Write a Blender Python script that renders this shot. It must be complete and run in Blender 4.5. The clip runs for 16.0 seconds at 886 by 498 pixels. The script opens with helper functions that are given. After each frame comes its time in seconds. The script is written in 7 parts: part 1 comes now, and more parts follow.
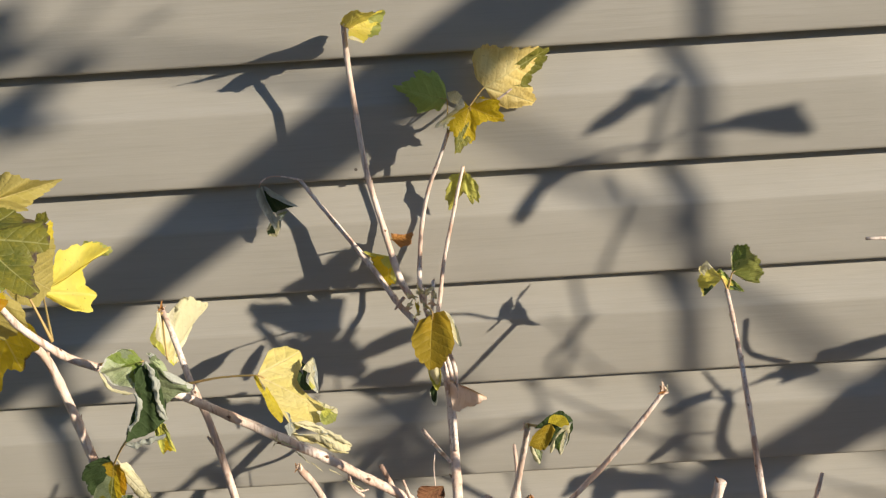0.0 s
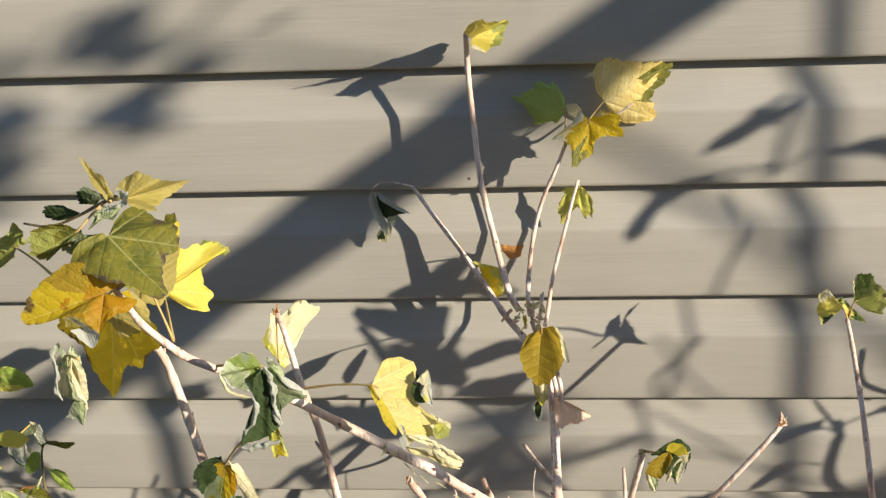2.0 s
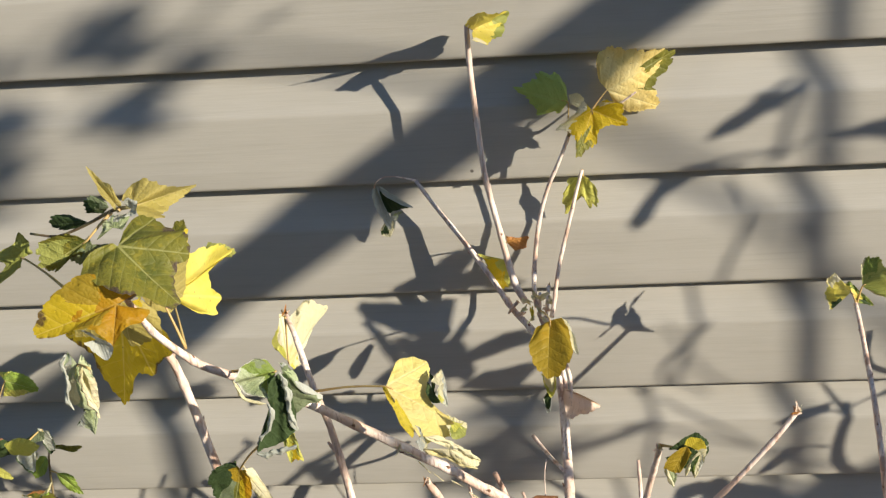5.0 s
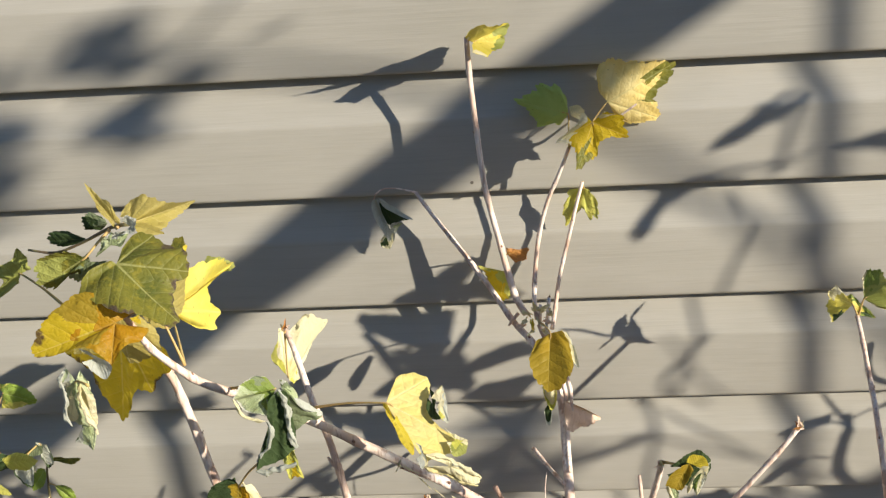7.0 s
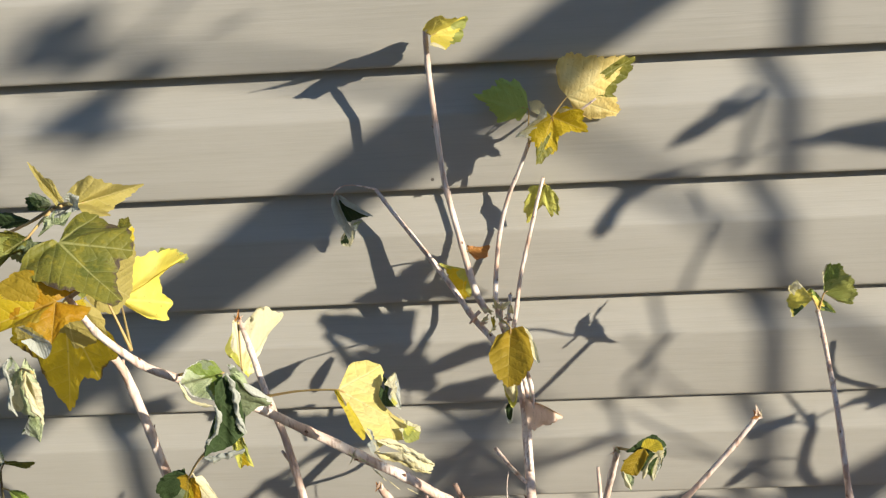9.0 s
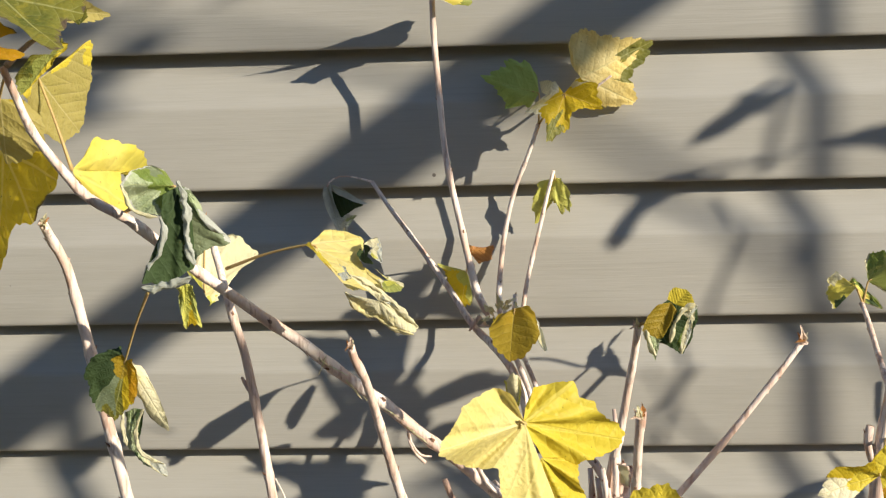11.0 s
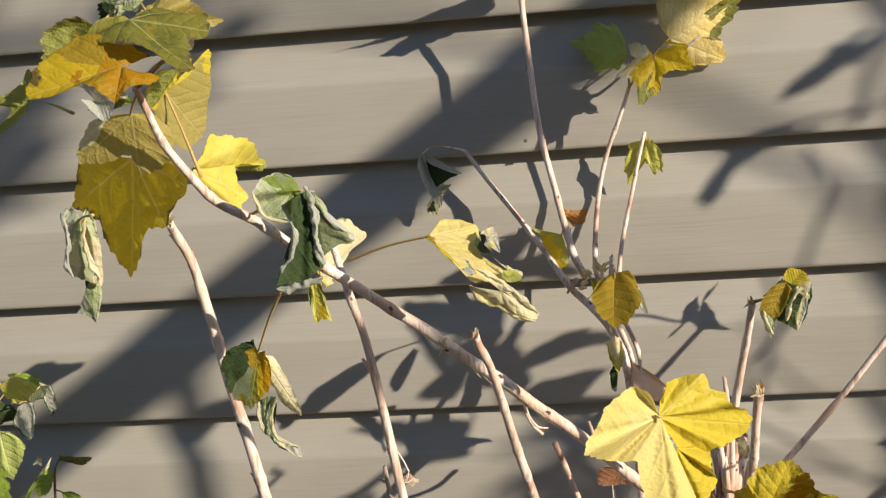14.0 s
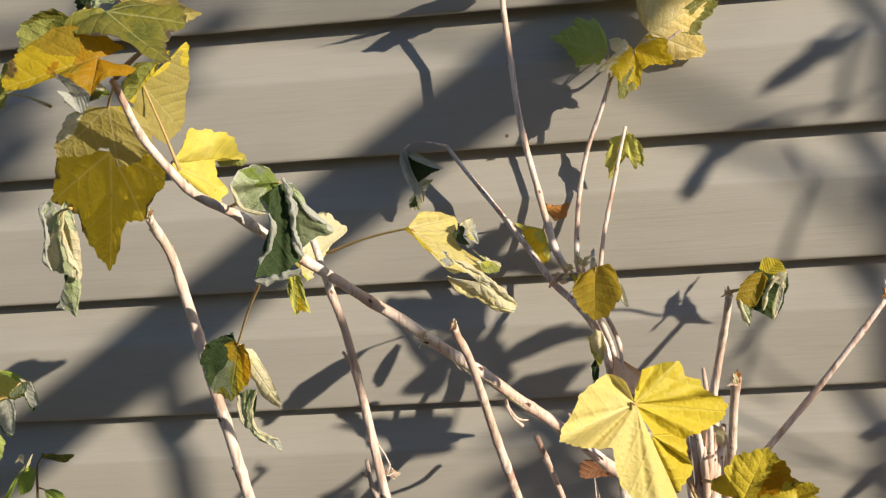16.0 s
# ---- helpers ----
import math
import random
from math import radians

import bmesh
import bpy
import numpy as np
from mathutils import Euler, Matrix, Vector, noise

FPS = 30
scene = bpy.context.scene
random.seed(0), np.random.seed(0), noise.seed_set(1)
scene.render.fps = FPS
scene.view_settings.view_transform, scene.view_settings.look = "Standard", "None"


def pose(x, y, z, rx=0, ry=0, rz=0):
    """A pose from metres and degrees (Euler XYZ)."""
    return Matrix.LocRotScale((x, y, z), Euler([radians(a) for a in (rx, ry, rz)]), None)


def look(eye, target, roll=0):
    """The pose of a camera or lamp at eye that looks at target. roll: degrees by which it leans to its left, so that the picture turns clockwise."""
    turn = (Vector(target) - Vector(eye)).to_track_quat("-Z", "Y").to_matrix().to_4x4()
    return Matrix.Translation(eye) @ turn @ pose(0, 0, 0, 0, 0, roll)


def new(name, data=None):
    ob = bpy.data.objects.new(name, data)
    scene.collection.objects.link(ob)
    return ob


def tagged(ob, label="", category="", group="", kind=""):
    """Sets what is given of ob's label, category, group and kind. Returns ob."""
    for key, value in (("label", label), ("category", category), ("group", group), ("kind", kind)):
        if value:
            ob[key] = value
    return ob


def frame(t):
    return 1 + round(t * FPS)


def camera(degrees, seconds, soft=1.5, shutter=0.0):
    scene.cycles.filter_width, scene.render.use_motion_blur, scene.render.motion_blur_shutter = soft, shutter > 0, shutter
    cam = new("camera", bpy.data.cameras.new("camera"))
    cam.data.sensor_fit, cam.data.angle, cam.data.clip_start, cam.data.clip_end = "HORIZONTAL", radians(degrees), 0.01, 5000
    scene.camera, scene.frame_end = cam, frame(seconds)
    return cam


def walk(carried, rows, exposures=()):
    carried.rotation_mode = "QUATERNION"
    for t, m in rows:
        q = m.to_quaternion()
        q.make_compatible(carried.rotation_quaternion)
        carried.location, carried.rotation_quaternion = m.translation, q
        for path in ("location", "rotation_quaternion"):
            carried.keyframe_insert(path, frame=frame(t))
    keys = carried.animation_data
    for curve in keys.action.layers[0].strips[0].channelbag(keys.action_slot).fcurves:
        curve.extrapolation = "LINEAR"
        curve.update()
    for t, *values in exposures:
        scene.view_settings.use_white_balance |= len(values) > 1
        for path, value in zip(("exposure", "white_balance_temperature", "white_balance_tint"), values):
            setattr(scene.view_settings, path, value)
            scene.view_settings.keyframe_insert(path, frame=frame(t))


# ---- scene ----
cam = camera(43.5, 16.0, soft=1.3)
PATH = [
    (0, (0.15, -0.95, 1.517), (0.127, 0.852, 0.65), -3.7),
    (0.5, (0.141, -0.943, 1.522), (-0.013, 0.867, 0.685), -2.7),
    (1, (0.138, -0.941, 1.523), (-0.052, 0.871, 0.698), -2.2),
    (1.5, (0.137, -0.939, 1.521), (-0.053, 0.868, 0.684), -2.7),
    (2, (0.127, -0.939, 1.522), (-0.048, 0.86, 0.666), -3.1),
    (2.5, (0.119, -0.942, 1.519), (-0.044, 0.854, 0.654), -3.3),
    (3, (0.116, -0.937, 1.52), (-0.043, 0.852, 0.64), -3.7),
    (3.5, (0.12, -0.937, 1.52), (-0.05, 0.849, 0.636), -4.1),
    (4, (0.116, -0.937, 1.52), (-0.048, 0.851, 0.638), -4.3),
    (4.5, (0.115, -0.933, 1.523), (-0.046, 0.854, 0.64), -4.4),
    (5, (0.114, -0.93, 1.53), (-0.045, 0.856, 0.643), -4.4),
    (7.5, (0.113, -0.922, 1.537), (-0.042, 0.867, 0.656), -4.4),
    (8, (0.114, -0.921, 1.539), (-0.026, 0.866, 0.653), -4.3),
    (8.5, (0.115, -0.923, 1.536), (0.003, 0.867, 0.651), -4.1),
    (8.7, (0.123, -0.928, 1.532), (0.01, 0.866, 0.657), -4.1),
    (10.8, (0.132, -0.905, 1.244), (0.013, 1.055, 0.862), -1.1),
    (11, (0.124, -0.916, 1.243), (0.005, 1.051, 0.9), -1.6),
    (11.5, (0.081, -0.956, 1.252), (-0.088, 0.986, 0.807), -4.0),
    (12, (0.074, -0.964, 1.257), (-0.258, 0.951, 0.786), -4.8),
    (12.5, (0.076, -0.961, 1.268), (-0.299, 0.948, 0.805), -4.9),
    (13, (0.096, -0.943, 1.273), (-0.26, 0.971, 0.812), -4.8),
    (13.5, (0.102, -0.932, 1.279), (-0.198, 0.989, 0.814), -4.9),
    (14, (0.097, -0.932, 1.281), (-0.134, 0.999, 0.815), -4.8),
    (14.5, (0.093, -0.932, 1.279), (-0.097, 1.004, 0.817), -4.6),
    (15, (0.097, -0.932, 1.282), (-0.099, 1.002, 0.811), -4.8),
    (15.5, (0.098, -0.934, 1.278), (-0.101, 1.001, 0.814), -4.9),
    (16, (0.102, -0.934, 1.276), (-0.108, 1.0, 0.81), -4.9),
]
walk(cam, [(t, look(eye, target, roll)) for t, eye, target, roll in PATH],
     exposures=((0.0, -0.19, 6720, 12), (2.5, 0.03, 6620, 11), (5.0, 0.03, 6500, 11), (8.5, 0.10, 6430, 10), (11.0, -0.03, 6450, 10), (12.2, -0.25, 6620, 13), (13.5, -0.22, 6740, 13), (16.0, -0.22, 6760, 13)))
SUN, SKY = 6.8, 0.125


# ---- world, sun ----
SUN_WAY = Vector((1.65, -1.0, 0.785)).normalized()      # towards the sun
elevation = math.asin(SUN_WAY.z)
azimuth = math.atan2(SUN_WAY.x, SUN_WAY.y)
world = bpy.data.worlds.new("world")
scene.world = world
world.use_nodes = True
wn = world.node_tree.nodes
sky = wn.new("ShaderNodeTexSky")
sky.sky_type = "NISHITA"
sky.sun_disc = False
sky.sun_elevation = elevation
sky.sun_rotation = azimuth
sky.ozone_density = 4.0
sky.dust_density = 0.3
wn["Background"].inputs["Strength"].default_value = SKY
world.node_tree.links.new(sky.outputs[0], wn["Background"].inputs["Color"])
sun = new("sun", bpy.data.lights.new("sun", "SUN"))
sun.data.energy = SUN
sun.data.angle = radians(0.46)
sun.data.color = (1.0, 0.90, 0.755)
sun.matrix_world = look(SUN_WAY * 10, (0, 0, 0))


# ---- materials ----
class Nodes:
    """A small builder for node materials."""

    def __init__(self, name, rough=0.6, spec=0.5):
        self.mat = bpy.data.materials.new(name)
        self.mat.use_nodes = True
        self.tree = self.mat.node_tree
        self.bsdf = self.tree.nodes["Principled BSDF"]
        self.out = self.tree.nodes["Material Output"]
        self.bsdf.inputs["Roughness"].default_value = rough
        self.bsdf.inputs["Specular IOR Level"].default_value = spec

    def node(self, kind, **values):
        n = self.tree.nodes.new(kind)
        for k, v in values.items():
            setattr(n, k, v)
        return n

    def link(self, a, b):
        self.tree.links.new(a, b)

    def noise(self, where, scale, detail=4.0, rough=0.55, stretch=None):
        n = self.node("ShaderNodeTexNoise")
        n.inputs["Scale"].default_value = scale
        n.inputs["Detail"].default_value = detail
        n.inputs["Roughness"].default_value = rough
        if stretch:
            m = self.node("ShaderNodeMapping")
            m.inputs["Scale"].default_value = stretch
            self.link(where, m.inputs["Vector"])
            where = m.outputs["Vector"]
        self.link(where, n.inputs["Vector"])
        return n.outputs["Fac"]

    def span(self, value, lo, hi, a=0.0, b=1.0):
        n = self.node("ShaderNodeMapRange")
        n.interpolation_type = "SMOOTHSTEP"
        for k, v in (("From Min", lo), ("From Max", hi), ("To Min", a), ("To Max", b)):
            n.inputs[k].default_value = v
        self.link(value, n.inputs["Value"])
        return n.outputs["Result"]

    def maths(self, op, a, b):
        n = self.node("ShaderNodeMath", operation=op)
        for i, v in enumerate((a, b)):
            if isinstance(v, (int, float)):
                n.inputs[i].default_value = v
            else:
                self.link(v, n.inputs[i])
        return n.outputs[0]

    def mix(self, fac, a, b):
        n = self.node("ShaderNodeMix", data_type="RGBA")
        for i, v in ((0, fac), (6, a), (7, b)):
            if isinstance(v, (int, float)):
                n.inputs[i].default_value = v
            elif isinstance(v, tuple):
                n.inputs[i].default_value = (*v, 1)
            else:
                self.link(v, n.inputs[i])
        return n.outputs[2]

    def bump(self, height, strength, distance):
        n = self.node("ShaderNodeBump")
        n.inputs["Strength"].default_value = strength
        n.inputs["Distance"].default_value = distance
        self.link(height, n.inputs["Height"])
        self.link(n.outputs["Normal"], self.bsdf.inputs["Normal"])
        return n.outputs["Normal"]

    def colour(self, c):
        self.link(c, self.bsdf.inputs["Base Color"])


def siding_material():
    s = Nodes("vinyl_siding", 0.42, 0.4)
    co = s.node("ShaderNodeTexCoord").outputs["Object"]
    grain = s.noise(co, 90, 5, 0.6, (0.16, 1, 1.6))
    cloud = s.noise(co, 5, 3)
    dust = s.noise(co, 420, 2)
    info = s.node("ShaderNodeObjectInfo").outputs["Random"]
    c = s.mix(s.span(cloud, 0.3, 0.7), (0.375, 0.360, 0.308), (0.415, 0.398, 0.342))
    c = s.mix(s.span(grain, 0.35, 0.75, 0, 0.35), c, (0.45, 0.435, 0.385))
    c = s.mix(s.span(dust, 0.72, 0.80, 0, 0.35), c, (0.50, 0.48, 0.43))
    c = s.mix(s.maths("MULTIPLY", info, 0.12), c, (0.39, 0.375, 0.33))
    specks = s.node("ShaderNodeTexVoronoi")
    specks.inputs["Scale"].default_value = 14.0
    s.link(co, specks.inputs["Vector"])
    tint = s.node("ShaderNodeSeparateXYZ")
    s.link(specks.outputs["Color"], tint.inputs[0])
    dot = s.maths("MULTIPLY", s.span(specks.outputs["Distance"], 0.018, 0.026, 1, 0), s.span(tint.outputs[0], 0.55, 0.56))
    c = s.mix(s.maths("MULTIPLY", dot, 0.85), c, (0.07, 0.055, 0.045))
    pale = s.maths("MULTIPLY", s.span(specks.outputs["Distance"], 0.02, 0.03, 1, 0), s.span(tint.outputs[0], 0.20, 0.19))
    c = s.mix(s.maths("MULTIPLY", pale, 0.5), c, (0.62, 0.60, 0.56))
    s.colour(c)
    s.link(s.span(cloud, 0.3, 0.7, 0.36, 0.5), s.bsdf.inputs["Roughness"])
    lines = s.noise(co, 300, 3, 0.6, (0.035, 1, 1.5))
    c = s.mix(s.span(lines, 0.52, 0.72, 0, 0.22), c, (0.30, 0.285, 0.24))
    s.colour(c)
    s.bump(s.maths("ADD", grain, s.maths("MULTIPLY", lines, 0.8)), 0.4, 0.0006)
    return s.mat


def bark_material(name, light, dark, streak):
    """Cane skin: fine ridges along the cane, brown patches where it peels, small dark lenticels."""
    s = Nodes(name, 0.6, 0.35)
    co = s.node("ShaderNodeTexCoord").outputs["Object"]
    ridge = s.noise(co, 420, 4, 0.6, (1, 1, 0.06))
    b = s.noise(co, 45, 5, 0.65, (1, 1, 0.6))
    patch = s.noise(co, 30, 4, 0.6, (1.3, 1.3, 0.45))
    fine = s.noise(co, 520, 3)
    c = s.mix(s.span(b, 0.40, 0.62), light, dark)
    c = s.mix(s.span(ridge, 0.52, 0.64, 0, 0.6), c, streak)
    c = s.mix(s.span(patch, 0.57, 0.61, 0, 0.75), c, tuple(1.15 * v for v in streak))
    c = s.mix(s.span(s.noise(co, 14, 2), 0.60, 0.68, 0, 0.6), c, tuple(0.8 * u + 0.2 * v for u, v in zip(dark, streak)))
    c = s.mix(s.span(fine, 0.74, 0.78, 0, 0.6), c, (0.08, 0.05, 0.035))
    s.colour(c)
    s.bump(s.maths("ADD", ridge, s.maths("MULTIPLY", patch, 1.5)), 0.7, 0.0012)
    return s.mat


def leaf_material(name, inner, outer, rim, rim_from=0.9, rough=0.5, through_light=0.3, blotch=None, vein=None, spots=0.25):
    """Leaf blade: ground colour between two tints, an uneven rim that has withered, pale veins, a puckered surface."""
    s = Nodes(name, rough, 0.25)
    tex = s.node("ShaderNodeTexCoord")
    uv = tex.outputs["UV"]
    info = s.node("ShaderNodeObjectInfo")
    shift = s.node("ShaderNodeVectorMath", operation="SCALE")
    shift.inputs[0].default_value = (37.0, 19.0, 11.0)
    s.link(info.outputs["Random"], shift.inputs["Scale"])
    add = s.node("ShaderNodeVectorMath", operation="ADD")
    s.link(uv, add.inputs[0])
    s.link(shift.outputs[0], add.inputs[1])
    co = add.outputs[0]
    edge = s.node("ShaderNodeAttribute", attribute_name="edge").outputs["Fac"]
    big = s.noise(co, 2.2, 3)
    mid = s.noise(co, 7.0, 4, 0.6)
    small = s.noise(co, 38, 4, 0.6)
    c = s.mix(s.span(s.maths("ADD", big, s.maths("MULTIPLY", edge, 0.25)), 0.42, 0.78), inner, outer)
    if blotch:
        c = s.mix(s.span(mid, 0.50, 0.66, 0, 0.85), c, blotch)
    c = s.mix(s.span(small, 0.45, 0.75, 0, 0.25), c, outer)
    uneven = s.maths("ADD", edge, s.maths("MULTIPLY", s.maths("SUBTRACT", s.noise(co, 3.2, 4, 0.6), 0.5), 1.1))
    c = s.mix(s.span(uneven, rim_from, rim_from + 0.12), c, rim)
    vm = s.node("ShaderNodeUVMap", uv_map="veins")
    sep = s.node("ShaderNodeSeparateXYZ")
    s.link(vm.outputs[0], sep.inputs[0])
    along, aside = sep.outputs[0], sep.outputs[1]
    main = s.span(s.maths("DIVIDE", aside, s.maths("SUBTRACT", 1.25, along)), 0.008, 0.020, 1, 0)
    wave = s.maths("DIVIDE", s.maths("SUBTRACT", along, s.maths("MULTIPLY", aside, 0.75)), 0.17)
    wave = s.maths("ADD", wave, s.maths("MULTIPLY", mid, 0.25))
    tri = s.maths("MULTIPLY", s.maths("ABSOLUTE", s.maths("SUBTRACT", s.maths("FRACT", wave, 0), 0.5), 0), 2.0)
    side = s.span(tri, 0.88, 0.98)
    cells = s.node("ShaderNodeTexVoronoi", feature="DISTANCE_TO_EDGE")
    cells.inputs["Scale"].default_value = 16.0
    s.link(co, cells.inputs["Vector"])
    net = s.span(cells.outputs["Distance"], 0.0, 0.08, 1, 0)
    pale = vein or tuple(0.75 * v + u for v, u in zip(inner, (0.15, 0.14, 0.05)))
    c = s.mix(s.maths("MULTIPLY", net, 0.10), c, pale)
    c = s.mix(s.maths("MULTIPLY", side, 0.24), c, pale)
    c = s.mix(s.maths("MULTIPLY", main, 0.7), c, pale)
    c = s.mix(s.span(s.noise(co, 26, 2), 0.70, 0.74, 0, spots * 2), c, (0.10, 0.06, 0.025))
    s.colour(c)
    puff = s.maths("SUBTRACT", 1.0, s.maths("POWER", tri, 3.0))
    h = s.maths("ADD", s.maths("MULTIPLY", puff, 1.0), s.maths("MULTIPLY", s.span(cells.outputs["Distance"], 0.0, 0.4), 0.5))
    h = s.maths("ADD", h, s.maths("MULTIPLY", small, 0.3))
    nrm = s.bump(s.maths("SUBTRACT", h, s.maths("MULTIPLY", main, 0.8)), 0.34, 0.0012)
    glow = s.node("ShaderNodeBsdfTranslucent")
    s.link(c, glow.inputs["Color"])
    s.link(nrm, glow.inputs["Normal"])
    both = s.node("ShaderNodeMixShader")
    both.inputs[0].default_value = through_light
    s.link(s.bsdf.outputs[0], both.inputs[1])
    s.link(glow.outputs[0], both.inputs[2])
    s.link(both.outputs[0], s.out.inputs["Surface"])
    return s.mat


def plain_material(name, a, b, scale, rough=0.8, bump=0.3, size=0.01):
    s = Nodes(name, rough, 0.3)
    co = s.node("ShaderNodeTexCoord").outputs["Object"]
    n, f = s.noise(co, scale, 5), s.noise(co, scale * 9, 4)
    c = s.mix(s.span(n, 0.3, 0.7), a, b)
    c = s.mix(s.span(f, 0.5, 0.75, 0, 0.5), c, tuple(0.5 * v for v in a))
    s.colour(c)
    s.bump(f, bump, size)
    return s.mat


SIDING = siding_material()
BARK = bark_material("pale_cane_bark", (0.92, 0.79, 0.68), (0.74, 0.54, 0.42), (0.42, 0.25, 0.17))
BARK_GREY = bark_material("grey_cane_bark", (0.50, 0.40, 0.34), (0.36, 0.28, 0.23), (0.22, 0.16, 0.12))
GREEN_STEM = bark_material("green_brown_stem", (0.22, 0.20, 0.09), (0.20, 0.13, 0.07), (0.12, 0.08, 0.05))
PETIOLE = plain_material("petiole_skin", (0.58, 0.44, 0.16), (0.52, 0.34, 0.14), 60, 0.55, 0.2, 0.0005)
PETIOLE_RED = plain_material("red_petiole_skin", (0.45, 0.16, 0.10), (0.40, 0.22, 0.10), 60, 0.55, 0.2, 0.0005)
BUD = plain_material("brown_bud_scales", (0.20, 0.10, 0.06), (0.36, 0.20, 0.12), 300, 0.7, 0.4, 0.0004)
SOIL = plain_material("garden_soil", (0.10, 0.07, 0.045), (0.16, 0.115, 0.075), 3.0, 0.95, 0.9, 0.02)
WOOD = plain_material("painted_rail_wood", (0.55, 0.53, 0.49), (0.62, 0.60, 0.56), 8.0, 0.5, 0.2, 0.001)
SHEATH = plain_material("wall_sheathing", (0.30, 0.25, 0.18), (0.36, 0.30, 0.22), 6.0, 0.9, 0.2, 0.002)
L = {
    "softgreen": leaf_material("soft_green_leaf", (0.46, 0.60, 0.17), (0.42, 0.55, 0.14), (0.16, 0.15, 0.06), 1.15, through_light=0.3),
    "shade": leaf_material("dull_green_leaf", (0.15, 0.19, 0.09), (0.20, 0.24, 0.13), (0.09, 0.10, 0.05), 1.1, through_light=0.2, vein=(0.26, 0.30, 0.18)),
    "leafgreen": leaf_material("light_green_leaf", (0.30, 0.34, 0.08), (0.36, 0.38, 0.10), (0.12, 0.11, 0.04), 1.15, through_light=0.3),
    "lightgreen": leaf_material("pale_fresh_green_leaf", (0.54, 0.63, 0.21), (0.47, 0.57, 0.16), (0.20, 0.24, 0.06), 1.4, vein=(0.68, 0.72, 0.36), spots=0.0),

    "yellow": leaf_material("yellow_leaf", (0.72, 0.59, 0.06), (0.66, 0.53, 0.05), (0.42, 0.40, 0.06), 1.16),
    "bright": leaf_material("bright_yellow_leaf", (0.84, 0.73, 0.30), (0.81, 0.69, 0.22), (0.62, 0.52, 0.10), 1.3, vein=(0.92, 0.78, 0.36), spots=0.1),
    "cream": leaf_material("cream_yellow_leaf", (0.92, 0.78, 0.36), (0.88, 0.68, 0.22), (0.17, 0.16, 0.05), 1.12),
    "lemon": leaf_material("lemon_leaf_green_edge", (0.84, 0.72, 0.18), (0.74, 0.64, 0.10), (0.20, 0.21, 0.04), 1.1),
    "olive": leaf_material("olive_leaf", (0.095, 0.115, 0.022), (0.20, 0.195, 0.032), (0.11, 0.08, 0.055), 1.0, blotch=(0.28, 0.25, 0.035), vein=(0.38, 0.38, 0.14)),
    "mustard": leaf_material("mustard_leaf", (0.82, 0.60, 0.03), (0.70, 0.53, 0.03), (0.15, 0.10, 0.04), 1.0, through_light=0.62, vein=(0.90, 0.72, 0.16)),
    "amber": leaf_material("amber_leaf", (0.42, 0.28, 0.022), (0.36, 0.26, 0.025), (0.24, 0.15, 0.04), 1.08, through_light=0.4),
    "orange": leaf_material("orange_leaf", (0.54, 0.27, 0.012), (0.50, 0.30, 0.016), (0.16, 0.14, 0.06), 1.02, through_light=0.5),
    "green": leaf_material("green_leaf", (0.17, 0.25, 0.05), (0.22, 0.28, 0.055), (0.06, 0.07, 0.03), 1.12, through_light=0.3),
    "fresh": leaf_material("fresh_green_leaf", (0.34, 0.46, 0.09), (0.28, 0.40, 0.06), (0.10, 0.12, 0.03), 1.35, vein=(0.50, 0.55, 0.22), spots=0.0),
    "dark": leaf_material("dark_green_leaf", (0.026, 0.046, 0.014), (0.042, 0.070, 0.022), (0.30, 0.33, 0.24), 1.22, rough=0.75, through_light=0.12, vein=(0.10, 0.14, 0.07)),
    "sage": leaf_material("sage_underside_leaf", (0.34, 0.42, 0.20), (0.44, 0.50, 0.30), (0.10, 0.13, 0.06), 1.1, through_light=0.2),
    "pale": leaf_material("pale_withered_leaf", (0.66, 0.62, 0.42), (0.74, 0.69, 0.42), (0.16, 0.15, 0.08), 1.0, rough=0.7),
    "under": leaf_material("leaf_underside", (0.46, 0.39, 0.10), (0.51, 0.43, 0.13), (0.20, 0.17, 0.06), 1.12, rough=0.6, through_light=0.45, vein=(0.66, 0.58, 0.26)),
    "paleyellow": leaf_material("pale_yellow_leaf", (0.74, 0.66, 0.30), (0.82, 0.76, 0.52), (0.45, 0.40, 0.14), 1.12),
    "grey": leaf_material("grey_green_leaf", (0.46, 0.48, 0.40), (0.56, 0.58, 0.50), (0.14, 0.16, 0.09), 1.08, rough=0.75),
    "tan": leaf_material("tan_dry_leaf", (0.82, 0.60, 0.45), (0.84, 0.66, 0.52), (0.34, 0.19, 0.12), 1.0, rough=0.75),
    "brown": leaf_material("brown_dry_leaf", (0.20, 0.09, 0.045), (0.26, 0.12, 0.06), (0.12, 0.06, 0.03), 1.0, rough=0.8, through_light=0.1),
    "rust": leaf_material("rust_dry_leaf", (0.58, 0.26, 0.06), (0.50, 0.24, 0.09), (0.24, 0.12, 0.05), 1.0, rough=0.7),
    "acid": leaf_material("acid_yellow_green_leaf", (0.58, 0.58, 0.10), (0.62, 0.60, 0.14), (0.32, 0.34, 0.06), 1.15),
}


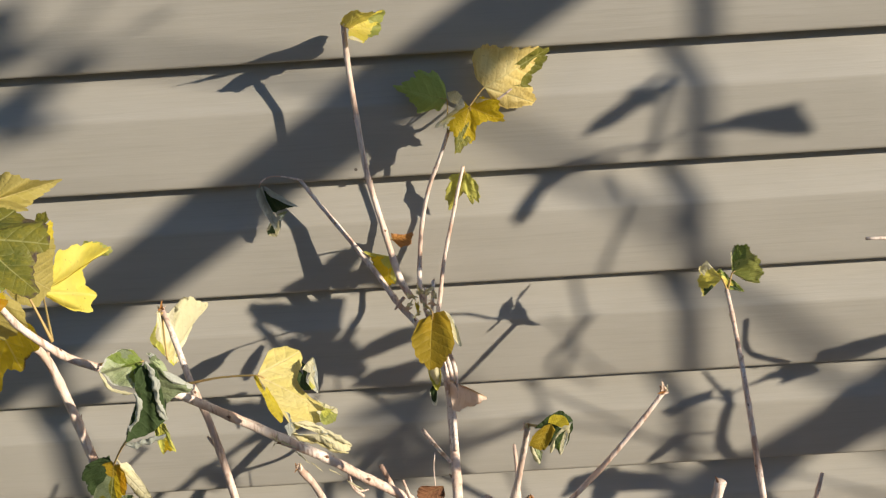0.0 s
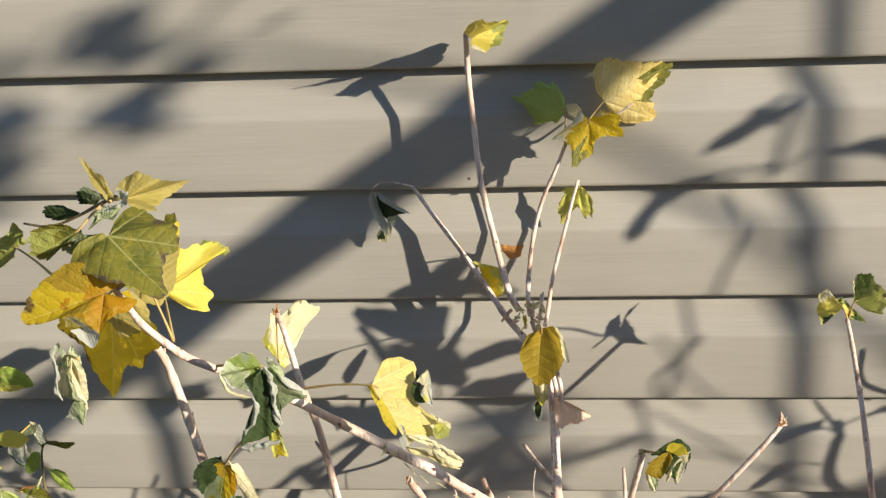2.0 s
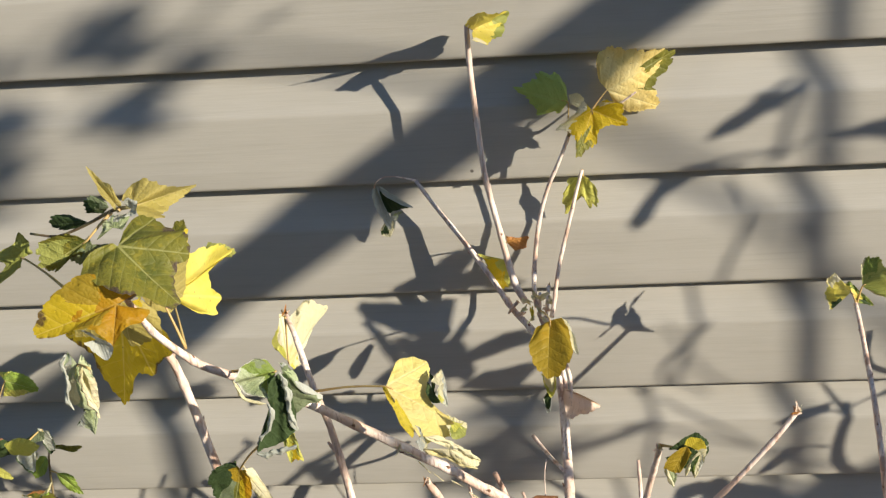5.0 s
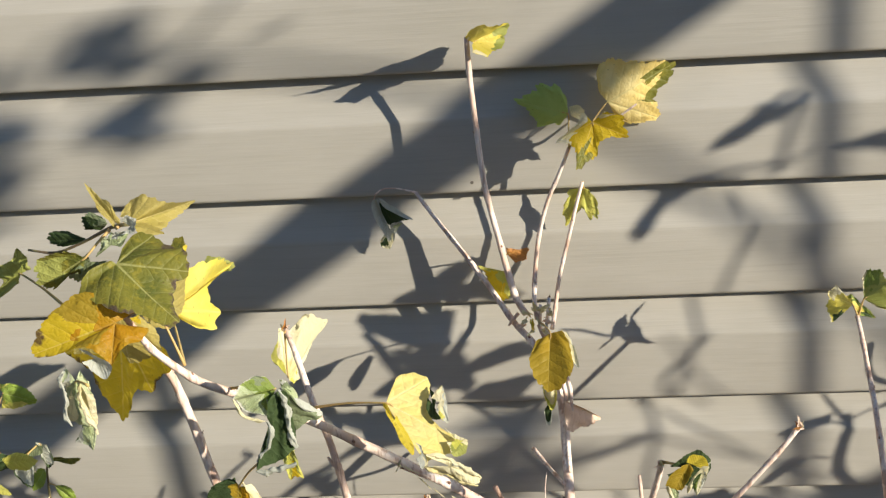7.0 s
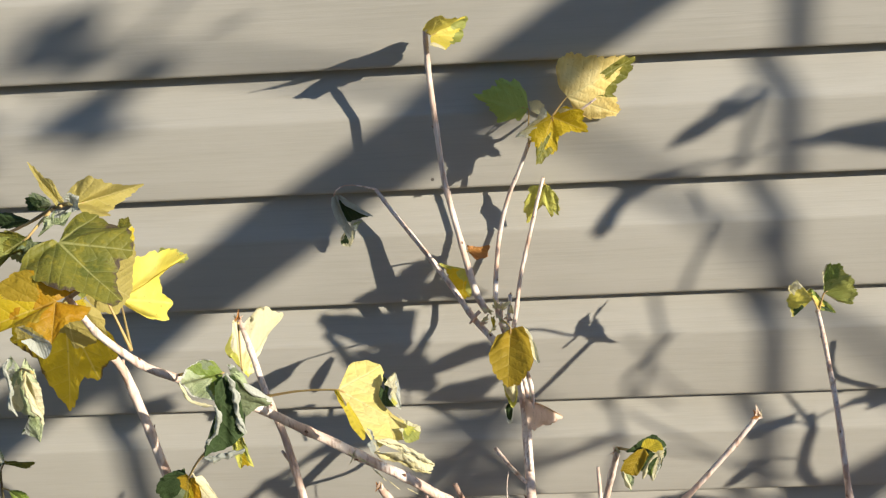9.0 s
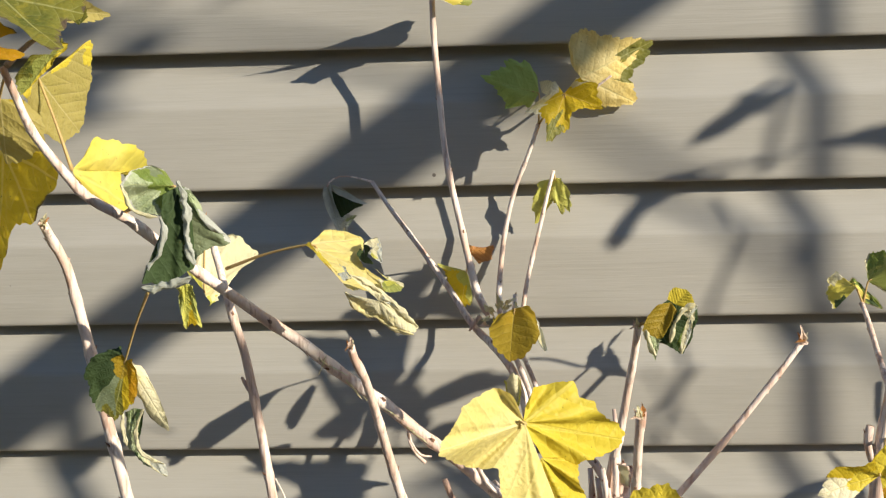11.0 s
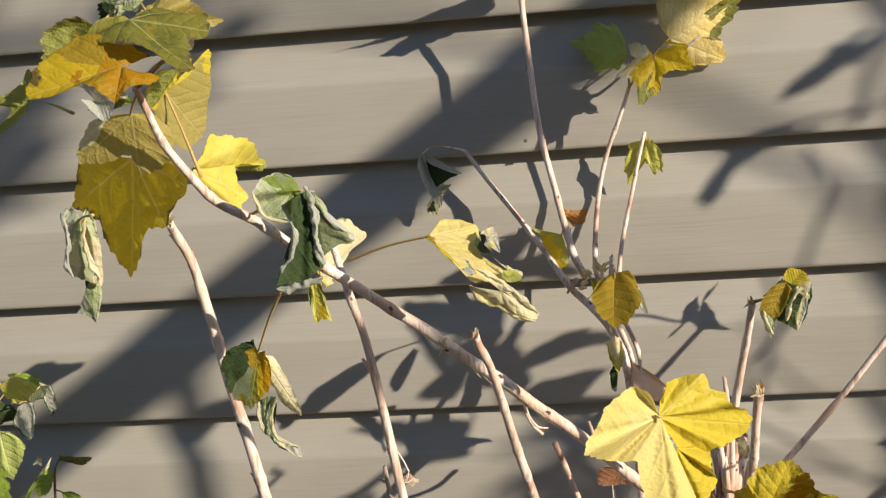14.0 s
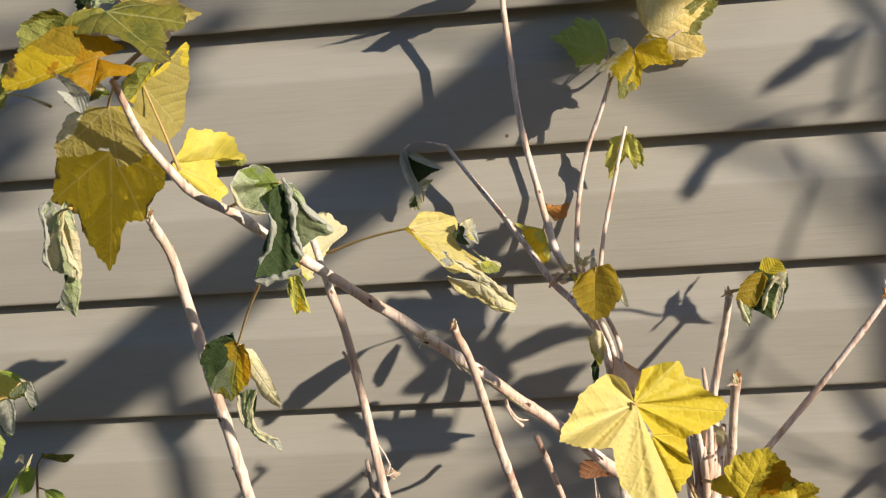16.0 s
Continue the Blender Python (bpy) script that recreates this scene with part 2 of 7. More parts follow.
# ---- building ----
def part(name, bm, material, parent=None, label="", smooth=True):
    """Links a bmesh, in world coordinates, as one mesh object under a thing or a part."""
    me = bpy.data.meshes.new(name)
    bm.to_mesh(me)
    bm.free()
    for m in material if isinstance(material, (list, tuple)) else [material]:
        me.materials.append(m)
    if smooth:
        for p in me.polygons:
            p.use_smooth = True
    ob = new(name, me)
    if parent is not None:
        ob.parent = parent
        ob.matrix_parent_inverse = parent.matrix_basis.inverted()
    if label:
        tagged(ob, label)
    return ob


def thing(name, base, label, category, group="", kind=""):
    ob = new(name)
    ob.matrix_basis = Matrix.Translation(base)
    ob.empty_display_size = 0.05
    return tagged(ob, label, category, group, kind)


def spline(points, step=0.006):
    """Catmull-Rom through (x, y, z, radius) points."""
    p = [np.array(q, float) for q in points]
    p = [2 * p[0] - p[1], *p, 2 * p[-1] - p[-2]]
    out = []
    for a, b, c, d in zip(p, p[1:], p[2:], p[3:]):
        n = max(2, int(np.linalg.norm((c - b)[:3]) / step))
        for i in range(n):
            t = i / n
            out.append(0.5 * (2 * b + (c - a) * t + (2 * a - 5 * b + 4 * c - d) * t * t + (3 * b - a - 3 * c + d) * t ** 3))
    out.append(p[-2])
    return out


def tube(bm, points, sides=10, wobble=0.05, nodes=0.0, step=0.006, seed=0, slot=0):
    """A tapered, slightly knotty tube along the points, closed at both ends; every `nodes` metres it swells and bears a bud."""
    rnd = random.Random(seed)
    line = spline(points, step)
    rings, run, due = [], 0.0, rnd.uniform(0.3, 0.9) * nodes
    buds = []
    ref = Vector((0.3, 1, 0.2))
    for i, q in enumerate(line):
        c = Vector(q[:3])
        n0, n1 = line[max(0, i - 1)], line[min(len(line) - 1, i + 1)]
        way = Vector((n1 - n0)[:3]).normalized()
        u = way.cross(ref)
        if u.length < 0.05:
            u = way.cross(Vector((1, 0, 0)))
        u.normalize()
        v = way.cross(u)
        r = max(q[3] * 0.80, 0.0004)
        swell = 0.0
        if nodes:
            if i:
                run += Vector((q - line[i - 1])[:3]).length
            if run > due:
                due += nodes * rnd.uniform(0.75, 1.3)
                buds.append((c, way, u, v, r))
                swell = 0.16
        ring = []
        for k in range(sides):
            a = 2 * math.pi * k / sides
            d = u * math.cos(a) + v * math.sin(a)
            rr = r * (1 + swell + wobble * noise.noise((c * 90) + d * 0.9 + Vector((seed, 0, 0))))
            ring.append(bm.verts.new(c + d * rr))
        rings.append(ring)
    for a, b in zip(rings, rings[1:]):
        for k in range(sides):
            f = bm.faces.new((a[k], a[(k + 1) % sides], b[(k + 1) % sides], b[k]))
            f.material_index = slot
    bm.faces.new(rings[0][::-1]).material_index = slot
    bm.faces.new(rings[-1]).material_index = slot
    for j, (c, way, u, v, r) in enumerate(buds):
        a = rnd.uniform(0, 6.28)
        side = u * math.cos(a) + v * math.sin(a)
        tip = c + side * r * 1.55 + way * r * 1.5
        ring = []
        for k in range(6):
            b = k * math.pi / 3
            ring.append(bm.verts.new(c + side * r * 0.7 + (way * math.cos(b) * 0.75 + way.cross(side) * math.sin(b) * 0.6) * r))
        top = bm.verts.new(tip)
        for k in range(6):
            bm.faces.new((ring[k], ring[(k + 1) % 6], top)).material_index = slot + 1


def cane(parent, points, label="", nodes=0.045, material=None, name="cane", seed=None):
    bm = bmesh.new()
    tube(bm, points, nodes=nodes, seed=len(bpy.data.objects) if seed is None else seed)
    return part(name, bm, [material or BARK, BUD], parent, label)


LANCE = ((0, 1.0, 17), (30, 0.36, 24), (-30, 0.36, 24))
OVAL = ((0, 1.0, 30), (40, 0.70, 34), (-40, 0.70, 34), (95, 0.40, 42), (-95, 0.40, 42))


def leaf(parent, base, tip, kind, facing=(0, -1, 0.3), width=1.0, fold=0.25, curl=0.4, crumple=0.06, lobes=OVAL,
         stalk=None, label="", seed=0, teeth=0.045, name="leaf"):
    """A leaf blade from base to tip, facing a direction, with its petiole back to the point `stalk`.
    fold: along the midrib; curl: along the length; crumple: withering."""
    base, tip = Vector(base), Vector(tip)
    y = tip - base
    size = y.length
    y.normalize()
    z = Vector(facing)
    z = (z - y * z.dot(y)).normalized()
    x = y.cross(z)
    frame_of = Matrix((x, y, z)).transposed()
    bm = bmesh.new()
    edge = bm.verts.layers.float.new("edge")
    uv = bm.loops.layers.uv.new("uv")
    vuv = bm.loops.layers.uv.new("veins")
    n, rings = 96, 11
    ribs = [radians(a) for a, s, w in lobes]
    span = radians(158)
    flat = {}
    core = 0.32 if lobes is OVAL else 0.08
    width = 0.84 * width
    off = Vector((seed * 1.37, seed * 0.71, 0.3))

    def outline(a):
        d = math.degrees(a)
        disc = core * (1 / (1 + math.exp((abs(d) - 138) / 6)))
        r = (sum((s * math.exp(-((d - c) / w) ** 2)) ** 4 for c, s, w in lobes) + disc ** 4) ** 0.25
        tooth = 2 * abs((a * 6.4 + 0.4 * noise.noise(Vector((a * 5, seed, 0)))) % 1 - 0.5)
        r *= 1 + teeth * (tooth - 0.5) * 2 + 0.06 * noise.noise(Vector((a * 2.2, seed * 3.1, 0)))
        return max(r, 0.14)

    def shape(px, py, f):
        zz = 0.0
        k = radians(45) * fold * 1.6
        sx = abs(px)
        zz += sx * math.sin(k) - 0.10 * f * f
        px = px * math.cos(k)
        if abs(curl) > 0.01:
            a = curl * py
            oy, oz = py, zz
            py = math.sin(a) / curl - oz * math.sin(a)
            zz = -(1 - math.cos(a)) / curl + oz * math.cos(a)
        w = crumple * (0.25 + f)
        p = Vector((px, py, 0)) * 2.3 + off
        q = Vector((px, py, 0)) * 6.0 + off
        zz += w * (1.5 * noise.noise(p) + 0.5 * noise.noise(q) * f)
        px += w * 0.8 * f * noise.noise(p + Vector((9, 0, 0)))
        py += w * 0.8 * f * noise.noise(p + Vector((0, 9, 0)))
        return Vector((px * width, py, zz)) * size

    grid = []
    for j in range(rings + 1):
        f = (j / rings) ** 0.85
        row = []
        for i in range(n + 1):
            a = -span + 2 * span * i / n
            r = outline(a) if f > 0.86 else outline(a) * 0.5 + 0.5 * sum(outline(a + d) for d in (-0.09, -0.045, 0.045, 0.09)) / 4
            px, py = f * r * math.sin(a), f * r * math.cos(a)
            near = min(abs(a - b) for b in ribs)
            lift = 0.022 * min(1, near * 6) * math.sin(math.pi * min(1, f))
            v = bm.verts.new(base + frame_of @ (shape(px, py, f) + Vector((0, 0, lift * size))))
            v[edge] = f
            flat[v] = (px, py)
            row.append(v)
        grid.append(row)
    for a, b in zip(grid, grid[1:]):
        for i in range(n):
            face = bm.faces.new((a[i], a[i + 1], b[i + 1], b[i]))
            mid = -span + 2 * span * (i + 0.5) / n
            best = min(ribs, key=lambda b: abs(mid - b))
            sb, cb = math.sin(best), math.cos(best)
            for loop in face.loops:
                px, py = flat[loop.vert]
                loop[uv].uv = (px, py)
                loop[vuv].uv = (px * sb + py * cb, abs(px * cb - py * sb))
    bmesh.ops.remove_doubles(bm, verts=grid[0], dist=1e-6)
    if stalk is not None:
        s = Vector(stalk)
        sag = (s + base) / 2 + Vector((0, 0, 0.12 * (s - base).length))
        tube(bm, [(*s, 0.0013), (*sag, 0.0009), (*base, 0.0008), (*(base + y * size * 0.12 - z * 0.0006), 0.0005)], sides=6, wobble=0.05, step=0.004, seed=seed, slot=1)
    return part(name, bm, [L[kind], PETIOLE], parent, label)


def blade(parent, base, tips, kind, kinds=(), sinus=0.8, puff=0.012, crumple=0.035, teeth=0.03, rim=0.0,
          rim_kind="", stalk=None, stalk_material=None, label="", seed=0, name="leaf", patch=0.5):
    """A leaf blade whose main veins run from its base to the tips of its lobes, one after another round the leaf.
    kinds: the kind of each lobe where they differ; sinus: how far the margin draws back between lobes; puff: swelling
    between the veins; rim: share of the blade that has rolled over at the margin; patch: how far out
    from the base the lobes take on their own kinds."""
    base = Vector(base)
    ways = [Vector(t) - base for t in tips]
    size = max(w.length for w in ways)
    normal = Vector((0, 0, 0))
    for a, b in zip(ways, ways[1:]):
        normal += a.cross(b)
    normal.normalize()
    if normal.y > 0:
        normal = -normal
    turns = [0.0]
    for a, b in zip(ways, ways[1:]):
        turns.append(turns[-1] + a.angle(b, 0.1))
    lengths = [0.0] + [w.length for w in ways] + [0.0]
    ribs = [turns[i] for i in range(len(ways)) if lengths[i + 1] >= max(lengths[i], lengths[i + 2])]
    ribs = [b for i, b in enumerate(ribs) if i == 0 or b - ribs[i - 1] > 0.4]
    marks = sorted({turns[0], *ribs, turns[-1]})
    many, rings = (max(10, 170 // (len(ways) - 1)), 24) if kinds else (max(6, 84 // (len(ways) - 1)), 12)
    bm = bmesh.new()
    edge = bm.verts.layers.float.new("edge")
    uv = bm.loops.layers.uv.new("uv")
    vuv = bm.loops.layers.uv.new("veins")
    columns = []
    run, last = 0.0, None
    for g, (a, b) in enumerate(zip(ways, ways[1:])):
        wide = a.angle(b, 0.1)
        for i in range(many + (g == len(ways) - 2)):
            s = i / many
            before, after = ways[max(0, g - 1)], ways[min(len(ways) - 1, g + 2)]
            out = 0.5 * (2 * a + (b - before) * s + (2 * before - 5 * a + 4 * b - after) * s * s + (3 * a - before - 3 * b + after) * s ** 3)
            way, far = out.normalized(), out.length
            k = (1 - sinus) * min(1.0, wide / 0.6)
            far *= 1 - k * (2 * min(s, 1 - s)) ** 1.6
            turn = turns[g] + wide * s
            run += (out - last).length / size if last is not None else 0.0
            last = out
            tooth = abs(math.sin(math.pi * (run * 6.5 + 0.5 * noise.noise(Vector((run * 4, seed, 0))))))
            fine = abs(math.sin(math.pi * (run * 15.0 + 0.5 * noise.noise(Vector((run * 9, seed, 2))))))
            rough = 1 + teeth * (1.5 * tooth + 0.7 * fine - 1.4) + 0.05 * noise.noise(Vector((run * 3.1, seed * 3.1, 0)))
            columns.append((way, far, rough, turn, g + s, min(ribs, key=lambda b: abs(b - turn))))
    flat, sector = {}, {}
    off = Vector((seed * 1.37, seed * 0.71, 0.3))
    grid = []
    for j in range(rings + 1):
        f = (j / rings) ** 0.85
        row = []
        for way, far, rough, turn, lobe, rib in columns:
            r = far * (rough if f > 0.8 else 1)
            roll_from = 1 - rim * max(0.0, 1 + 1.3 * noise.noise(Vector((turn * 1.7, seed * 0.9, 4))))
            ff, lift = f, 0.0
            if rim and f > roll_from:
                bend = rim * 0.42
                a = min((f - roll_from) / bend, 3.6)
                ff, lift = roll_from + bend * math.sin(a), bend * (1 - math.cos(a)) * far
            low_mark = max(m for m in marks[:-1] if m <= turn + 1e-6)
            high_mark = min([m for m in marks if m > low_mark])
            between = math.sin(math.pi * min(1.0, (turn - low_mark) / (high_mark - low_mark)))
            lift += puff * size * between * math.sin(math.pi * min(1, f * 0.92))
            p = base + way * (r * ff)
            q = Vector((math.sin(turn), math.cos(turn), 0)) * f * 2.2 + off
            w = crumple * size * (0.2 + f)
            p += normal * (lift + w * (1.5 * noise.noise(q) + 0.6 * f * noise.noise(q * 2.7)))
            p += way * (w * f * noise.noise(q + Vector((7, 0, 0))))
            v = bm.verts.new(p)
            v[edge] = f
            d = f * r / size
            flat[v] = (d * math.sin(turn), d * math.cos(turn), d * math.cos(turn - rib), abs(d * math.sin(turn - rib)))
            sector[v] = (lobe + 0.9 * noise.noise(q * 1.6 + Vector((0, 5, 0))) * f, f > roll_from, f + 0.35 * noise.noise(q * 1.9 + Vector((3, 0, 0))) > patch)
            row.append(v)
        grid.append(row)
    slots = sorted(set(kinds))
    for low, high in zip(grid, grid[1:]):
        for i in range(len(columns) - 1):
            face = bm.faces.new((low[i], low[i + 1], high[i + 1], high[i]))
            lobe, over, own = sector[high[i]]
            if rim_kind and over:
                face.material_index = 2
            elif kinds and own:
                face.material_index = 3 + slots.index(kinds[min(len(kinds) - 1, max(0, round(lobe)))])
            for loop in face.loops:
                x, y, along, aside = flat[loop.vert]
                loop[uv].uv = (x, y)
                loop[vuv].uv = (along, aside)
    bmesh.ops.remove_doubles(bm, verts=grid[0], dist=1e-6)
    bm.normal_update()
    if stalk is not None:
        s = Vector(stalk)
        sag = (s + base) / 2 + Vector((0, 0, 0.03 * (s - base).length))
        tube(bm, [(*s, 0.0013), (*sag, 0.0009), (*base, 0.0008), (*(base + ways[len(ways) // 2] * 0.12), 0.0005)], sides=6, wobble=0.05, step=0.004, seed=seed, slot=1)
    return part(name, bm, [L[kind], stalk_material or PETIOLE, L[rim_kind or kind]] + [L[k] for k in slots], parent, label)


def hem(parent, points, radius, kind, seed=0):
    """A withered leaf margin rolled into an uneven open scroll that follows the points."""
    pts = [Vector(p) for p in points]
    way = []
    for k in range(len(pts) - 1):
        p0, p1, p2, p3 = pts[max(0, k - 1)], pts[k], pts[k + 1], pts[min(len(pts) - 1, k + 2)]
        for i in range(8):
            t = i / 8
            way.append(0.5 * (2 * p1 + (p2 - p0) * t + (2 * p0 - 5 * p1 + 4 * p2 - p3) * t * t + (3 * p1 - p0 - 3 * p2 + p3) * t ** 3))
    way.append(pts[-1])
    bm = bmesh.new()
    edge = bm.verts.layers.float.new("edge")
    uv = bm.loops.layers.uv.new("uv")
    vuv = bm.loops.layers.uv.new("veins")
    rows, run, place = [], 0.0, {}
    for k, p in enumerate(way):
        ahead = (way[min(k + 1, len(way) - 1)] - way[max(k - 1, 0)]).normalized()
        run += (p - way[k - 1]).length if k else 0.0
        u = ahead.cross(Vector((0.3, -1, 0.2))).normalized()
        w = u.cross(ahead)
        taper = min(1.0, 0.35 + 4 * min(k, len(way) - 1 - k) / len(way))
        row = []
        for i in range(11):
            a = radians(-50 + 24 * i)
            r = radius * taper * (1 - 0.035 * i) * max(0.25, 1 + 1.5 * noise.noise(Vector((run * 210, a * 0.9, seed * 1.7))) + 0.7 * noise.noise(Vector((run * 600, a * 2, seed))))
            v = bm.verts.new(p + u * (r * math.cos(a)) + w * (r * math.sin(a)))
            v[edge] = 0.5
            place[v] = (run * 14, i * 0.03)
            row.append(v)
        rows.append(row)
    for a, b in zip(rows, rows[1:]):
        for i in range(10):
            for loop in bm.faces.new((a[i], b[i], b[i + 1], a[i + 1])).loops:
                loop[uv].uv = place[loop.vert]
                loop[vuv].uv = (0.4, 0.4)
    return part("rolled_margin", bm, L[kind], parent)


# ---- house wall and ground ----
COURSE, TOP_LINE = 0.114, 1.25


def siding_panel(parent, z_low, x0, x1):
    """One course of cove-profile siding: a hollow upper third, a flat face and a lip turned under at the bottom."""
    zs = z_low + COURSE
    prof = [(0.0205, zs + 0.008)]
    for i in range(7):
        t = i / 6
        prof.append((0.0030 + 0.0168 * (1 - t), zs - 0.0005 - 0.0425 * t))
    prof += [(0.0024, zs - 0.0442), (0.0020, zs - 0.0470), (0.0014, z_low + 0.045), (0.0006, z_low + 0.02), (0.0, z_low + 0.0035), (0.0003, z_low + 0.0012), (0.0014, z_low), (0.013, z_low + 0.0008), (0.0145, z_low + 0.010)]
    bm = bmesh.new()
    cuts = 24
    rows = []
    for i in range(cuts + 1):
        x = x0 + (x1 - x0) * i / cuts
        rows.append([bm.verts.new((x, y + 0.0007 * noise.noise(Vector((x * 1.7, z_low * 9, 0))), z + 0.0012 * noise.noise(Vector((x * 0.9, z_low * 5, 4))))) for y, z in prof])
    for a, b in zip(rows, rows[1:]):
        for k in range(len(prof) - 1):
            bm.faces.new((a[k], b[k], b[k + 1], a[k + 1]))
    return part("siding_panel", bm, SIDING, parent)


def box(bm, x0, y0, z0, x1, y1, z1, bevel=0.0):
    made = bmesh.ops.create_cube(bm, size=1, matrix=Matrix.LocRotScale(((x0 + x1) / 2, (y0 + y1) / 2, (z0 + z1) / 2), None, (x1 - x0, y1 - y0, z1 - z0)))
    if bevel:
        edges = list({e for v in made["verts"] for e in v.link_edges})
        bmesh.ops.bevel(bm, geom=edges, offset=bevel, segments=2, affect="EDGES")


def house_wall():
    bm = bmesh.new()
    box(bm, -3.0, 0.021, 0.0, 3.0, 0.16, 2.62)
    wall = part("wall_north", bm, SHEATH, smooth=False)
    tagged(wall, "greige vinyl cove-profile siding in horizontal courses on a house", "wall", kind="structure")
    low = TOP_LINE - COURSE * 10
    for i in range(22):
        siding_panel(wall, low + i * COURSE, -3.0, 3.0)
    return wall


def ground():
    bm = bmesh.new()
    n = 60
    def coord(i):
        t = 2 * i / n - 1
        return math.copysign(abs(t) ** 3 * 300 + abs(t) * 3, t)
    grid = [[bm.verts.new((coord(i), coord(j), 0.02 * noise.noise(Vector((coord(i) * 2, coord(j) * 2, 0))) if abs(coord(j)) > 0.3 else 0)) for j in range(n + 1)] for i in range(n + 1)]
    for i in range(n):
        for j in range(n):
            bm.faces.new((grid[i][j], grid[i + 1][j], grid[i + 1][j + 1], grid[i][j + 1]))
    tagged(part("ground", bm, SOIL), "bare brown garden soil in front of the house", "ground", kind="structure")


def sky_block_wall():
    """An unseen plain wall closing the yard behind the camera, added to block low sky but let the sun over."""
    bm = bmesh.new()
    box(bm, -9.0, -6.2, 0.0, 9.0, -6.0, 3.4)
    tagged(part("sky_block_south", bm, SHEATH, smooth=False), "unseen plain brown wooden wall added to block the low sky", "wall", kind="structure")


house_wall()
ground()
sky_block_wall()


def shade_rail():
    """An unseen painted railing beside the bed, added to shade the wall: two sloping rails on thin balusters."""
    rail = thing("unseen_shade_rail", (2.35, RAIL_Y, 0), "unseen sloping painted wooden railing with thin balusters, added to shade the wall", "handrail")
    x0, x1 = 1.50, 3.2
    a = math.atan(RAIL_SLOPE)

    def top(x):
        return RAIL_Z + RAIL_SLOPE * (x - 2.0)

    for name, drop in (("top_rail", 0.0), ("bottom_rail", 0.67)):
        bm = bmesh.new()
        middle = ((x0 + x1) / 2, RAIL_Y, top((x0 + x1) / 2) - drop)
        bmesh.ops.create_cube(bm, size=1, matrix=Matrix.LocRotScale(middle, Euler((0, -a, 0)), ((x1 - x0) / math.cos(a), 0.05, RAIL_T)))
        bmesh.ops.bevel(bm, geom=bm.edges[:], offset=0.006, segments=2, affect="EDGES")
        part(name, bm, WOOD, rail, smooth=False)
    for x, r in ((1.72, 0.0075), (BALUSTER_X, 0.0066), (3.15, 0.03)):
        bm = bmesh.new()
        box(bm, x - r, RAIL_Y - r, 0.0, x + r, RAIL_Y + r, top(x) - 0.02, 0.003)
        part("post", bm, WOOD, rail, smooth=False)


RAIL_Y, RAIL_Z, RAIL_SLOPE, RAIL_T, BALUSTER_X = -1.2, 2.105, 0.65, 0.055, 2.358
shade_rail()


# ---- plants ----
wb = thing("currant_bush", (0.14, -0.10, 0.00), "nearly bare currant bush against the siding, last yellow leaves", "shrub")
main_cane = cane(wb, [(0.159, -0.565, 0.000, 0.0076), (0.156, -0.536, 0.202, 0.0070), (0.149, -0.455, 0.434, 0.0064), (0.143, -0.349, 0.644, 0.0060), (0.140, -0.254, 0.789, 0.0058), (0.139, -0.175, 0.890, 0.0056), (0.139, -0.158, 0.910, 0.0054), (0.138, -0.125, 0.937, 0.0050), (0.137, -0.098, 0.958, 0.0048), (0.134, -0.082, 0.975, 0.0046), (0.125, -0.072, 0.998, 0.0042), (0.110, -0.060, 1.015, 0.0036), (0.094, -0.045, 1.028, 0.0030)], label='pale main cane with peeling bark')
cane(wb, [(0.140, -0.142, 0.929, 0.0020), (0.139, -0.110, 0.954, 0.0024), (0.139, -0.090, 0.980, 0.0026), (0.130, -0.075, 1.003, 0.0026), (0.118, -0.052, 1.026, 0.0022)], nodes=0.03, label='thin strand lying along the main cane')
cane(wb, [(0.144, -0.115, 0.975, 0.0016), (0.143, -0.105, 0.992, 0.0022), (0.135, -0.085, 1.009, 0.0022), (0.125, -0.055, 1.022, 0.0018)], nodes=0.03)
tall_shoot = cane(wb, [(0.107, -0.055, 1.039, 0.0036), (0.099, -0.052, 1.054, 0.0040), (0.092, -0.050, 1.082, 0.0036), (0.086, -0.048, 1.111, 0.0033), (0.079, -0.047, 1.145, 0.0032), (0.075, -0.045, 1.170, 0.0031), (0.072, -0.043, 1.208, 0.0030), (0.069, -0.041, 1.249, 0.0030), (0.068, -0.041, 1.276, 0.0029), (0.068, -0.041, 1.291, 0.0026)], label='straight tall pale shoot')
leafy_shoot = cane(wb, [(0.117, -0.055, 1.033, 0.0028), (0.115, -0.045, 1.048, 0.0028), (0.117, -0.033, 1.074, 0.0026), (0.121, -0.028, 1.102, 0.0024), (0.129, -0.027, 1.134, 0.0023), (0.141, -0.030, 1.165, 0.0021), (0.149, -0.034, 1.188, 0.0019)])
thin_shoot = cane(wb, [(0.130, -0.050, 1.020, 0.0026), (0.133, -0.040, 1.030, 0.0025), (0.138, -0.030, 1.060, 0.0023), (0.148, -0.022, 1.099, 0.0021), (0.156, -0.018, 1.131, 0.0020), (0.161, -0.016, 1.149, 0.0018)])
bent_shoot = cane(wb, [(0.110, -0.060, 1.015, 0.0034), (0.094, -0.045, 1.028, 0.0034), (0.074, -0.032, 1.057, 0.0031), (0.050, -0.022, 1.090, 0.0027), (0.027, -0.013, 1.120, 0.0023), (0.012, -0.008, 1.142, 0.0019)], label='slanting shoot with a wilted tip')
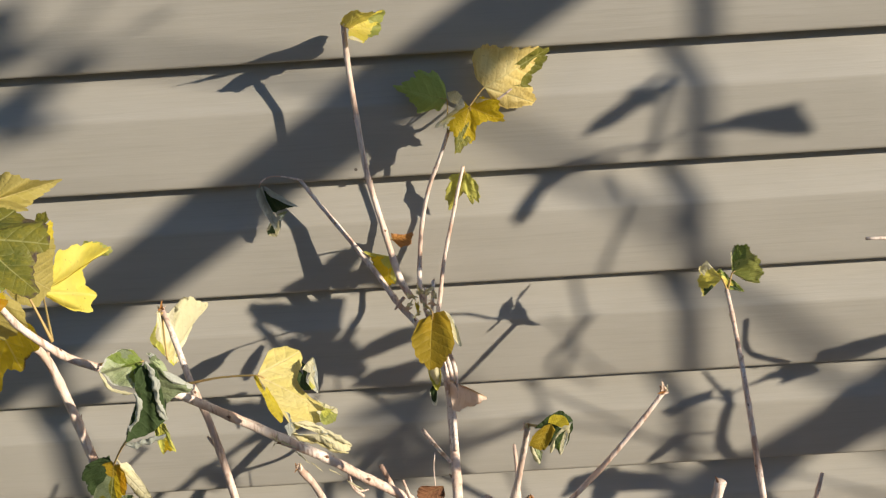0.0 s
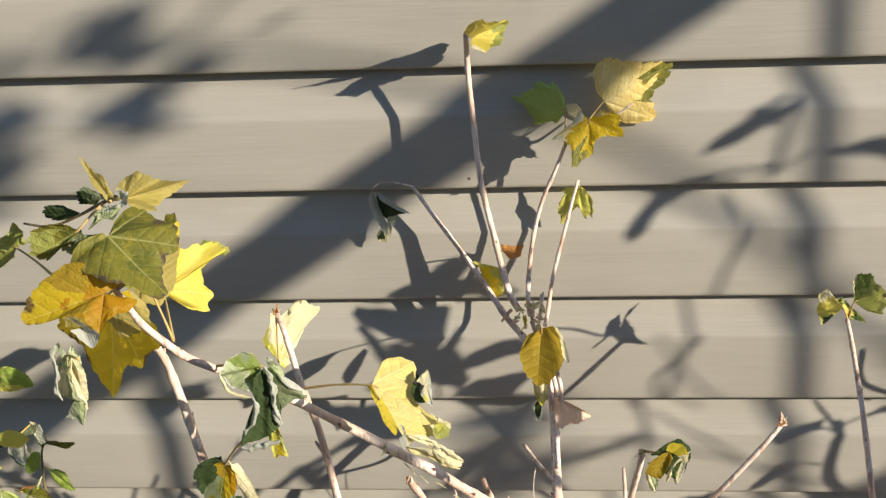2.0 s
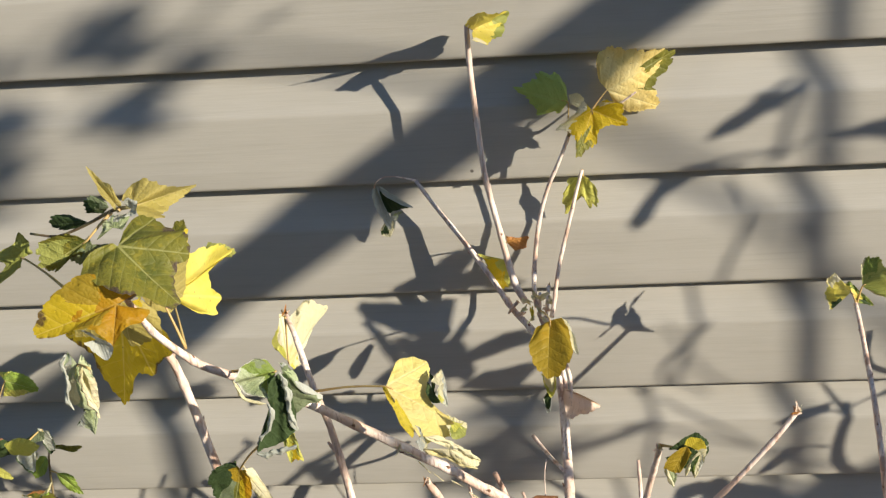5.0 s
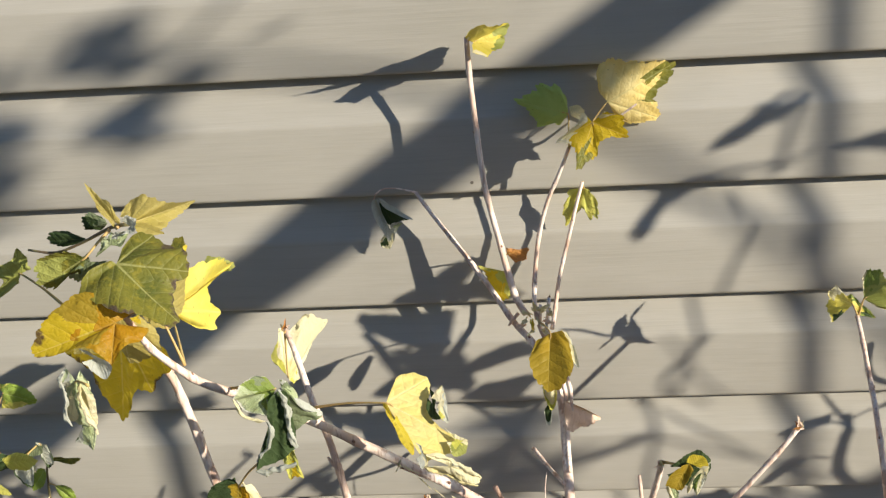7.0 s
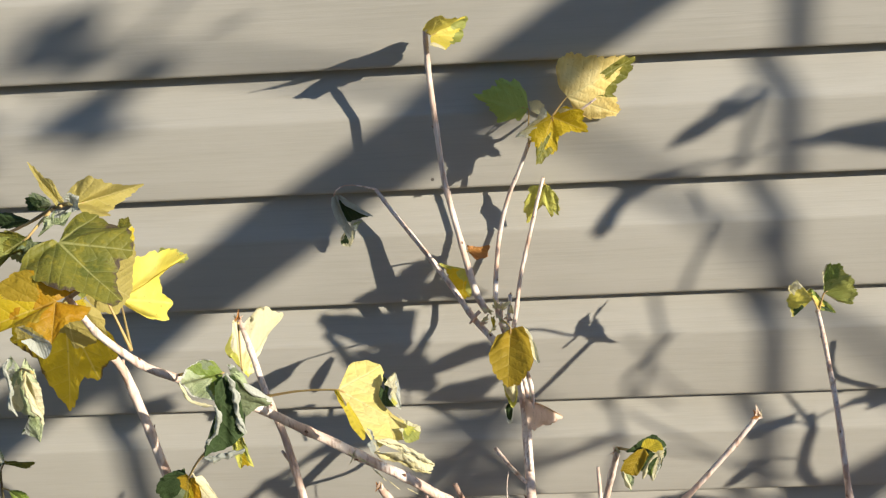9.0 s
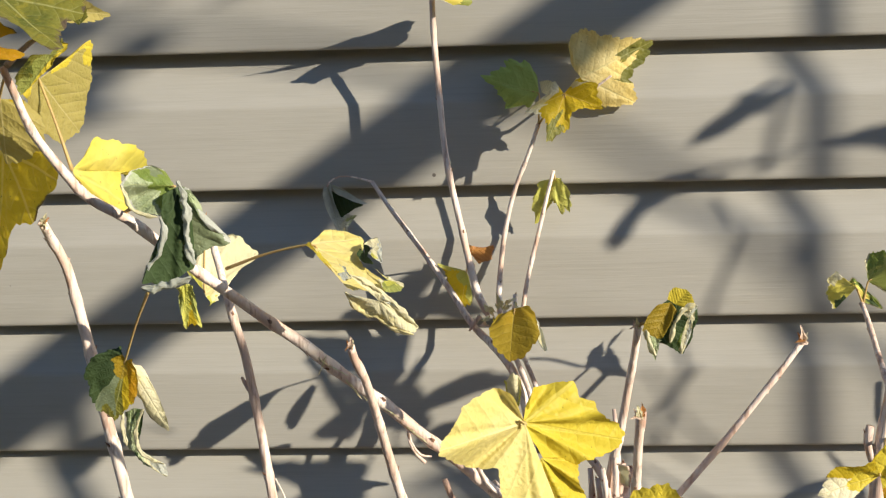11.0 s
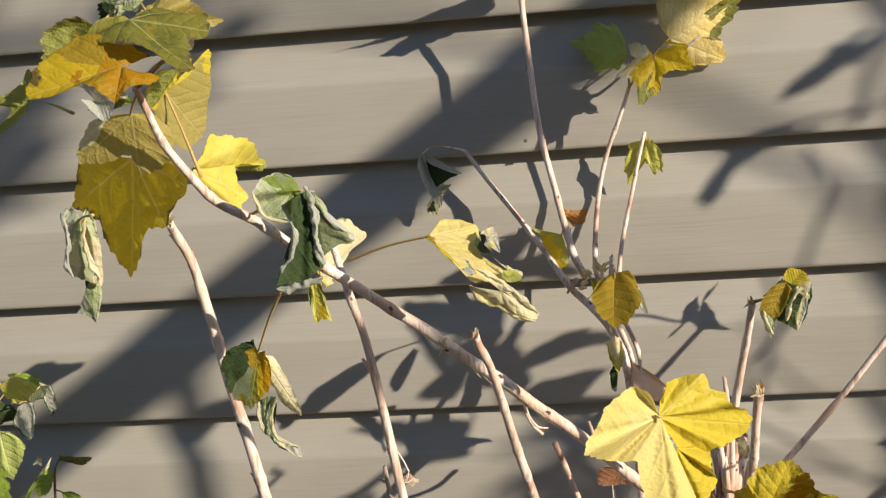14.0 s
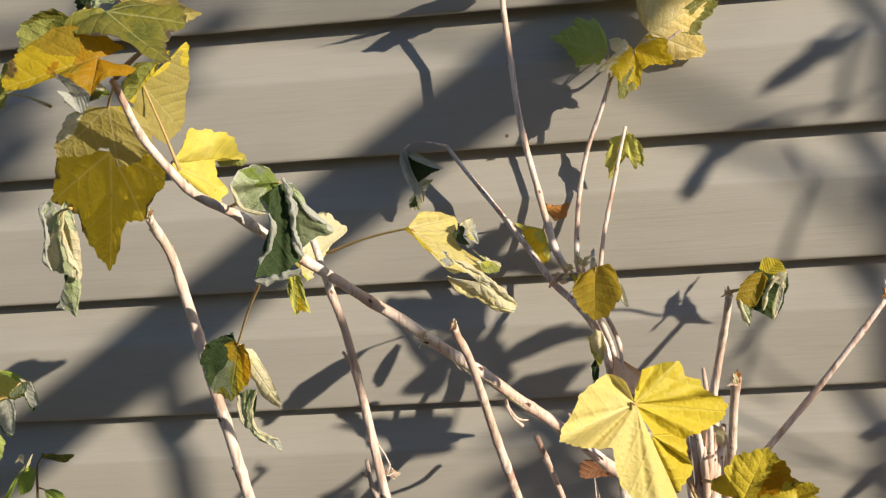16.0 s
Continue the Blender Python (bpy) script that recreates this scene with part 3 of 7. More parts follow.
cane(wb, [(0.012, -0.008, 1.142, 0.0013), (-0.002, -0.008, 1.146, 0.0008), (-0.015, -0.008, 1.147, 0.0008), (-0.024, -0.007, 1.142, 0.0008), (-0.027, -0.006, 1.135, 0.0007)], nodes=0, label='thin drooping leaf stalk')
cane(wb, [(0.124, -0.055, 1.021, 0.0021), (0.126, -0.055, 1.033, 0.0021), (0.128, -0.055, 1.055, 0.0019)], nodes=0.02)
cane(wb, [(0.119, -0.055, 1.024, 0.0018), (0.120, -0.055, 1.048, 0.0017)], nodes=0.02)
cane(wb, [(0.100, -0.050, 1.037, 0.0022), (0.095, -0.050, 1.031, 0.0018), (0.091, -0.050, 1.025, 0.0012)], nodes=0.01, label='dark bud spur')
cane(wb, [(0.134, -0.155, 0.928, 0.0020), (0.120, -0.100, 0.907, 0.0022), (0.109, -0.077, 0.908, 0.0024)], label='short cut side twig')
cane(wb, [(0.162, -0.111, 0.000, 0.0041), (0.156, -0.115, 0.195, 0.0037), (0.141, -0.128, 0.420, 0.0034), (0.124, -0.147, 0.623, 0.0032), (0.110, -0.164, 0.763, 0.0031), (0.100, -0.180, 0.861, 0.0030), (0.097, -0.185, 0.889, 0.0028), (0.087, -0.190, 0.925, 0.0026), (0.077, -0.193, 0.956, 0.0026)], label='short pale cut stub')
cane(wb, [(0.121, -0.120, 0.829, 0.0005), (0.119, -0.120, 0.862, 0.0006), (0.118, -0.120, 0.894, 0.0006), (0.120, -0.120, 0.913, 0.0006)], nodes=0, label='dry thread-like stem')
blade(tall_shoot, (0.073, -0.045, 1.288), [(0.068, -0.070, 1.298), (0.073, -0.085, 1.308), (0.083, -0.095, 1.315), (0.092, -0.060, 1.305), (0.101, -0.033, 1.297), (0.100, -0.033, 1.288), (0.099, -0.035, 1.281), (0.087, -0.060, 1.280), (0.073, -0.070, 1.286)], "lemon", kinds=('paleyellow', 'lemon', 'lemon', 'lemon', 'leafgreen', 'leafgreen', 'leafgreen', 'lemon', 'paleyellow'), sinus=0.93, patch=0.78, stalk=(0.068, -0.041, 1.290), seed=7)
blade(tall_shoot, (0.089, -0.030, 1.070), [(0.065, -0.030, 1.077), (0.072, -0.030, 1.063), (0.077, -0.030, 1.051), (0.084, -0.030, 1.040), (0.093, -0.030, 1.043), (0.091, -0.030, 1.064)], "acid", kinds=('acid', 'mustard', 'mustard', 'mustard', 'acid', 'acid'), sinus=0.9, stalk=(0.092, -0.050, 1.083), seed=9)
blade(tall_shoot, (0.092, -0.024, 1.084), [(0.091, -0.022, 1.091), (0.102, -0.022, 1.088), (0.112, -0.022, 1.089), (0.109, -0.022, 1.078), (0.099, -0.022, 1.074)], "rust", sinus=0.88, stalk=(0.089, -0.048, 1.097), seed=10)
blade(leafy_shoot, (0.150, -0.012, 1.211), [(0.149, -0.010, 1.224), (0.141, -0.010, 1.236), (0.125, -0.010, 1.239), (0.117, -0.010, 1.230), (0.104, -0.010, 1.225), (0.119, -0.010, 1.211), (0.124, -0.010, 1.200), (0.143, -0.010, 1.200)], "softgreen", sinus=0.8, stalk=(0.149, -0.034, 1.188), seed=14, teeth=0.05)
blade(leafy_shoot, (0.183, -0.020, 1.223), [(0.175, -0.022, 1.233), (0.174, -0.022, 1.252), (0.181, -0.020, 1.261), (0.190, -0.018, 1.262), (0.210, -0.013, 1.254), (0.227, -0.009, 1.254), (0.242, -0.005, 1.250), (0.235, -0.006, 1.235), (0.225, -0.008, 1.225), (0.227, -0.008, 1.212), (0.229, -0.007, 1.201), (0.216, -0.011, 1.199), (0.202, -0.014, 1.200), (0.189, -0.018, 1.211)], "cream", kinds=('cream', 'cream', 'cream', 'cream', 'cream', 'cream', 'olive', 'olive', 'olive', 'cream', 'cream', 'cream', 'cream', 'cream'), sinus=0.94, patch=0.74, stalk=(0.166, -0.036, 1.207), seed=15, teeth=0.04)
# Extra stalk added behind the leaves to cast the thick forked shade.
cane(wb, [(0.156, -0.032, 1.191, 0.0016), (0.165, -0.032, 1.203, 0.0022), (0.180, -0.032, 1.206, 0.0018), (0.206, -0.032, 1.224, 0.0010)], nodes=0, name='leaf_stalk')
blade(leafy_shoot, (0.169, -0.036, 1.211), [(0.162, -0.038, 1.221), (0.149, -0.042, 1.207), (0.138, -0.042, 1.198), (0.152, -0.044, 1.194), (0.155, -0.052, 1.174), (0.171, -0.044, 1.184), (0.176, -0.044, 1.197), (0.197, -0.044, 1.200), (0.193, -0.044, 1.218), (0.178, -0.044, 1.223)], "mustard", kinds=('paleyellow', 'paleyellow', 'paleyellow', 'mustard', 'olive', 'mustard', 'mustard', 'mustard', 'mustard', 'paleyellow'), sinus=0.88, stalk=(0.149, -0.034, 1.188), patch=0.45, seed=16, teeth=0.045)
blade(leafy_shoot, (0.152, -0.020, 1.212), [(0.150, -0.020, 1.221), (0.158, -0.020, 1.222), (0.163, -0.020, 1.216), (0.159, -0.020, 1.208)], "pale", sinus=0.92, seed=116)
blade(thin_shoot, (0.162, -0.016, 1.143), [(0.150, -0.012, 1.140), (0.145, -0.012, 1.124), (0.147, -0.012, 1.105), (0.154, -0.014, 1.114), (0.162, -0.018, 1.122), (0.167, -0.020, 1.113), (0.175, -0.024, 1.117), (0.173, -0.023, 1.133), (0.167, -0.020, 1.143)], "acid", sinus=0.84, crumple=0.07, teeth=0.07, stalk=(0.161, -0.016, 1.149), seed=17)
blade(bent_shoot, (-0.022, -0.012, 1.136), [(-0.016, -0.014, 1.127), (-0.008, -0.018, 1.125), (0.006, -0.030, 1.126), (-0.006, -0.020, 1.118), (-0.013, -0.014, 1.114), (-0.017, -0.014, 1.117), (-0.020, -0.014, 1.125)], "dark", sinus=0.97, crumple=0.03, label='wilted dark green leaf rolled at the edges', teeth=0.01, seed=12)
blade(bent_shoot, (-0.024, -0.014, 1.139), [(-0.027, -0.020, 1.141), (-0.027, -0.020, 1.131), (-0.024, -0.020, 1.120), (-0.020, -0.020, 1.109), (-0.014, -0.020, 1.100), (-0.012, -0.020, 1.110), (-0.016, -0.020, 1.120), (-0.019, -0.020, 1.131), (-0.021, -0.020, 1.143)], "grey", sinus=0.98, puff=0.03, crumple=0.03, teeth=0.01, seed=102)
blade(bent_shoot, (-0.021, -0.016, 1.142), [(-0.018, -0.018, 1.141), (-0.010, -0.026, 1.139), (-0.004, -0.026, 1.135), (0.004, -0.030, 1.130), (0.011, -0.034, 1.127), (0.001, -0.030, 1.128), (-0.009, -0.026, 1.131), (-0.018, -0.018, 1.135)], "grey", sinus=0.98, puff=0.03, crumple=0.03, teeth=0.01, seed=104)
blade(bent_shoot, (-0.013, -0.012, 1.109), [(-0.013, -0.014, 1.115), (-0.002, -0.014, 1.115), (-0.008, -0.014, 1.106), (-0.012, -0.014, 1.095), (-0.015, -0.014, 1.090), (-0.023, -0.014, 1.091), (-0.024, -0.014, 1.097), (-0.018, -0.014, 1.105)], "grey", kinds=('grey', 'sage', 'grey', 'pale', 'pale', 'dark', 'pale', 'grey'), sinus=0.96, crumple=0.06, teeth=0.015, patch=0.3, seed=103)
blade(main_cane, (0.127, -0.125, 1.060), [(0.136, -0.125, 1.062), (0.142, -0.140, 1.057), (0.144, -0.162, 1.047), (0.134, -0.170, 1.039), (0.123, -0.172, 1.036), (0.113, -0.166, 1.042), (0.109, -0.150, 1.051), (0.116, -0.130, 1.057)], "amber", sinus=0.95, puff=0.03, crumple=0.03, stalk=(0.119, -0.060, 1.033), label='folded amber leaf at the fork', seed=8)
blade(main_cane, (0.136, -0.110, 1.054), [(0.141, -0.110, 1.051), (0.146, -0.120, 1.038), (0.148, -0.130, 1.026), (0.142, -0.130, 1.036), (0.138, -0.120, 1.047)], "pale", sinus=0.95, crumple=0.05, rim=0.12, rim_kind='grey', teeth=0.02, seed=108)
blade(main_cane, (0.125, -0.130, 1.014), [(0.118, -0.120, 1.003), (0.120, -0.120, 0.989), (0.128, -0.120, 0.979), (0.132, -0.120, 0.994), (0.131, -0.120, 1.005)], "pale", sinus=0.9, crumple=0.12, rim=0.15, rim_kind='acid', seed=109)
blade(main_cane, (0.124, -0.120, 0.987), [(0.119, -0.120, 0.979), (0.121, -0.120, 0.966), (0.125, -0.120, 0.965), (0.127, -0.120, 0.978)], "dark", sinus=0.92, crumple=0.08, rim=0.15, rim_kind='grey', seed=110, teeth=0.01)
blade(main_cane, (0.137, -0.115, 0.986), [(0.147, -0.105, 0.973), (0.160, -0.095, 0.959), (0.169, -0.086, 0.946), (0.158, -0.100, 0.947), (0.146, -0.115, 0.951), (0.139, -0.120, 0.957)], "tan", sinus=0.95, puff=0.07, crumple=0.06, label='dry tan leaf clasping the cane', seed=18)
blade(main_cane, (0.128, -0.200, 0.937), [(0.119, -0.205, 0.941), (0.109, -0.205, 0.941), (0.107, -0.205, 0.929), (0.126, -0.205, 0.928), (0.129, -0.205, 0.933)], "brown", sinus=0.97, crumple=0.05, label='dry brown leaf scrap', seed=26)
leaf(main_cane, (0.110, -0.062, 1.043), (0.104, -0.072, 1.051), "paleyellow", facing=(-0.3, -1, 0.5), width=0.5, fold=0.4, crumple=0.22, name='bud_scale', seed=300, lobes=OVAL)
leaf(main_cane, (0.117, -0.062, 1.037), (0.121, -0.072, 1.036), "pale", facing=(0.1, -1, 0.1), width=0.5, fold=0.4, crumple=0.22, name='bud_scale', seed=301, lobes=OVAL)
leaf(main_cane, (0.107, -0.062, 1.038), (0.103, -0.072, 1.039), "paleyellow", facing=(0.4, -1, 0.3), width=0.5, fold=0.4, crumple=0.22, name='bud_scale', seed=302, lobes=OVAL)
leaf(main_cane, (0.120, -0.062, 1.046), (0.125, -0.072, 1.056), "paleyellow", facing=(-0.3, -1, 0.5), width=0.5, fold=0.4, crumple=0.22, name='bud_scale', seed=303, lobes=OVAL)
leaf(main_cane, (0.125, -0.062, 1.037), (0.130, -0.072, 1.038), "tan", facing=(0.1, -1, 0.1), width=0.5, fold=0.4, crumple=0.22, name='bud_scale', seed=304, lobes=OVAL)
leaf(main_cane, (0.113, -0.062, 1.028), (0.110, -0.072, 1.027), "pale", facing=(0.4, -1, 0.3), width=0.5, fold=0.4, crumple=0.22, name='bud_scale', seed=305, lobes=OVAL)
leaf(main_cane, (0.122, -0.062, 1.026), (0.125, -0.072, 1.026), "paleyellow", facing=(-0.3, -1, 0.5), width=0.5, fold=0.4, crumple=0.22, name='bud_scale', seed=306, lobes=OVAL)
leaf(main_cane, (0.116, -0.062, 1.047), (0.114, -0.072, 1.059), "pale", facing=(0.1, -1, 0.1), width=0.5, fold=0.4, crumple=0.22, name='bud_scale', seed=307, lobes=OVAL)
leaf(main_cane, (0.127, -0.062, 1.043), (0.130, -0.072, 1.051), "pale", facing=(0.4, -1, 0.3), width=0.5, fold=0.4, crumple=0.22, name='bud_scale', seed=308, lobes=OVAL)
leaf(main_cane, (0.104, -0.062, 1.032), (0.099, -0.072, 1.035), "tan", facing=(-0.3, -1, 0.5), width=0.5, fold=0.4, crumple=0.22, name='bud_scale', seed=309, lobes=OVAL)
leaf(main_cane, (0.112, -0.062, 1.035), (0.113, -0.072, 1.035), "yellow", facing=(0.1, -1, 0.1), width=0.5, fold=0.4, crumple=0.22, name='bud_scale', seed=310, lobes=OVAL)

fb = thing("currant_bush", (0.20, -0.26, 0.00), "long bare currant canes with a drooping olive and yellow leaf cluster", "shrub")
long_cane = cane(fb, [(0.528, -0.040, 0.000, 0.0065), (0.499, -0.057, 0.204, 0.0060), (0.423, -0.103, 0.440, 0.0055), (0.326, -0.161, 0.652, 0.0052), (0.244, -0.210, 0.800, 0.0049), (0.178, -0.250, 0.902, 0.0048), (0.158, -0.262, 0.931, 0.0046), (0.136, -0.272, 0.957, 0.0045), (0.093, -0.290, 1.005, 0.0044), (0.073, -0.295, 1.023, 0.0043), (0.050, -0.302, 1.046, 0.0043), (0.028, -0.310, 1.066, 0.0043), (0.008, -0.318, 1.086, 0.0042), (-0.008, -0.322, 1.099, 0.0039), (-0.025, -0.327, 1.114, 0.0038), (-0.042, -0.335, 1.130, 0.0037), (-0.057, -0.350, 1.148, 0.0036), (-0.071, -0.360, 1.164, 0.0034), (-0.090, -0.365, 1.177, 0.0032), (-0.101, -0.375, 1.196, 0.0029), (-0.108, -0.384, 1.213, 0.0026), (-0.110, -0.392, 1.228, 0.0024), (-0.112, -0.400, 1.243, 0.0022)], label='long arching pale cane with loose bark')
left_cane = cane(fb, [(-0.077, -0.093, 0.000, 0.0063), (-0.079, -0.111, 0.214, 0.0059), (-0.086, -0.156, 0.460, 0.0054), (-0.096, -0.205, 0.683, 0.0051), (-0.106, -0.241, 0.837, 0.0048), (-0.114, -0.265, 0.944, 0.0047), (-0.116, -0.270, 0.967, 0.0047), (-0.120, -0.275, 1.005, 0.0046), (-0.127, -0.275, 1.043, 0.0044), (-0.132, -0.275, 1.076, 0.0042), (-0.136, -0.275, 1.098, 0.0040), (-0.140, -0.278, 1.125, 0.0037), (-0.144, -0.285, 1.141, 0.0036), (-0.143, -0.300, 1.155, 0.0033)], label='upright pale cane cut off at the top')
middle_cane = cane(fb, [(0.034, -0.200, 0.000, 0.0049), (0.030, -0.214, 0.227, 0.0045), (0.020, -0.246, 0.488, 0.0041), (0.004, -0.273, 0.723, 0.0039), (-0.011, -0.284, 0.887, 0.0037), (-0.024, -0.285, 1.000, 0.0036), (-0.028, -0.284, 1.031, 0.0034), (-0.034, -0.283, 1.070, 0.0032), (-0.040, -0.283, 1.094, 0.0031), (-0.045, -0.278, 1.110, 0.0029), (-0.055, -0.262, 1.134, 0.0025), (-0.064, -0.245, 1.143, 0.0022)], label='slender upright pale cane')
cane(fb, [(-0.032, -0.283, 1.048, 0.0020), (-0.035, -0.283, 1.053, 0.0016), (-0.037, -0.283, 1.057, 0.0010)], nodes=0, label='bud on the slender cane')
cane(fb, [(-0.141, -0.277, 1.121, 0.0028), (-0.141, -0.276, 1.125, 0.0022), (-0.141, -0.272, 1.129, 0.0014)], nodes=0, label='bud on the upright cane')
cane(fb, [(0.204, -0.073, 0.000, 0.0046), (0.191, -0.099, 0.222, 0.0042), (0.158, -0.164, 0.478, 0.0039), (0.119, -0.238, 0.709, 0.0037), (0.089, -0.295, 0.870, 0.0035), (0.068, -0.335, 0.981, 0.0034), (0.060, -0.350, 1.022, 0.0032), (0.054, -0.365, 1.059, 0.0029), (0.050, -0.377, 1.083, 0.0027), (0.046, -0.383, 1.095, 0.0027), (0.045, -0.387, 1.103, 0.0024)], nodes=0.03, label='short cut cane with a bud at its end')
cane(fb, [(0.073, -0.300, 1.009, 0.0014), (0.068, -0.300, 1.014, 0.0012), (0.064, -0.300, 1.022, 0.0010), (0.062, -0.290, 1.027, 0.0008)], nodes=0, label='peeling strip of bark')
cane(fb, [(0.076, -0.295, 1.011, 0.0006), (0.070, -0.300, 1.014, 0.0010), (0.065, -0.300, 1.022, 0.0008), (0.063, -0.295, 1.031, 0.0008)], nodes=0, label='peeling strip of bark')
cane(fb, [(0.121, -0.285, 0.978, 0.0010), (0.108, -0.290, 0.993, 0.0014), (0.101, -0.285, 1.010, 0.0012)], nodes=0, label='peeling strip of bark')
twig = cane(fb, [(-0.360, -0.173, 0.000, 0.0034), (-0.299, -0.190, 0.228, 0.0031), (-0.148, -0.229, 0.490, 0.0029), (0.021, -0.265, 0.727, 0.0027), (0.147, -0.286, 0.891, 0.0026), (0.235, -0.295, 1.005, 0.0025), (0.251, -0.296, 1.026, 0.0024), (0.269, -0.294, 1.049, 0.0023), (0.280, -0.291, 1.062, 0.0022), (0.292, -0.286, 1.076, 0.0021)], label='thin bare slanting twig')
cane(fb, [(0.291, -0.288, 1.077, 0.0014), (0.290, -0.286, 1.080, 0.0008)], nodes=0, name='bud')
cane(fb, [(0.290, -0.288, 1.075, 0.0014), (0.294, -0.286, 1.074, 0.0008)], nodes=0, name='bud')
cane(fb, [(0.272, -0.288, 1.046, 0.0014), (0.270, -0.286, 1.046, 0.0008)], nodes=0, name='bud')
hooked_cane = cane(fb, [(0.126, -0.175, 0.000, 0.0049), (0.129, -0.194, 0.223, 0.0045), (0.138, -0.240, 0.481, 0.0041), (0.151, -0.287, 0.713, 0.0039), (0.163, -0.317, 0.874, 0.0037), (0.174, -0.335, 0.986, 0.0036), (0.178, -0.340, 1.023, 0.0034), (0.182, -0.343, 1.044, 0.0030), (0.185, -0.347, 1.065, 0.0026), (0.188, -0.355, 1.090, 0.0025), (0.189, -0.360, 1.105, 0.0023)], label='brownish cane ending in a curled leaf')
cane(fb, [(0.171, -0.054, 0.000, 0.0043), (0.171, -0.085, 0.226, 0.0040), (0.174, -0.161, 0.486, 0.0037), (0.179, -0.248, 0.721, 0.0035), (0.183, -0.313, 0.884, 0.0033), (0.186, -0.360, 0.997, 0.0032), (0.187, -0.372, 1.026, 0.0029), (0.187, -0.380, 1.049, 0.0028), (0.188, -0.385, 1.067, 0.0030)], label='cut cane tip with a bud')
cane(fb, [(0.209, -0.220, 0.000, 0.0035), (0.207, -0.232, 0.220, 0.0032), (0.201, -0.260, 0.472, 0.0030), (0.194, -0.285, 0.701, 0.0028), (0.189, -0.297, 0.859, 0.0027), (0.186, -0.300, 0.969, 0.0026), (0.185, -0.300, 1.002, 0.0022), (0.185, -0.290, 1.020, 0.0018), (0.184, -0.283, 1.035, 0.0014)], nodes=0.02)
cane(fb, [(0.138, -0.330, 1.007, 0.0020), (0.149, -0.330, 1.016, 0.0022), (0.162, -0.330, 1.026, 0.0024)], nodes=0.02)
cane(fb, [(0.177, -0.335, 1.005, 0.0028), (0.169, -0.335, 1.021, 0.0026), (0.162, -0.330, 1.026, 0.0024)], nodes=0.02)
cane(fb, [(0.215, -0.142, 0.000, 0.0035), (0.214, -0.164, 0.222, 0.0032), (0.209, -0.219, 0.479, 0.0030), (0.200, -0.276, 0.710, 0.0028), (0.188, -0.316, 0.871, 0.0027), (0.177, -0.340, 0.982, 0.0026), (0.174, -0.345, 1.007, 0.0022), (0.172, -0.345, 1.022, 0.0016)], nodes=0.018)
cane(fb, [(0.133, -0.293, 0.000, 0.0035), (0.136, -0.307, 0.223, 0.0032), (0.146, -0.332, 0.480, 0.0030), (0.159, -0.349, 0.712, 0.0028), (0.170, -0.350, 0.873, 0.0027), (0.180, -0.340, 0.985, 0.0026), (0.182, -0.337, 1.006, 0.0022), (0.184, -0.337, 1.022, 0.0016)], nodes=0.018)
cane(fb, [(0.083, -0.517, 0.000, 0.0035), (0.089, -0.516, 0.223, 0.0032), (0.106, -0.500, 0.480, 0.0030), (0.133, -0.457, 0.712, 0.0028), (0.159, -0.400, 0.873, 0.0027), (0.182, -0.340, 0.984, 0.0026), (0.186, -0.329, 1.001, 0.0022), (0.189, -0.329, 1.017, 0.0016)], nodes=0.018)
cane(fb, [(0.209, -0.143, 0.000, 0.0035), (0.206, -0.165, 0.220, 0.0032), (0.198, -0.219, 0.473, 0.0030), (0.188, -0.277, 0.702, 0.0028), (0.182, -0.316, 0.861, 0.0027), (0.177, -0.340, 0.971, 0.0026), (0.176, -0.345, 0.996, 0.0022), (0.175, -0.345, 1.011, 0.0016)], nodes=0.018)
cane(fb, [(0.179, -0.293, 0.000, 0.0035), (0.180, -0.306, 0.221, 0.0032), (0.181, -0.332, 0.476, 0.0030), (0.180, -0.349, 0.706, 0.0028), (0.177, -0.350, 0.865, 0.0027), (0.173, -0.340, 0.976, 0.0026), (0.172, -0.337, 0.997, 0.0022), (0.170, -0.337, 1.013, 0.0016)], nodes=0.018)
cane(fb, [(0.105, -0.497, 0.000, 0.0035), (0.111, -0.497, 0.220, 0.0032), (0.126, -0.485, 0.473, 0.0030), (0.147, -0.447, 0.702, 0.0028), (0.166, -0.396, 0.860, 0.0027), (0.183, -0.340, 0.970, 0.0026), (0.186, -0.329, 0.988, 0.0022), (0.187, -0.329, 1.004, 0.0016)], nodes=0.018)
cane(fb, [(0.184, -0.141, 0.000, 0.0035), (0.183, -0.164, 0.224, 0.0032), (0.181, -0.218, 0.482, 0.0030), (0.180, -0.276, 0.715, 0.0028), (0.179, -0.316, 0.876, 0.0027), (0.179, -0.340, 0.988, 0.0026), (0.179, -0.345, 1.013, 0.0022), (0.179, -0.345, 1.028, 0.0016)], nodes=0.018)
cane(fb, [(0.204, -0.293, 0.000, 0.0035), (0.200, -0.306, 0.222, 0.0032), (0.191, -0.332, 0.479, 0.0030), (0.181, -0.349, 0.710, 0.0028), (0.173, -0.350, 0.871, 0.0027), (0.168, -0.340, 0.982, 0.0026), (0.167, -0.337, 1.003, 0.0022), (0.166, -0.337, 1.019, 0.0016)], nodes=0.018)
cane(fb, [(0.041, -0.512, 0.000, 0.0035), (0.051, -0.511, 0.219, 0.0032), (0.081, -0.496, 0.471, 0.0030), (0.119, -0.455, 0.699, 0.0028), (0.155, -0.399, 0.857, 0.0027), (0.184, -0.340, 0.967, 0.0026), (0.189, -0.329, 0.984, 0.0022), (0.191, -0.329, 1.000, 0.0016)], nodes=0.018)
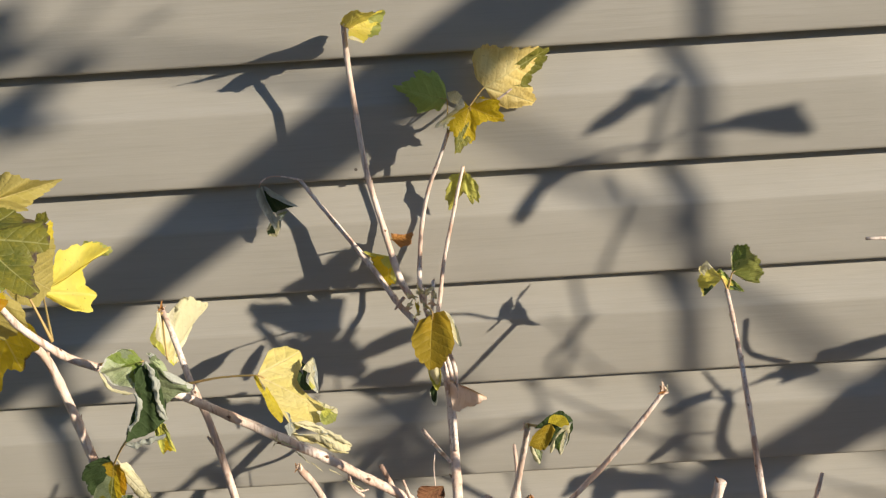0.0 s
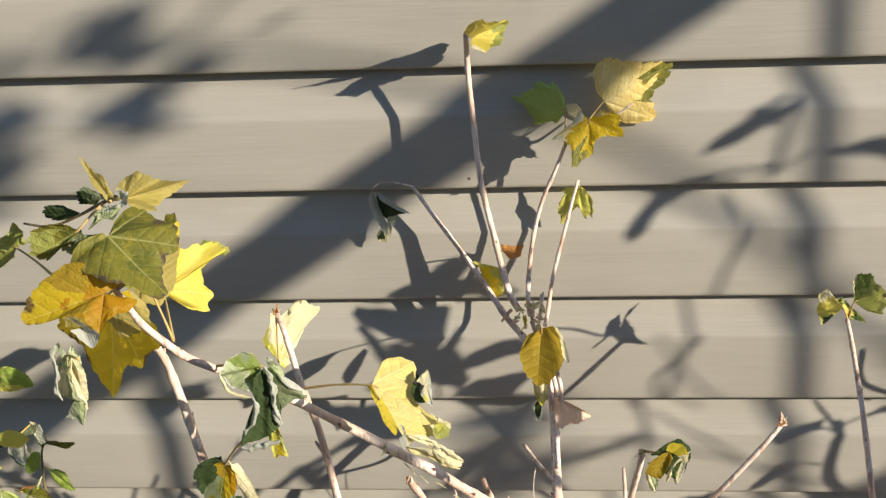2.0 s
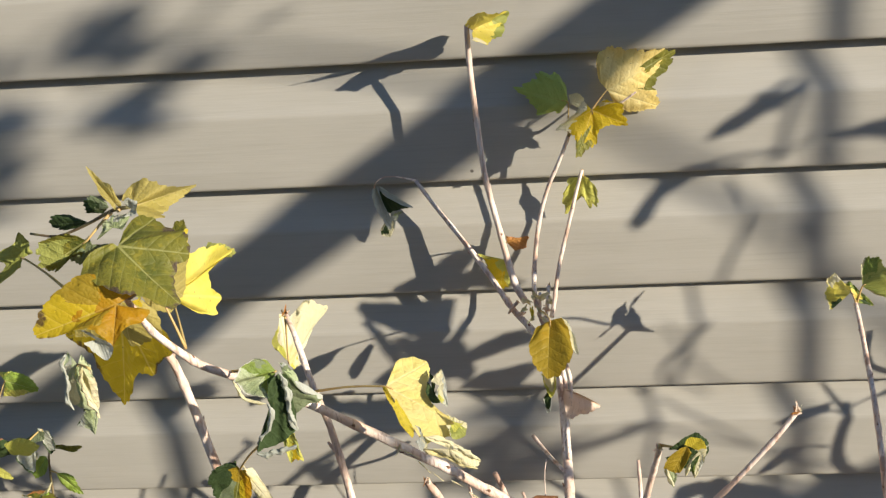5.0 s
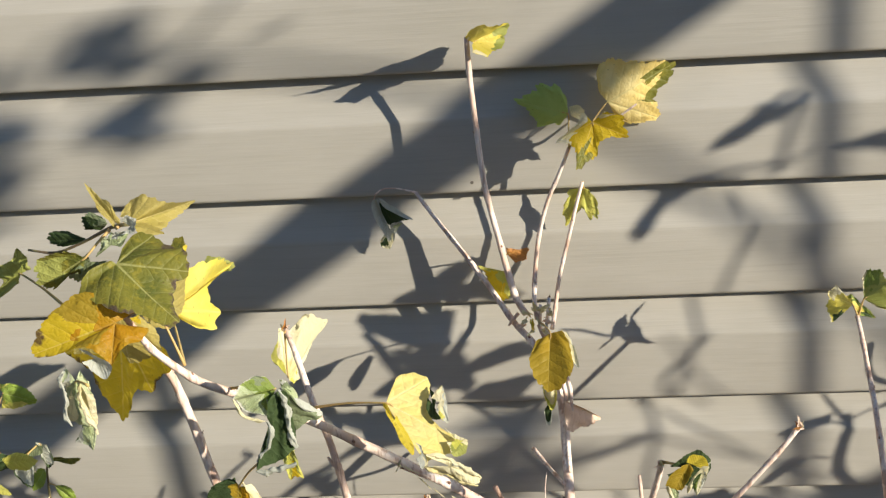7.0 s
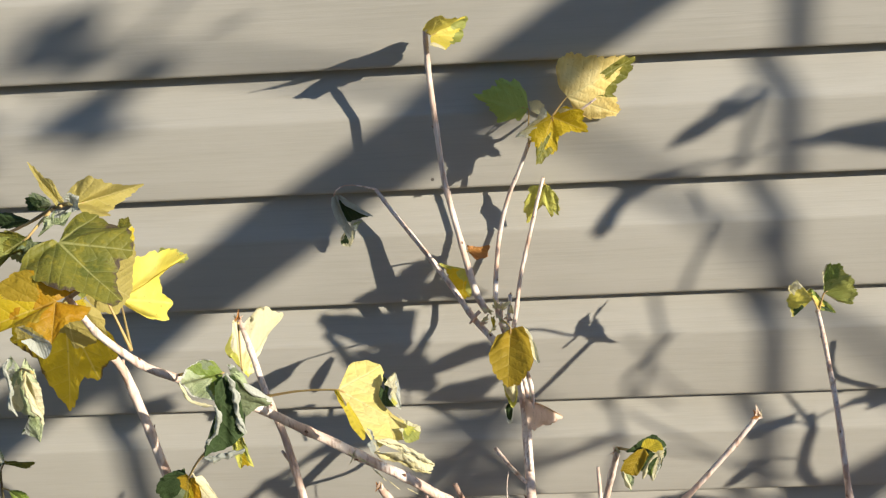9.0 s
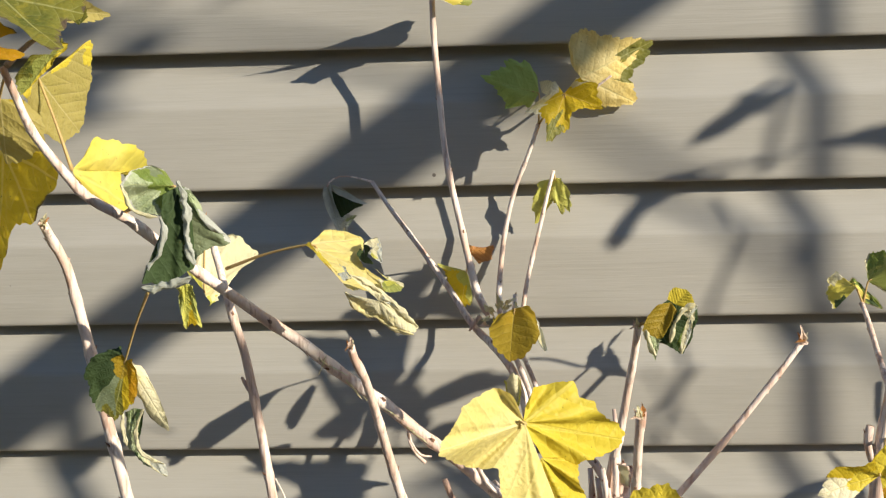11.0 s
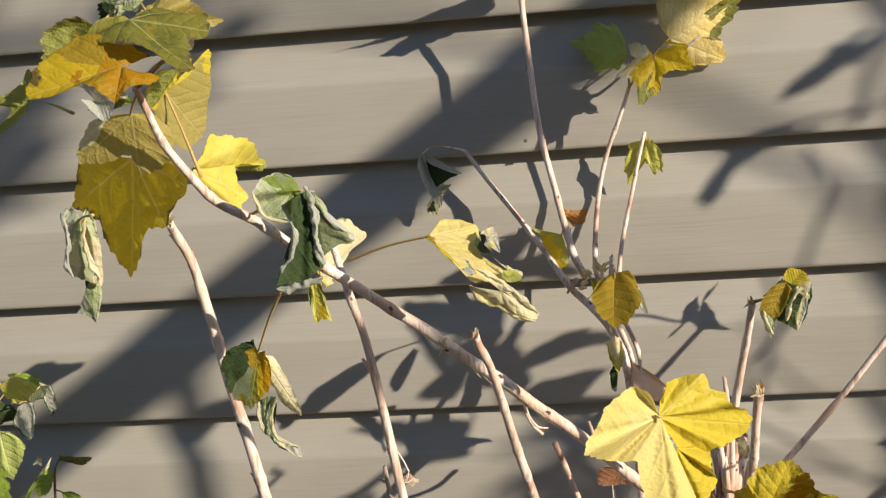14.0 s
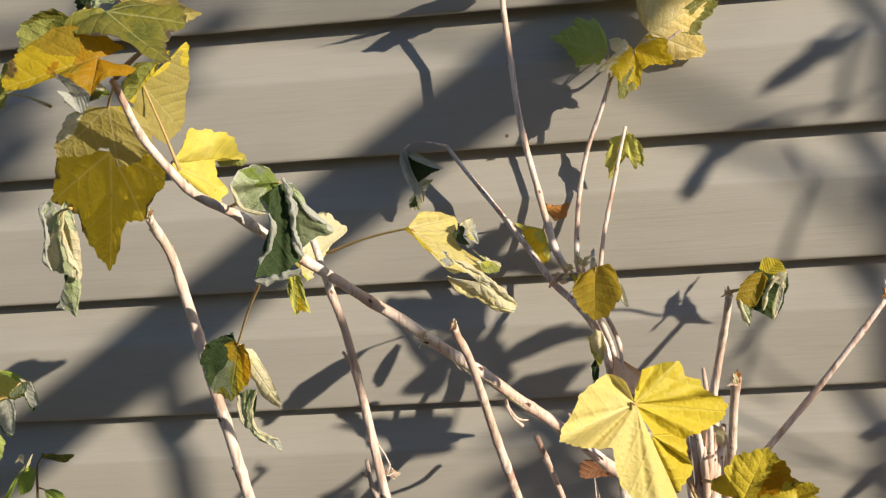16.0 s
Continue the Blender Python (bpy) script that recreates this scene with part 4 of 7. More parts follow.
blade(hooked_cane, (0.180, -0.360, 1.026), [(0.177, -0.370, 1.035), (0.183, -0.370, 1.034), (0.186, -0.370, 1.027), (0.184, -0.370, 1.020), (0.179, -0.370, 1.022)], "pale", sinus=0.88, crumple=0.12, rim=0.15, rim_kind='tan', seed=521)
blade(hooked_cane, (0.170, -0.370, 0.969), [(0.164, -0.380, 0.980), (0.177, -0.380, 0.985), (0.180, -0.380, 0.974), (0.177, -0.380, 0.962), (0.165, -0.380, 0.964)], "brown", sinus=0.88, crumple=0.14, rim=0.15, rim_kind='rust', seed=522)
leaf(hooked_cane, (0.160, -0.350, 0.977), (0.168, -0.360, 0.976), "pale", facing=(0, -1, 0.3), width=0.25, fold=0.4, crumple=0.1, seed=523, lobes=LANCE)
blade(hooked_cane, (0.203, -0.374, 1.111), [(0.192, -0.374, 1.112), (0.197, -0.374, 1.117), (0.203, -0.374, 1.121), (0.210, -0.374, 1.123), (0.216, -0.374, 1.118), (0.216, -0.374, 1.111), (0.214, -0.374, 1.102), (0.210, -0.374, 1.093), (0.205, -0.374, 1.095), (0.199, -0.374, 1.099), (0.195, -0.374, 1.100), (0.191, -0.374, 1.106)], "dark", sinus=0.98, crumple=0.05, stalk=(0.189, -0.360, 1.105), teeth=0.02, seed=126)
blade(hooked_cane, (0.202, -0.384, 1.122), [(0.195, -0.388, 1.122), (0.190, -0.388, 1.116), (0.188, -0.388, 1.109), (0.192, -0.388, 1.104), (0.197, -0.388, 1.105), (0.201, -0.388, 1.111), (0.205, -0.388, 1.118)], "amber", sinus=0.97, puff=0.04, crumple=0.06, teeth=0.02, seed=5)
blade(hooked_cane, (0.204, -0.384, 1.121), [(0.200, -0.386, 1.124), (0.201, -0.386, 1.128), (0.204, -0.386, 1.130), (0.210, -0.386, 1.128), (0.213, -0.386, 1.122), (0.211, -0.386, 1.119), (0.206, -0.386, 1.121)], "yellow", sinus=0.97, puff=0.06, crumple=0.03, teeth=0.02, seed=6)
blade(hooked_cane, (0.211, -0.380, 1.113), [(0.206, -0.380, 1.117), (0.210, -0.380, 1.119), (0.215, -0.380, 1.119), (0.214, -0.380, 1.113), (0.212, -0.380, 1.104), (0.208, -0.380, 1.095), (0.206, -0.380, 1.101), (0.209, -0.380, 1.107)], "pale", kinds=('pale', 'pale', 'grey', 'pale', 'grey', 'pale', 'green', 'green'), sinus=0.95, crumple=0.06, teeth=0.02, patch=0.3, seed=7126)
blade(hooked_cane, (0.193, -0.388, 1.106), [(0.189, -0.388, 1.108), (0.191, -0.388, 1.100), (0.194, -0.388, 1.094), (0.195, -0.388, 1.099), (0.197, -0.388, 1.104)], "sage", sinus=0.94, crumple=0.07, teeth=0.02, seed=127)
hem(hooked_cane, [(0.201, -0.388, 1.103), (0.202, -0.388, 1.109), (0.205, -0.388, 1.116), (0.209, -0.388, 1.120), (0.213, -0.388, 1.122)], 0.0013, "pale", seed=418)
hem(hooked_cane, [(0.189, -0.390, 1.110), (0.191, -0.390, 1.103), (0.194, -0.390, 1.097)], 0.0012, "pale", seed=419)
# The sunlit half is coloured paler, the half turned away deeper yellow.
blade(hooked_cane, (0.129, -0.500, 1.101), [(0.127, -0.504, 1.106), (0.125, -0.510, 1.114), (0.122, -0.510, 1.117), (0.117, -0.510, 1.118), (0.111, -0.520, 1.118), (0.106, -0.525, 1.115), (0.103, -0.528, 1.110), (0.099, -0.530, 1.106), (0.097, -0.534, 1.102), (0.099, -0.530, 1.098), (0.106, -0.510, 1.087), (0.112, -0.510, 1.086), (0.118, -0.510, 1.086), (0.119, -0.510, 1.079), (0.121, -0.510, 1.069), (0.125, -0.510, 1.064), (0.129, -0.510, 1.062), (0.132, -0.510, 1.058), (0.138, -0.510, 1.058), (0.145, -0.500, 1.057), (0.137, -0.502, 1.072), (0.132, -0.502, 1.087)], "bright", sinus=0.99, puff=0.0, crumple=0.008, teeth=0.022, stalk=(0.171, -0.360, 0.981), label='large bright yellow three-lobed leaf', seed=11)
blade(hooked_cane, (0.128, -0.500, 1.101), [(0.131, -0.496, 1.107), (0.132, -0.494, 1.113), (0.138, -0.485, 1.112), (0.144, -0.485, 1.113), (0.149, -0.485, 1.113), (0.151, -0.485, 1.107), (0.157, -0.485, 1.104), (0.160, -0.485, 1.099), (0.169, -0.470, 1.090), (0.172, -0.468, 1.082), (0.165, -0.474, 1.078), (0.157, -0.485, 1.080), (0.150, -0.485, 1.079), (0.145, -0.485, 1.078), (0.135, -0.496, 1.086)], "yellow", sinus=0.98, puff=0.006, crumple=0.025, teeth=0.03, seed=19, label='deep yellow half of the large leaf')
blade(hooked_cane, (0.135, -0.498, 1.086), [(0.132, -0.492, 1.077), (0.128, -0.504, 1.073), (0.136, -0.492, 1.067), (0.132, -0.504, 1.066), (0.140, -0.492, 1.058), (0.145, -0.492, 1.055), (0.148, -0.492, 1.059), (0.154, -0.480, 1.062), (0.150, -0.492, 1.073), (0.150, -0.482, 1.078), (0.142, -0.490, 1.083)], "yellow", sinus=0.97, puff=0.03, crumple=0.05, teeth=0.03, seed=119)
blade(hooked_cane, (0.180, -0.420, 1.017), [(0.168, -0.430, 1.025), (0.169, -0.430, 1.033), (0.179, -0.430, 1.040), (0.190, -0.430, 1.044), (0.202, -0.430, 1.041), (0.205, -0.430, 1.032), (0.216, -0.430, 1.028), (0.227, -0.420, 1.009), (0.210, -0.430, 0.997), (0.186, -0.430, 0.995), (0.170, -0.430, 1.008)], "yellow", sinus=0.92, puff=0.05, crumple=0.04, teeth=0.035, stalk=(0.174, -0.335, 0.986), seed=20)
blade(hooked_cane, (0.182, -0.430, 1.019), [(0.173, -0.435, 1.039), (0.180, -0.435, 1.046), (0.193, -0.435, 1.049), (0.204, -0.435, 1.039), (0.207, -0.435, 1.018), (0.199, -0.435, 0.991), (0.183, -0.435, 0.985), (0.173, -0.435, 0.997), (0.169, -0.435, 1.018)], "yellow", kinds=('yellow', 'yellow', 'yellow', 'orange', 'yellow', 'yellow', 'paleyellow', 'yellow', 'yellow'), sinus=0.92, puff=0.04, crumple=0.05, patch=0.4, teeth=0.035, seed=21, stalk=(0.171, -0.360, 0.971))
blade(long_cane, (0.020, -0.351, 1.148), [(0.025, -0.343, 1.148), (0.024, -0.331, 1.151), (0.027, -0.325, 1.151), (0.035, -0.320, 1.149), (0.044, -0.321, 1.146), (0.046, -0.327, 1.143), (0.045, -0.337, 1.141), (0.047, -0.349, 1.138), (0.052, -0.357, 1.135), (0.059, -0.361, 1.131), (0.066, -0.366, 1.127), (0.061, -0.377, 1.128), (0.053, -0.382, 1.130), (0.046, -0.389, 1.132), (0.042, -0.384, 1.134), (0.037, -0.376, 1.137), (0.030, -0.368, 1.141), (0.024, -0.357, 1.145)], "bright", sinus=0.985, puff=0.0, crumple=0.018, teeth=0.018, stalk=(-0.030, -0.330, 1.132), seed=121, label='yellow leaf with a withered rolled edge')
blade(long_cane, (0.027, -0.368, 1.147), [(0.021, -0.356, 1.150), (0.018, -0.352, 1.148), (0.023, -0.368, 1.151), (0.029, -0.380, 1.148), (0.033, -0.390, 1.147), (0.040, -0.399, 1.144), (0.039, -0.382, 1.139), (0.033, -0.371, 1.142), (0.027, -0.360, 1.146)], "yellow", sinus=0.98, crumple=0.015, teeth=0.012, seed=128)
blade(long_cane, (0.048, -0.344, 1.142), [(0.046, -0.333, 1.146), (0.050, -0.337, 1.143), (0.050, -0.348, 1.140), (0.054, -0.355, 1.138), (0.049, -0.357, 1.139), (0.045, -0.351, 1.142), (0.045, -0.340, 1.144)], "dark", sinus=0.98, crumple=0.03, teeth=0.012, seed=124)
blade(long_cane, (0.053, -0.347, 1.145), [(0.048, -0.345, 1.147), (0.051, -0.338, 1.148), (0.054, -0.333, 1.148), (0.057, -0.345, 1.144), (0.059, -0.362, 1.140), (0.055, -0.361, 1.142), (0.051, -0.355, 1.144)], "pale", kinds=('pale', 'pale', 'pale', 'grey', 'grey', 'acid', 'grey'), sinus=0.98, crumple=0.04, patch=0.55, teeth=0.012, seed=129)
blade(long_cane, (0.063, -0.370, 1.132), [(0.055, -0.360, 1.137), (0.059, -0.363, 1.134), (0.066, -0.365, 1.131), (0.071, -0.367, 1.129), (0.069, -0.378, 1.128), (0.062, -0.382, 1.130), (0.058, -0.373, 1.133)], "acid", kinds=('pale', 'pale', 'pale', 'pale', 'leafgreen', 'leafgreen', 'pale'), sinus=0.96, crumple=0.05, teeth=0.03, patch=0.45, seed=123)
blade(long_cane, (0.060, -0.386, 1.125), [(0.047, -0.394, 1.140), (0.054, -0.389, 1.136), (0.059, -0.386, 1.131), (0.065, -0.384, 1.125), (0.071, -0.381, 1.118), (0.078, -0.378, 1.110), (0.076, -0.382, 1.107), (0.068, -0.382, 1.110), (0.058, -0.381, 1.116), (0.049, -0.384, 1.122), (0.044, -0.391, 1.131)], "pale", kinds=('pale', 'pale', 'pale', 'grey', 'pale', 'pale', 'pale', 'paleyellow', 'pale', 'pale', 'grey'), sinus=0.96, puff=0.05, crumple=0.05, patch=0.5, teeth=0.02, seed=122)
hem(long_cane, [(0.047, -0.394, 1.140), (0.054, -0.389, 1.136), (0.059, -0.386, 1.131), (0.065, -0.384, 1.125), (0.071, -0.381, 1.118), (0.078, -0.378, 1.110)], 0.0016, "pale", seed=407)
hem(long_cane, [(0.044, -0.391, 1.131), (0.049, -0.384, 1.122), (0.058, -0.381, 1.116), (0.068, -0.382, 1.110), (0.076, -0.382, 1.107)], 0.0014, "paleyellow", seed=408)
blade(long_cane, (0.045, -0.396, 1.142), [(0.041, -0.387, 1.145), (0.044, -0.389, 1.143), (0.047, -0.398, 1.141), (0.049, -0.403, 1.140), (0.046, -0.408, 1.140), (0.042, -0.401, 1.142)], "grey", kinds=('pale', 'grey', 'grey', 'pale', 'grey', 'grey'), sinus=0.95, crumple=0.06, patch=0.3, teeth=0.02, seed=130)
blade(long_cane, (-0.038, -0.386, 1.184), [(-0.043, -0.385, 1.192), (-0.050, -0.388, 1.195), (-0.056, -0.395, 1.193), (-0.060, -0.400, 1.187), (-0.061, -0.392, 1.180), (-0.058, -0.392, 1.174), (-0.054, -0.392, 1.171), (-0.044, -0.394, 1.170), (-0.043, -0.390, 1.180)], "green", kinds=('green', 'shade', 'green', 'sage', 'sage', 'sage', 'sage', 'green', 'green'), sinus=0.96, puff=0.05, crumple=0.04, rim=0.05, rim_kind='grey', patch=0.5, stalk=(-0.073, -0.360, 1.168), teeth=0.012, seed=32)
blade(long_cane, (-0.036, -0.388, 1.184), [(-0.042, -0.394, 1.181), (-0.044, -0.394, 1.170), (-0.042, -0.394, 1.161), (-0.046, -0.394, 1.151), (-0.051, -0.394, 1.144), (-0.052, -0.403, 1.140), (-0.043, -0.394, 1.137), (-0.036, -0.394, 1.141), (-0.030, -0.388, 1.144), (-0.031, -0.384, 1.155), (-0.033, -0.380, 1.167), (-0.033, -0.382, 1.179)], "dark", sinus=0.97, crumple=0.03, puff=0.03, teeth=0.01, seed=31, label='wilted dark green leaf hanging folded')
blade(long_cane, (-0.036, -0.380, 1.180), [(-0.039, -0.374, 1.183), (-0.034, -0.374, 1.180), (-0.030, -0.374, 1.174), (-0.027, -0.374, 1.162), (-0.021, -0.374, 1.159), (-0.017, -0.368, 1.155), (-0.018, -0.374, 1.152), (-0.031, -0.374, 1.147), (-0.034, -0.374, 1.142), (-0.036, -0.374, 1.151), (-0.037, -0.374, 1.164)], "shade", kinds=('grey', 'shade', 'sage', 'shade', 'grey', 'grey', 'shade', 'shade', 'grey', 'grey', 'grey'), sinus=0.96, puff=0.04, crumple=0.06, patch=0.5, teeth=0.012, seed=33)
hem(long_cane, [(-0.035, -0.392, 1.187), (-0.032, -0.392, 1.180), (-0.031, -0.392, 1.171), (-0.032, -0.392, 1.160), (-0.031, -0.392, 1.153), (-0.029, -0.392, 1.146)], 0.0018, "grey", seed=401)
hem(long_cane, [(-0.042, -0.400, 1.171), (-0.040, -0.400, 1.163), (-0.043, -0.400, 1.155), (-0.047, -0.400, 1.149), (-0.052, -0.400, 1.142)], 0.0014, "grey", seed=402)
hem(long_cane, [(-0.053, -0.402, 1.137), (-0.048, -0.402, 1.137), (-0.042, -0.402, 1.138), (-0.035, -0.402, 1.140), (-0.028, -0.402, 1.142)], 0.0019, "grey", seed=403)
hem(long_cane, [(-0.060, -0.400, 1.187), (-0.058, -0.400, 1.181), (-0.055, -0.400, 1.175), (-0.049, -0.400, 1.172), (-0.043, -0.400, 1.171)], 0.0009, "pale", seed=405)
blade(long_cane, (-0.039, -0.375, 1.133), [(-0.044, -0.375, 1.131), (-0.043, -0.375, 1.123), (-0.042, -0.375, 1.117), (-0.041, -0.375, 1.110), (-0.037, -0.375, 1.112), (-0.033, -0.375, 1.113), (-0.035, -0.375, 1.123), (-0.034, -0.375, 1.132)], "acid", kinds=('acid', 'leafgreen', 'acid', 'acid', 'mustard', 'acid', 'leafgreen', 'acid'), sinus=0.9, crumple=0.09, teeth=0.04, seed=35)
# Upper right lobes take the pale kind to stand for sunlight on them.
blade(middle_cane, (-0.067, -0.245, 1.101), [(-0.077, -0.240, 1.112), (-0.080, -0.235, 1.116), (-0.074, -0.225, 1.132), (-0.067, -0.220, 1.127), (-0.056, -0.205, 1.133), (-0.044, -0.185, 1.115), (-0.054, -0.200, 1.107), (-0.063, -0.225, 1.095), (-0.066, -0.240, 1.091)], "paleyellow", kinds=('acid', 'acid', 'paleyellow', 'paleyellow', 'pale', 'pale', 'pale', 'paleyellow', 'acid'), sinus=0.94, crumple=0.04, puff=0.02, stalk=(-0.063, -0.250, 1.143), label='pale cream leaf curled around the cane tip', teeth=0.015, patch=0.15, seed=34)
blade(long_cane, (-0.082, -0.352, 1.087), [(-0.083, -0.355, 1.096), (-0.090, -0.355, 1.094), (-0.098, -0.355, 1.090), (-0.103, -0.355, 1.081), (-0.102, -0.355, 1.070), (-0.098, -0.355, 1.061), (-0.090, -0.355, 1.055), (-0.084, -0.355, 1.059), (-0.077, -0.355, 1.067), (-0.075, -0.355, 1.079), (-0.077, -0.355, 1.089)], "amber", kinds=('dark', 'dark', 'dark', 'dark', 'dark', 'shade', 'olive', 'mustard', 'orange', 'orange', 'amber'), sinus=0.96, puff=0.03, crumple=0.04, stalk=(-0.054, -0.388, 1.133), teeth=0.03, patch=0.28, seed=41, label='hanging leaf half dark green half yellow')
blade(long_cane, (-0.080, -0.349, 1.082), [(-0.083, -0.344, 1.086), (-0.076, -0.344, 1.081), (-0.071, -0.344, 1.072), (-0.066, -0.344, 1.059), (-0.063, -0.344, 1.045), (-0.069, -0.344, 1.048), (-0.075, -0.344, 1.055), (-0.076, -0.344, 1.061), (-0.081, -0.344, 1.066)], "paleyellow", kinds=('paleyellow', 'paleyellow', 'pale', 'pale', 'pale', 'pale', 'paleyellow', 'paleyellow', 'paleyellow'), sinus=0.97, crumple=0.03, puff=0.03, patch=0.3, teeth=0.012, seed=42)
blade(long_cane, (-0.080, -0.350, 1.060), [(-0.086, -0.348, 1.057), (-0.086, -0.348, 1.047), (-0.086, -0.348, 1.037), (-0.081, -0.348, 1.034), (-0.078, -0.348, 1.044), (-0.075, -0.348, 1.058)], "shade", kinds=('shade', 'sage', 'sage', 'shade', 'dark', 'dark'), sinus=0.95, crumple=0.06, patch=0.3, teeth=0.02, seed=43)
blade(long_cane, (-0.081, -0.348, 1.036), [(-0.085, -0.346, 1.037), (-0.082, -0.346, 1.030), (-0.077, -0.346, 1.026), (-0.071, -0.346, 1.022), (-0.065, -0.346, 1.019), (-0.066, -0.346, 1.026), (-0.072, -0.346, 1.029), (-0.078, -0.346, 1.034)], "grey", kinds=('sage', 'dark', 'sage', 'pale', 'grey', 'grey', 'pale', 'grey'), sinus=0.94, crumple=0.07, patch=0.3, teeth=0.02, seed=44)
hem(long_cane, [(-0.085, -0.354, 1.059), (-0.085, -0.354, 1.050), (-0.084, -0.354, 1.040)], 0.001, "pale", seed=410)
hem(long_cane, [(-0.074, -0.352, 1.060), (-0.079, -0.352, 1.048), (-0.078, -0.352, 1.037), (-0.072, -0.352, 1.032), (-0.065, -0.352, 1.029)], 0.001, "pale", seed=411)
blade(long_cane, (-0.110, -0.400, 1.276), [(-0.111, -0.385, 1.278), (-0.108, -0.370, 1.279), (-0.098, -0.370, 1.278), (-0.085, -0.380, 1.275), (-0.076, -0.385, 1.275), (-0.073, -0.395, 1.267), (-0.081, -0.405, 1.259), (-0.075, -0.421, 1.250), (-0.081, -0.428, 1.251), (-0.090, -0.432, 1.260), (-0.098, -0.436, 1.264), (-0.117, -0.426, 1.267), (-0.126, -0.418, 1.268), (-0.124, -0.410, 1.275), (-0.114, -0.400, 1.279)], "olive", sinus=0.95, puff=0.02, crumple=0.025, teeth=0.035, seed=51, label='large olive green leaf with dry margin')
blade(long_cane, (-0.120, -0.345, 1.275), [(-0.125, -0.345, 1.280), (-0.124, -0.330, 1.282), (-0.116, -0.330, 1.286), (-0.108, -0.330, 1.285), (-0.099, -0.330, 1.281), (-0.093, -0.305, 1.270), (-0.101, -0.315, 1.266), (-0.105, -0.330, 1.265), (-0.103, -0.345, 1.267), (-0.110, -0.355, 1.270)], "under", sinus=0.92, puff=0.03, crumple=0.03, teeth=0.04, stalk=(-0.114, -0.380, 1.288), patch=0.2, seed=52)
blade(long_cane, (-0.089, -0.360, 1.263), [(-0.093, -0.360, 1.266), (-0.090, -0.360, 1.271), (-0.085, -0.360, 1.272), (-0.084, -0.360, 1.267)], "olive", sinus=0.9, teeth=0.05, seed=153)
leaf(long_cane, (-0.119, -0.370, 1.288), (-0.129, -0.370, 1.309), "under", facing=(0.5, -0.8, 0.3), width=0.42, fold=0.5, crumple=0.08, seed=53, lobes=OVAL)
blade(long_cane, (-0.104, -0.385, 1.291), [(-0.107, -0.390, 1.297), (-0.103, -0.390, 1.300), (-0.098, -0.390, 1.297), (-0.101, -0.390, 1.289), (-0.107, -0.390, 1.289)], "grey", sinus=0.9, puff=0.08, crumple=0.1, seed=56)
blade(long_cane, (-0.127, -0.360, 1.282), [(-0.133, -0.355, 1.276), (-0.142, -0.355, 1.277), (-0.143, -0.355, 1.283), (-0.138, -0.355, 1.287), (-0.131, -0.355, 1.284)], "shade", kinds=('dark', 'dark', 'dark', 'shade', 'dark'), sinus=0.9, teeth=0.06, crumple=0.06, seed=54)
blade(long_cane, (-0.144, -0.355, 1.271), [(-0.150, -0.350, 1.265), (-0.161, -0.350, 1.264), (-0.169, -0.350, 1.267), (-0.167, -0.350, 1.273), (-0.156, -0.350, 1.273)], "dark", sinus=0.9, teeth=0.06, crumple=0.06, seed=55)
cane(long_cane, [(-0.107, -0.380, 1.290, 0.0014), (-0.121, -0.370, 1.284, 0.0014), (-0.145, -0.355, 1.269, 0.0012), (-0.166, -0.350, 1.260, 0.0010), (-0.185, -0.345, 1.260, 0.0009)], nodes=0, name='leaf_stalk', material=GREEN_STEM)
blade(long_cane, (-0.133, -0.385, 1.273), [(-0.140, -0.388, 1.279), (-0.150, -0.388, 1.278), (-0.162, -0.388, 1.272), (-0.161, -0.388, 1.258), (-0.153, -0.388, 1.256), (-0.146, -0.388, 1.263), (-0.136, -0.388, 1.264)], "olive", kinds=('olive', 'olive', 'leafgreen', 'leafgreen', 'olive', 'olive', 'shade'), sinus=0.88, crumple=0.05, teeth=0.05, seed=57, stalk=(-0.120, -0.375, 1.285))
blade(long_cane, (-0.133, -0.380, 1.268), [(-0.134, -0.380, 1.274), (-0.139, -0.380, 1.269), (-0.148, -0.380, 1.260), (-0.142, -0.380, 1.255), (-0.132, -0.380, 1.262), (-0.124, -0.380, 1.268)], "shade", sinus=0.88, crumple=0.06, teeth=0.05, seed=157)
blade(long_cane, (-0.117, -0.385, 1.280), [(-0.127, -0.385, 1.273), (-0.121, -0.385, 1.284), (-0.112, -0.385, 1.289), (-0.106, -0.385, 1.287), (-0.111, -0.385, 1.279)], "sage", kinds=('shade', 'sage', 'grey', 'sage', 'shade'), sinus=0.9, crumple=0.08, teeth=0.03, seed=158)
blade(long_cane, (-0.204, -0.326, 1.235), [(-0.196, -0.326, 1.238), (-0.197, -0.326, 1.246), (-0.202, -0.326, 1.251), (-0.211, -0.326, 1.243), (-0.226, -0.326, 1.238), (-0.225, -0.326, 1.234), (-0.216, -0.326, 1.230), (-0.228, -0.326, 1.219), (-0.227, -0.326, 1.215), (-0.214, -0.326, 1.223), (-0.206, -0.326, 1.229)], "leafgreen", sinus=0.86, crumple=0.05, teeth=0.03, stalk=(-0.164, -0.360, 1.229), seed=154)
cane(long_cane, [(-0.114, -0.416, 1.257, 0.0009), (-0.112, -0.412, 1.262, 0.0013), (-0.112, -0.410, 1.266, 0.0012)], nodes=0, name='leaf_stalk', material=PETIOLE_RED)
cane(long_cane, [(-0.110, -0.400, 1.244, 0.0020), (-0.103, -0.403, 1.249, 0.0018), (-0.097, -0.405, 1.253, 0.0016), (-0.092, -0.405, 1.256, 0.0012)], nodes=0, name='withered_stalk', material=BARK_GREY)
